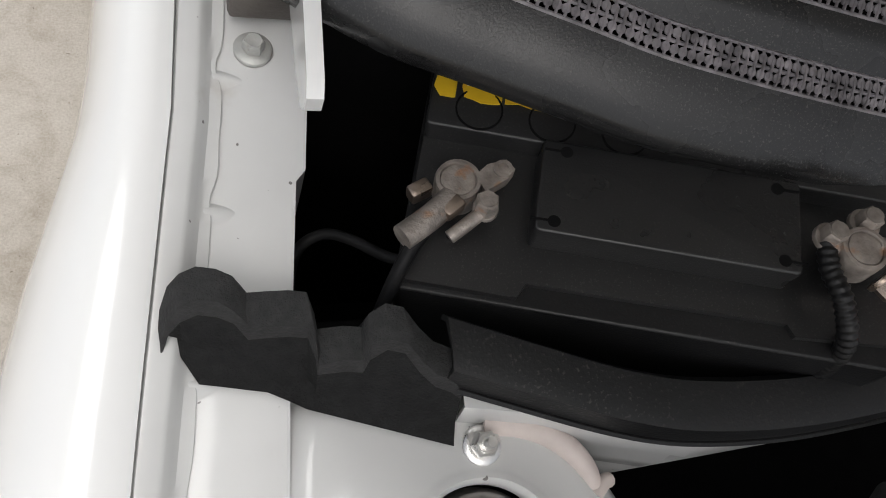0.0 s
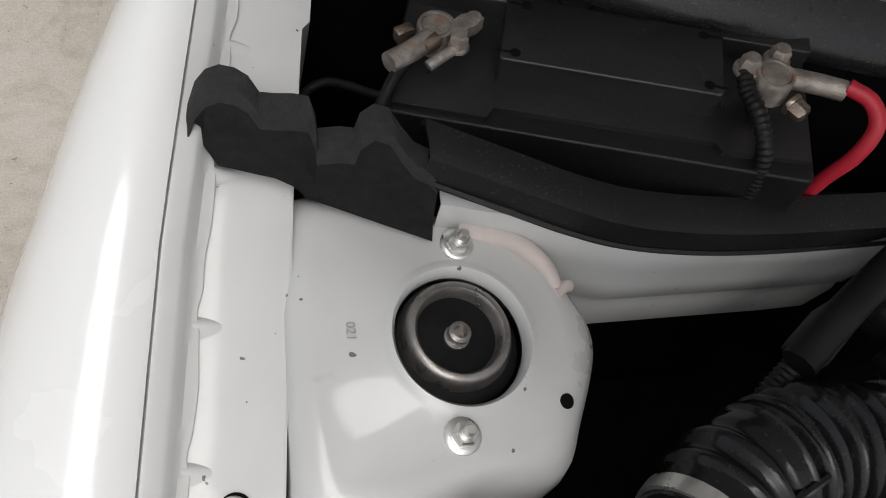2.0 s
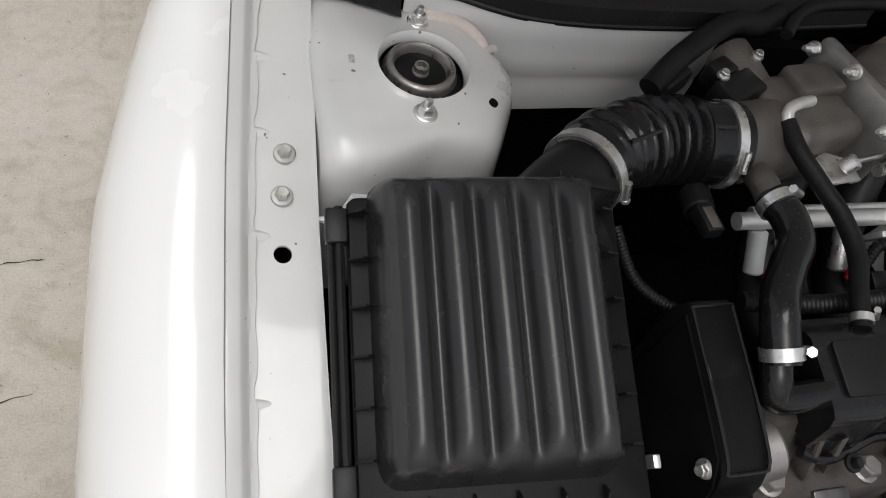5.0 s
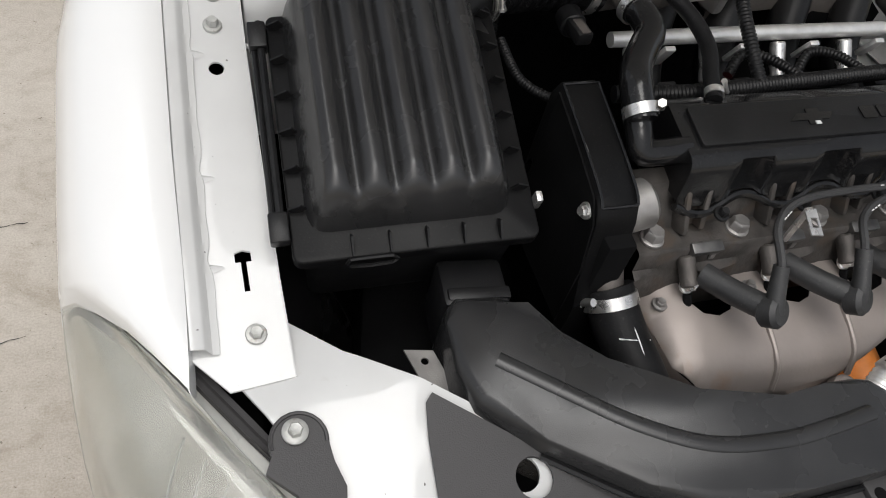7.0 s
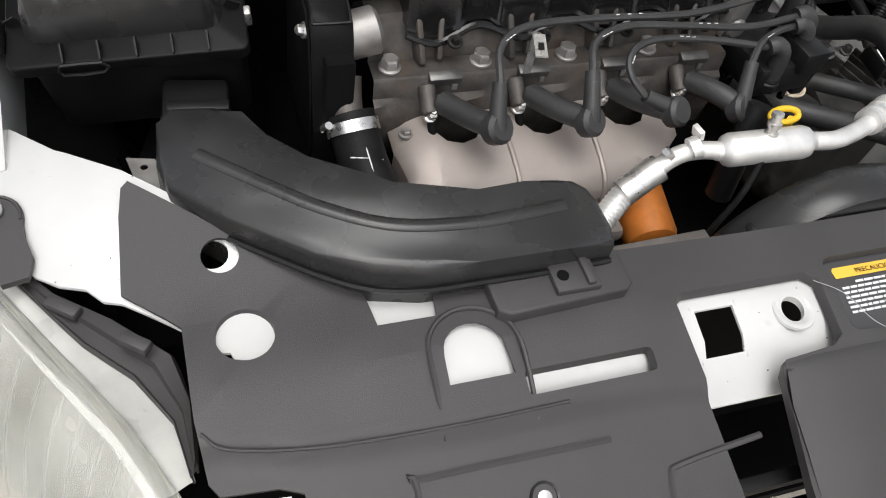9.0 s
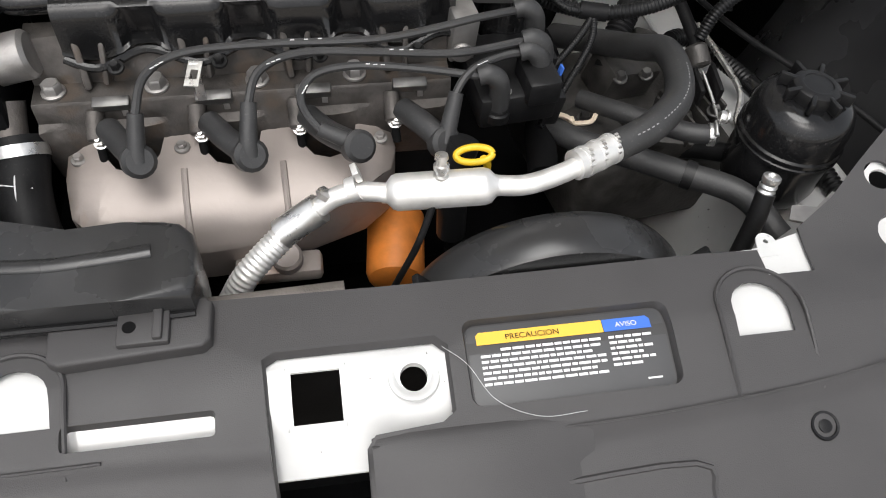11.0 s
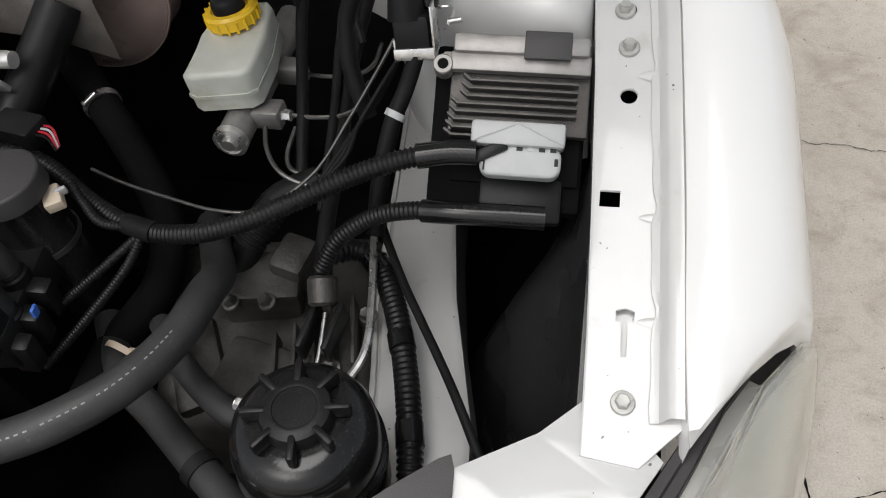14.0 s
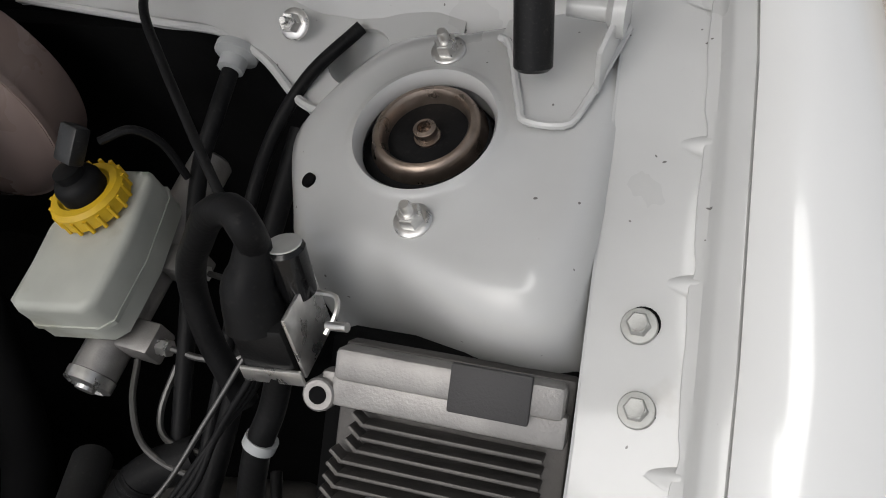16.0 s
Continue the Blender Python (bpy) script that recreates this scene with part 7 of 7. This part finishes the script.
part("plug_face", box(B(), (0.216, -0.266, 0.745), (0.010, 0.004, 0.008), rot(10, 0, 35), 0.001), GREYC, cn)
cable("white_wire", [(0.19, -0.20, 0.70), (0.23, -0.215, 0.70), (0.286, -0.232, 0.702), (0.34, -0.245, 0.704), (0.38, -0.24, 0.705), (0.42, -0.205, 0.715), (0.445, -0.155, 0.735), (0.465, -0.115, 0.755), (0.478, -0.09, 0.77)], 0.0017, DULL, "thin dull grey wire in the bay")
for k in range(3):
    o = 0.004 * k
    cable("solenoid_wire", [(0.486, -0.10 - o, 0.765), (0.472, -0.135, 0.745 + o), (0.455, -0.165, 0.735), (0.44 + o, -0.195, 0.725), (0.42, -0.23, 0.71)], 0.0022, RUBBER, "thin black solenoid wire")
pb = thing("relay_plug", (0.13, -0.2, 0.70), "black relay plug with red and white wires", "connector")
part("plug", box(B(), (0.125, -0.185, 0.735), (0.05, 0.03, 0.022), rot(0, 0, -12), 0.003), BLACK, pb)
for k in range(4):
    part("wire", tube(B(), [(0.148, -0.182 - 0.004 * k, 0.738), (0.162, -0.186 - 0.004 * k, 0.738), (0.172, -0.20 - 0.002 * k, 0.730)], 0.0013, 6), (REDW, GREYC, REDW, RUBBER)[k], pb)

# ---- engine control unit ----
E0 = Vector((0.540, -0.120, 0.800))
eu = Vector((0.110, 0.006, -0.010)).normalized()
ev = Vector((0.004, -0.073, -0.048))
ev = (ev - eu * ev.dot(eu)).normalized()
ew = ev.cross(eu) if ev.cross(eu).z > 0 else eu.cross(ev)
EM = Matrix.Translation(E0) @ Matrix((eu, ev, ew)).transposed().to_4x4()
ecu = thing("engine_control_unit", (0.59, -0.17, 0.68), "finned cast aluminium engine control unit", "control unit")
E3 = EM.to_3x3()


def ebox(name, u0, u1, v0, v1, w0, w1, mat, parent, bev=0.002, label=""):
    return part(name, box(B(), EM @ Vector(((u0 + u1) / 2, (v0 + v1) / 2, (w0 + w1) / 2)), (u1 - u0, v1 - v0, w1 - w0), E3, bev), mat, parent, label)


ebox("base_plate", 0.0, 0.116, 0.0, 0.078, -0.026, -0.013, ECUMET, ecu)
ebox("base_tray", 0.004, 0.112, 0.078, 0.118, -0.036, -0.024, DARK, ecu)
ebox("head_block", 0.002, 0.113, 0.0, 0.016, -0.010, 0.006, ALU, ecu, 0.003)
ebox("head_step", 0.000, 0.115, 0.014, 0.030, -0.010, 0.001, ALU, ecu, 0.002)
for k in range(8):
    v = 0.036 + 0.0066 * k
    ebox("fin", 0.010 + 0.008 * (k < 3) - 0.001 * k, 0.106 - 0.010 * (k > 4), v, v + 0.0022, -0.013, 0.0, ECUMET, ecu, 0.0008)
    part("fin", box(B(), EM @ Vector((0.009 + 0.006 * (k < 3) - 0.001 * k, v - 0.001, -0.005)), (0.009, 0.0024, 0.010), E3 @ rot(0, 0, 38), 0.0008), ECUMET, ecu)
ear = part("mounting_ear", cyl(B(), EM @ Vector((-0.006, 0.026, -0.016)), EM @ Vector((-0.006, 0.026, 0.002)), 0.0085, bev=0.001), ALU, ecu)
part("ear_hole", cyl(B(), EM @ Vector((-0.006, 0.026, 0.0018)), EM @ Vector((-0.006, 0.026, 0.0026)), 0.0045), DARK, ear)
part("ear_web", box(B(), EM @ Vector((0.0, 0.020, -0.008)), (0.014, 0.012, 0.012), E3, 0.002), ALU, ecu)
ebox("black_clip", 0.060, 0.098, -0.003, 0.020, 0.004, 0.0085, COVER, ecu, 0.001, "flat dark plastic clip")
con = ebox("plug_housing", 0.022, 0.098, 0.072, 0.092, -0.012, 0.010, GREYC, ecu, 0.003, "light grey plug housing")
part("plug_front", prism(rounded(0.030, 0.090, 0.096, 0.116, 0.009), -0.014, 0.004, bevel=0.003, m=EM), GREYC, ecu, "light grey rounded plug cover")
part("plug_ridge", tube(B(), [EM @ Vector((0.024, 0.090, 0.0102)), EM @ Vector((0.060, 0.074, 0.0104)), EM @ Vector((0.096, 0.090, 0.0102))], 0.0008, 5, n=1), GREYC, con)
part("lock_lever", box(B(), EM @ Vector((0.036, 0.098, 0.006)), (0.034, 0.010, 0.005), E3 @ rot(0, 0, -28), 0.002), BLACK, con)
for k in range(4):
    part("slot", box(B(), EM @ Vector((0.062 + 0.009 * k, 0.0935, 0.0045)), (0.005, 0.003, 0.001), E3), (BLACK, GREYC, BLACK, BLACK)[k], con)
part("slot", box(B(), EM @ Vector((0.092, 0.103, 0.0042)), (0.003, 0.006, 0.001), E3), BLACK, con)
part("slot", box(B(), EM @ Vector((0.034, 0.108, 0.0042)), (0.0015, 0.008, 0.001), E3), BLACK, con)
ebox("lower_plug", 0.030, 0.100, 0.112, 0.150, -0.045, -0.022, BLACK, ecu, 0.004, "black lower plug")
part("unit_bracket", box(B(), EM @ Vector((0.05, 0.07, -0.045)), (0.13, 0.14, 0.03), E3, 0.004), DARK, ecu)

# ---- purge solenoid on its bracket ----
pv = thing("purge_solenoid", (0.50, -0.09, 0.70), "black purge solenoid in a bright metal bracket", "solenoid valve")
PV = Matrix.Translation((0.508, -0.118, 0.806)) @ rot(-18, 0, 6).to_4x4()
P3 = PV.to_3x3()
pq = lambda x, y, z: PV @ Vector((x, y, z))
part("bracket", box(B(), pq(0.0165, 0.002, 0.0), (0.0022, 0.036, 0.040), P3, 0.0008), STEEL, pv, "bright folded metal bracket")
part("bracket", box(B(), pq(0.0, -0.018, -0.018), (0.034, 0.0022, 0.010), P3, 0.0008), STEEL, pv)
part("bracket", box(B(), pq(-0.0165, 0.004, -0.014), (0.0022, 0.034, 0.014), P3, 0.0008), STEEL, pv)
part("bracket_arm", tube(B(), [pq(0.018, 0.014, 0.010), pq(0.030, 0.012, 0.010), pq(0.032, 0.004, 0.006), pq(0.028, -0.004, 0.0)], 0.0014, 6, n=3), STEEL, pv)
part("bracket_stud", cyl(B(), pq(0.028, 0.0, 0.002), pq(0.040, -0.002, 0.004), 0.0024), STEEL, pv)
part("body", box(B(), pq(-0.001, -0.001, -0.004), (0.030, 0.033, 0.034), P3, 0.004), BLACK, pv)
part("boot", tube(B(), [pq(-0.005, -0.006, 0.008), pq(-0.005, -0.003, 0.026), pq(-0.002, 0.002, 0.036), pq(0.001, 0.006, 0.048)], 0.0160, 20, taper=0.0085), RUBBER, pv, "soft black rubber boot")
part("cap", cyl(B(), pq(0.011, 0.010, 0.012), pq(0.012, 0.012, 0.042), 0.0100, bev=0.002, seg=20), GLOSSY, pv)
part("cap_top", cyl(B(), pq(0.012, 0.012, 0.0422), pq(0.012, 0.0121, 0.0430), 0.0088, seg=20), PIPE, pv)
part("plug_lead", tube(B(), [pq(0.002, -0.012, -0.018), (0.500, -0.150, 0.765), (0.488, -0.170, 0.742), (0.476, -0.200, 0.70), (0.470, -0.225, 0.66)], 0.0070, 12, taper=0.0085), RUBBER, pv)
part("lead_clip", ring(B(), (0.491, -0.164, 0.748), (-0.4, -0.75, -0.6), 0.0082, 0.006, 0.0012), GREYC, pv)
cable("solenoid_hose", [tuple(pq(0.001, 0.006, 0.045)), (0.510, -0.098, 0.864), (0.501, -0.092, 0.867), (0.482, -0.090, 0.856), (0.464, -0.092, 0.834), (0.448, -0.096, 0.812), (0.441, -0.104, 0.790), (0.443, -0.120, 0.758), (0.455, -0.138, 0.72)], 0.0080, RUBBER, "black looped vacuum hose on the solenoid")

# ---- brake master cylinder and booster ----
mc = thing("brake_master_cylinder", (0.31, -0.07, 0.65), "metal brake master cylinder with milky fluid reservoir", "master cylinder")
part("cylinder", cyl(B(), (0.318, 0.05, 0.690), (0.308, -0.138, 0.684), 0.0165, bev=0.003, seg=24), ALU, mc)
part("end_cap", lathe(B(), (0.3075, -0.136, 0.684), (-0.05, -1, 0), [(0.0175, 0), (0.0175, 0.008), (0.013, 0.010), (0.0125, 0.007), (0.008, 0.0065), (0.007, 0.012), (0.002, 0.012)], 28), STEEL, mc)
part("port_block", box(B(), (0.338, -0.105, 0.688), (0.030, 0.024, 0.022), rot(0, 0, -3), 0.003), ALU, mc)
part("port_block", box(B(), (0.345, -0.045, 0.692), (0.030, 0.022, 0.022), rot(0, 0, -3), 0.003), ALU, mc)
for y in (-0.107, -0.047):
    n = part("pipe_nut", lathe(B(), (0.352, y, 0.689), (1, -0.05, 0), [(0.006, 0), (0.006, 0.010), (0.004, 0.011)], 6), STEEL, mc)
    part("brake_pipe", tube(B(), [(0.362, y, 0.689), (0.39, y - 0.002, 0.689), (0.415, y + 0.004, 0.688), (0.428, y + 0.02, 0.688), (0.43, y + 0.05, 0.69)], 0.0024, 8), DULL, mc)
part("brake_pipe", tube(B(), [(0.335, -0.118, 0.682), (0.345, -0.145, 0.68), (0.362, -0.168, 0.676), (0.385, -0.178, 0.67), (0.42, -0.18, 0.665)], 0.0024, 8), DULL, mc)
part("brake_pipe", tube(B(), [(0.366, -0.115, 0.68), (0.364, -0.145, 0.672), (0.375, -0.162, 0.668), (0.405, -0.165, 0.665)], 0.0024, 8), DULL, mc)
RX, RY = -0.009, 0.010
ro = [(0.279, -0.126), (0.288, -0.131), (0.338, -0.124), (0.346, -0.116), (0.346, -0.07), (0.337, -0.020), (0.330, -0.012), (0.290, -0.016), (0.281, -0.024), (0.279, -0.07)]
ro = [(x + RX, y + RY) for x, y in ro]
res = part("reservoir", prism(ro, 0.704, 0.748, bevel=0.006), RESERV, mc, "milky white brake fluid reservoir", smooth=50)
ro2 = [(0.3125 + (x - 0.3125) * 1.035, -0.071 + (y + 0.071) * 1.03) for x, y in ro]
part("seam", prism(ro2, 0.719, 0.723), RESERV, res)
cpd = (-0.08, 0.10, 1)
yc = part("yellow_collar", lathe(B(), (0.308, -0.042, 0.738), cpd, [(0.020, 0), (0.0205, 0.004), (0.0268, 0.005), (0.0272, 0.016), (0.0245, 0.019), (0.0195, 0.0195), (0.0175, 0.017)], 36), YELLOW, mc, "yellow ribbed cap collar")
for k in range(18):
    a = 2 * math.pi * k / 18
    part("rib", cyl(B(), (0.308 + 0.0268 * math.cos(a), -0.0415 + 0.0268 * math.sin(a), 0.744), (0.3072 + 0.0268 * math.cos(a), -0.0405 + 0.0268 * math.sin(a), 0.755), 0.0016, seg=6), YELLOW, yc)
bcap = part("black_cap", lathe(B(), (0.3065, -0.0405, 0.752), cpd, [(0.0165, 0), (0.0165, 0.012), (0.0145, 0.016), (0.010, 0.018), (0.010, 0.024), (0.006, 0.025)], 30), RUBBER, mc)
lplug = part("level_plug", box(B(), (0.309, -0.024, 0.786), (0.018, 0.026, 0.012), rot(35, 0, -15), 0.002), DUSTY, mc)
part("plug_wire", tube(B(), [(0.316, -0.012, 0.79), (0.335, 0.0, 0.79), (0.345, 0.005, 0.77), (0.35, 0.0, 0.74)], 0.003, 8), RUBBER, mc)
for ob in (yc, bcap, lplug):
    ob.location += Vector((-0.011, 0.006, 0.006))
bo = thing("brake_booster", (0.17, 0.05, 0.6), "brown painted round brake booster drum", "brake booster")
part("drum", lathe(B(), (0.080, 0.085, 0.735), (0.02, -1, 0.12), [(0.098, 0), (0.1, 0.004), (0.1, 0.045), (0.103, 0.047), (0.103, 0.053), (0.098, 0.056), (0.090, 0.066), (0.065, 0.074), (0.03, 0.078), (0.028, 0.09)], 56), BOOSTER, bo, smooth=50)

part("rim_band", ring(B(), (0.081, 0.035, 0.741), (0.02, -1, 0.12), 0.1035, 0.005, 0.002, 56), BOOSTER, bo)

# ---- firewall fittings by the driver's strut ----
gr = thing("cable_grommet", (0.36, 0.09, 0.74), "pale rubber grommet with a black cable", "grommet")
part("grommet", lathe(B(), (0.358, 0.098, 0.765), (0, -1, -0.15), [(0.016, 0), (0.016, 0.006), (0.010, 0.009), (0.0095, 0.018), (0.007, 0.019)], 24), GREYC, gr)
part("sleeve", tube(B(), [(0.358, 0.082, 0.762), (0.357, 0.045, 0.752), (0.352, 0.01, 0.735), (0.362, -0.05, 0.71), (0.372, -0.10, 0.69), (0.38, -0.16, 0.66)], 0.0062, 12), RUBBER, gr)
cable("hood_release_cable", [(0.28, 0.13, 0.80), (0.31, 0.085, 0.81), (0.345, 0.045, 0.805), (0.39, -0.005, 0.79), (0.425, -0.045, 0.77), (0.44, -0.07, 0.75)], 0.0034, RUBBER, "thin black bonnet cable")
cable("wiper_hose", [(0.455, 0.115, 0.775), (0.425, 0.075, 0.765), (0.405, 0.03, 0.745), (0.40, -0.03, 0.72), (0.405, -0.10, 0.69), (0.41, -0.2, 0.655)], 0.0048, RUBBER, "black hose down beside the strut tower")
nt_ = thing("firewall_nut", (0.41, 0.10, 0.77), "hex nut on a firewall stud", "nut")
part("nut", hexbolt(B(), (0.408, 0.108, 0.782), (0, -0.6, 0.8), af=0.012, h=0.008, washer=0.011, stud=0.006), STEEL, nt_)
gs = thing("bonnet_gas_strut", (0.60, 0.05, 0.80), "black bonnet gas strut on a white bracket", "gas strut")
bo_ = [(0.578, 0.062), (0.586, 0.055), (0.600, 0.018), (0.606, 0.008), (0.625, 0.008), (0.632, 0.018), (0.641, 0.052), (0.646, 0.072), (0.636, 0.085), (0.58, 0.075)]
part("bracket", plate(bo_, [], lambda x, y: 0.822 + 0.10 * (y - 0.01) - 0.1 * abs(x - 0.61), 0.003), INNER, gs, "white painted strut bracket")
part("bracket_lip", tube(B(), [(x, y, 0.8235 + 0.10 * (y - 0.01) - 0.1 * abs(x - 0.61)) for x, y in bo_[:8]], 0.0022, 8, n=3), INNER, gs)
part("bracket_flange", box(B(), (0.642, 0.055, 0.835), (0.003, 0.05, 0.03), rot(0, 8, -8), 0.001), INNER, gs)
part("pivot", lathe(B(), (0.648, 0.062, 0.846), (-1, 0, 0.1), [(0.013, 0), (0.013, 0.006), (0.006, 0.010), (0.005, 0.03)], 22), INNER, gs)
part("end_fitting", cyl(B(), (0.607, 0.028, 0.838), (0.607, 0.052, 0.874), 0.0100, bev=0.002, seg=20), BLACK, gs)
part("rod", cyl(B(), (0.607, 0.048, 0.868), (0.600, 0.25, 1.25), 0.0088, bev=0.001, seg=20), GLOSSY, gs)

# stamped code on the passenger strut tower
st = thing("stamped_code", (-0.597, 0.0, 0.8185), "small grey stamped number on white paint", "stamp")
lettering("lettering", "021", (-0.6115, 0.0095, 0.8192), 0.0072, BOLT, st, rot(0, 0, -90), 'LEFT')

# white cowl shelf behind the driver's strut, with its dark opening
shelf_o = [(0.13, 0.128), (0.22, 0.121), (0.284, 0.113), (0.345, 0.106), (0.385, 0.088), (0.425, 0.058), (0.452, 0.052), (0.53, 0.075), (0.53, 0.20), (0.13, 0.20)]
bm = plate(shelf_o, [arc(0.457, 0.096, 0.024, n=24, ry=0.021)], lambda x, y: 0.772 + 0.25 * (y - 0.11) + 0.004 * math.sin(x * 40), 0.003, cuts_x=[0.15 + 0.03 * i for i in range(13)], cuts_y=(0.08, 0.11, 0.14, 0.17))
part("cowl_shelf", bm, INNER, fw, "white pressed cowl shelf")
part("shelf_fold", tube(B(), [(0.13, 0.129, 0.776), (0.284, 0.114, 0.772), (0.345, 0.107, 0.771), (0.385, 0.089, 0.766), (0.425, 0.059, 0.759), (0.452, 0.053, 0.758)], 0.0035, 8), INNER, fw)
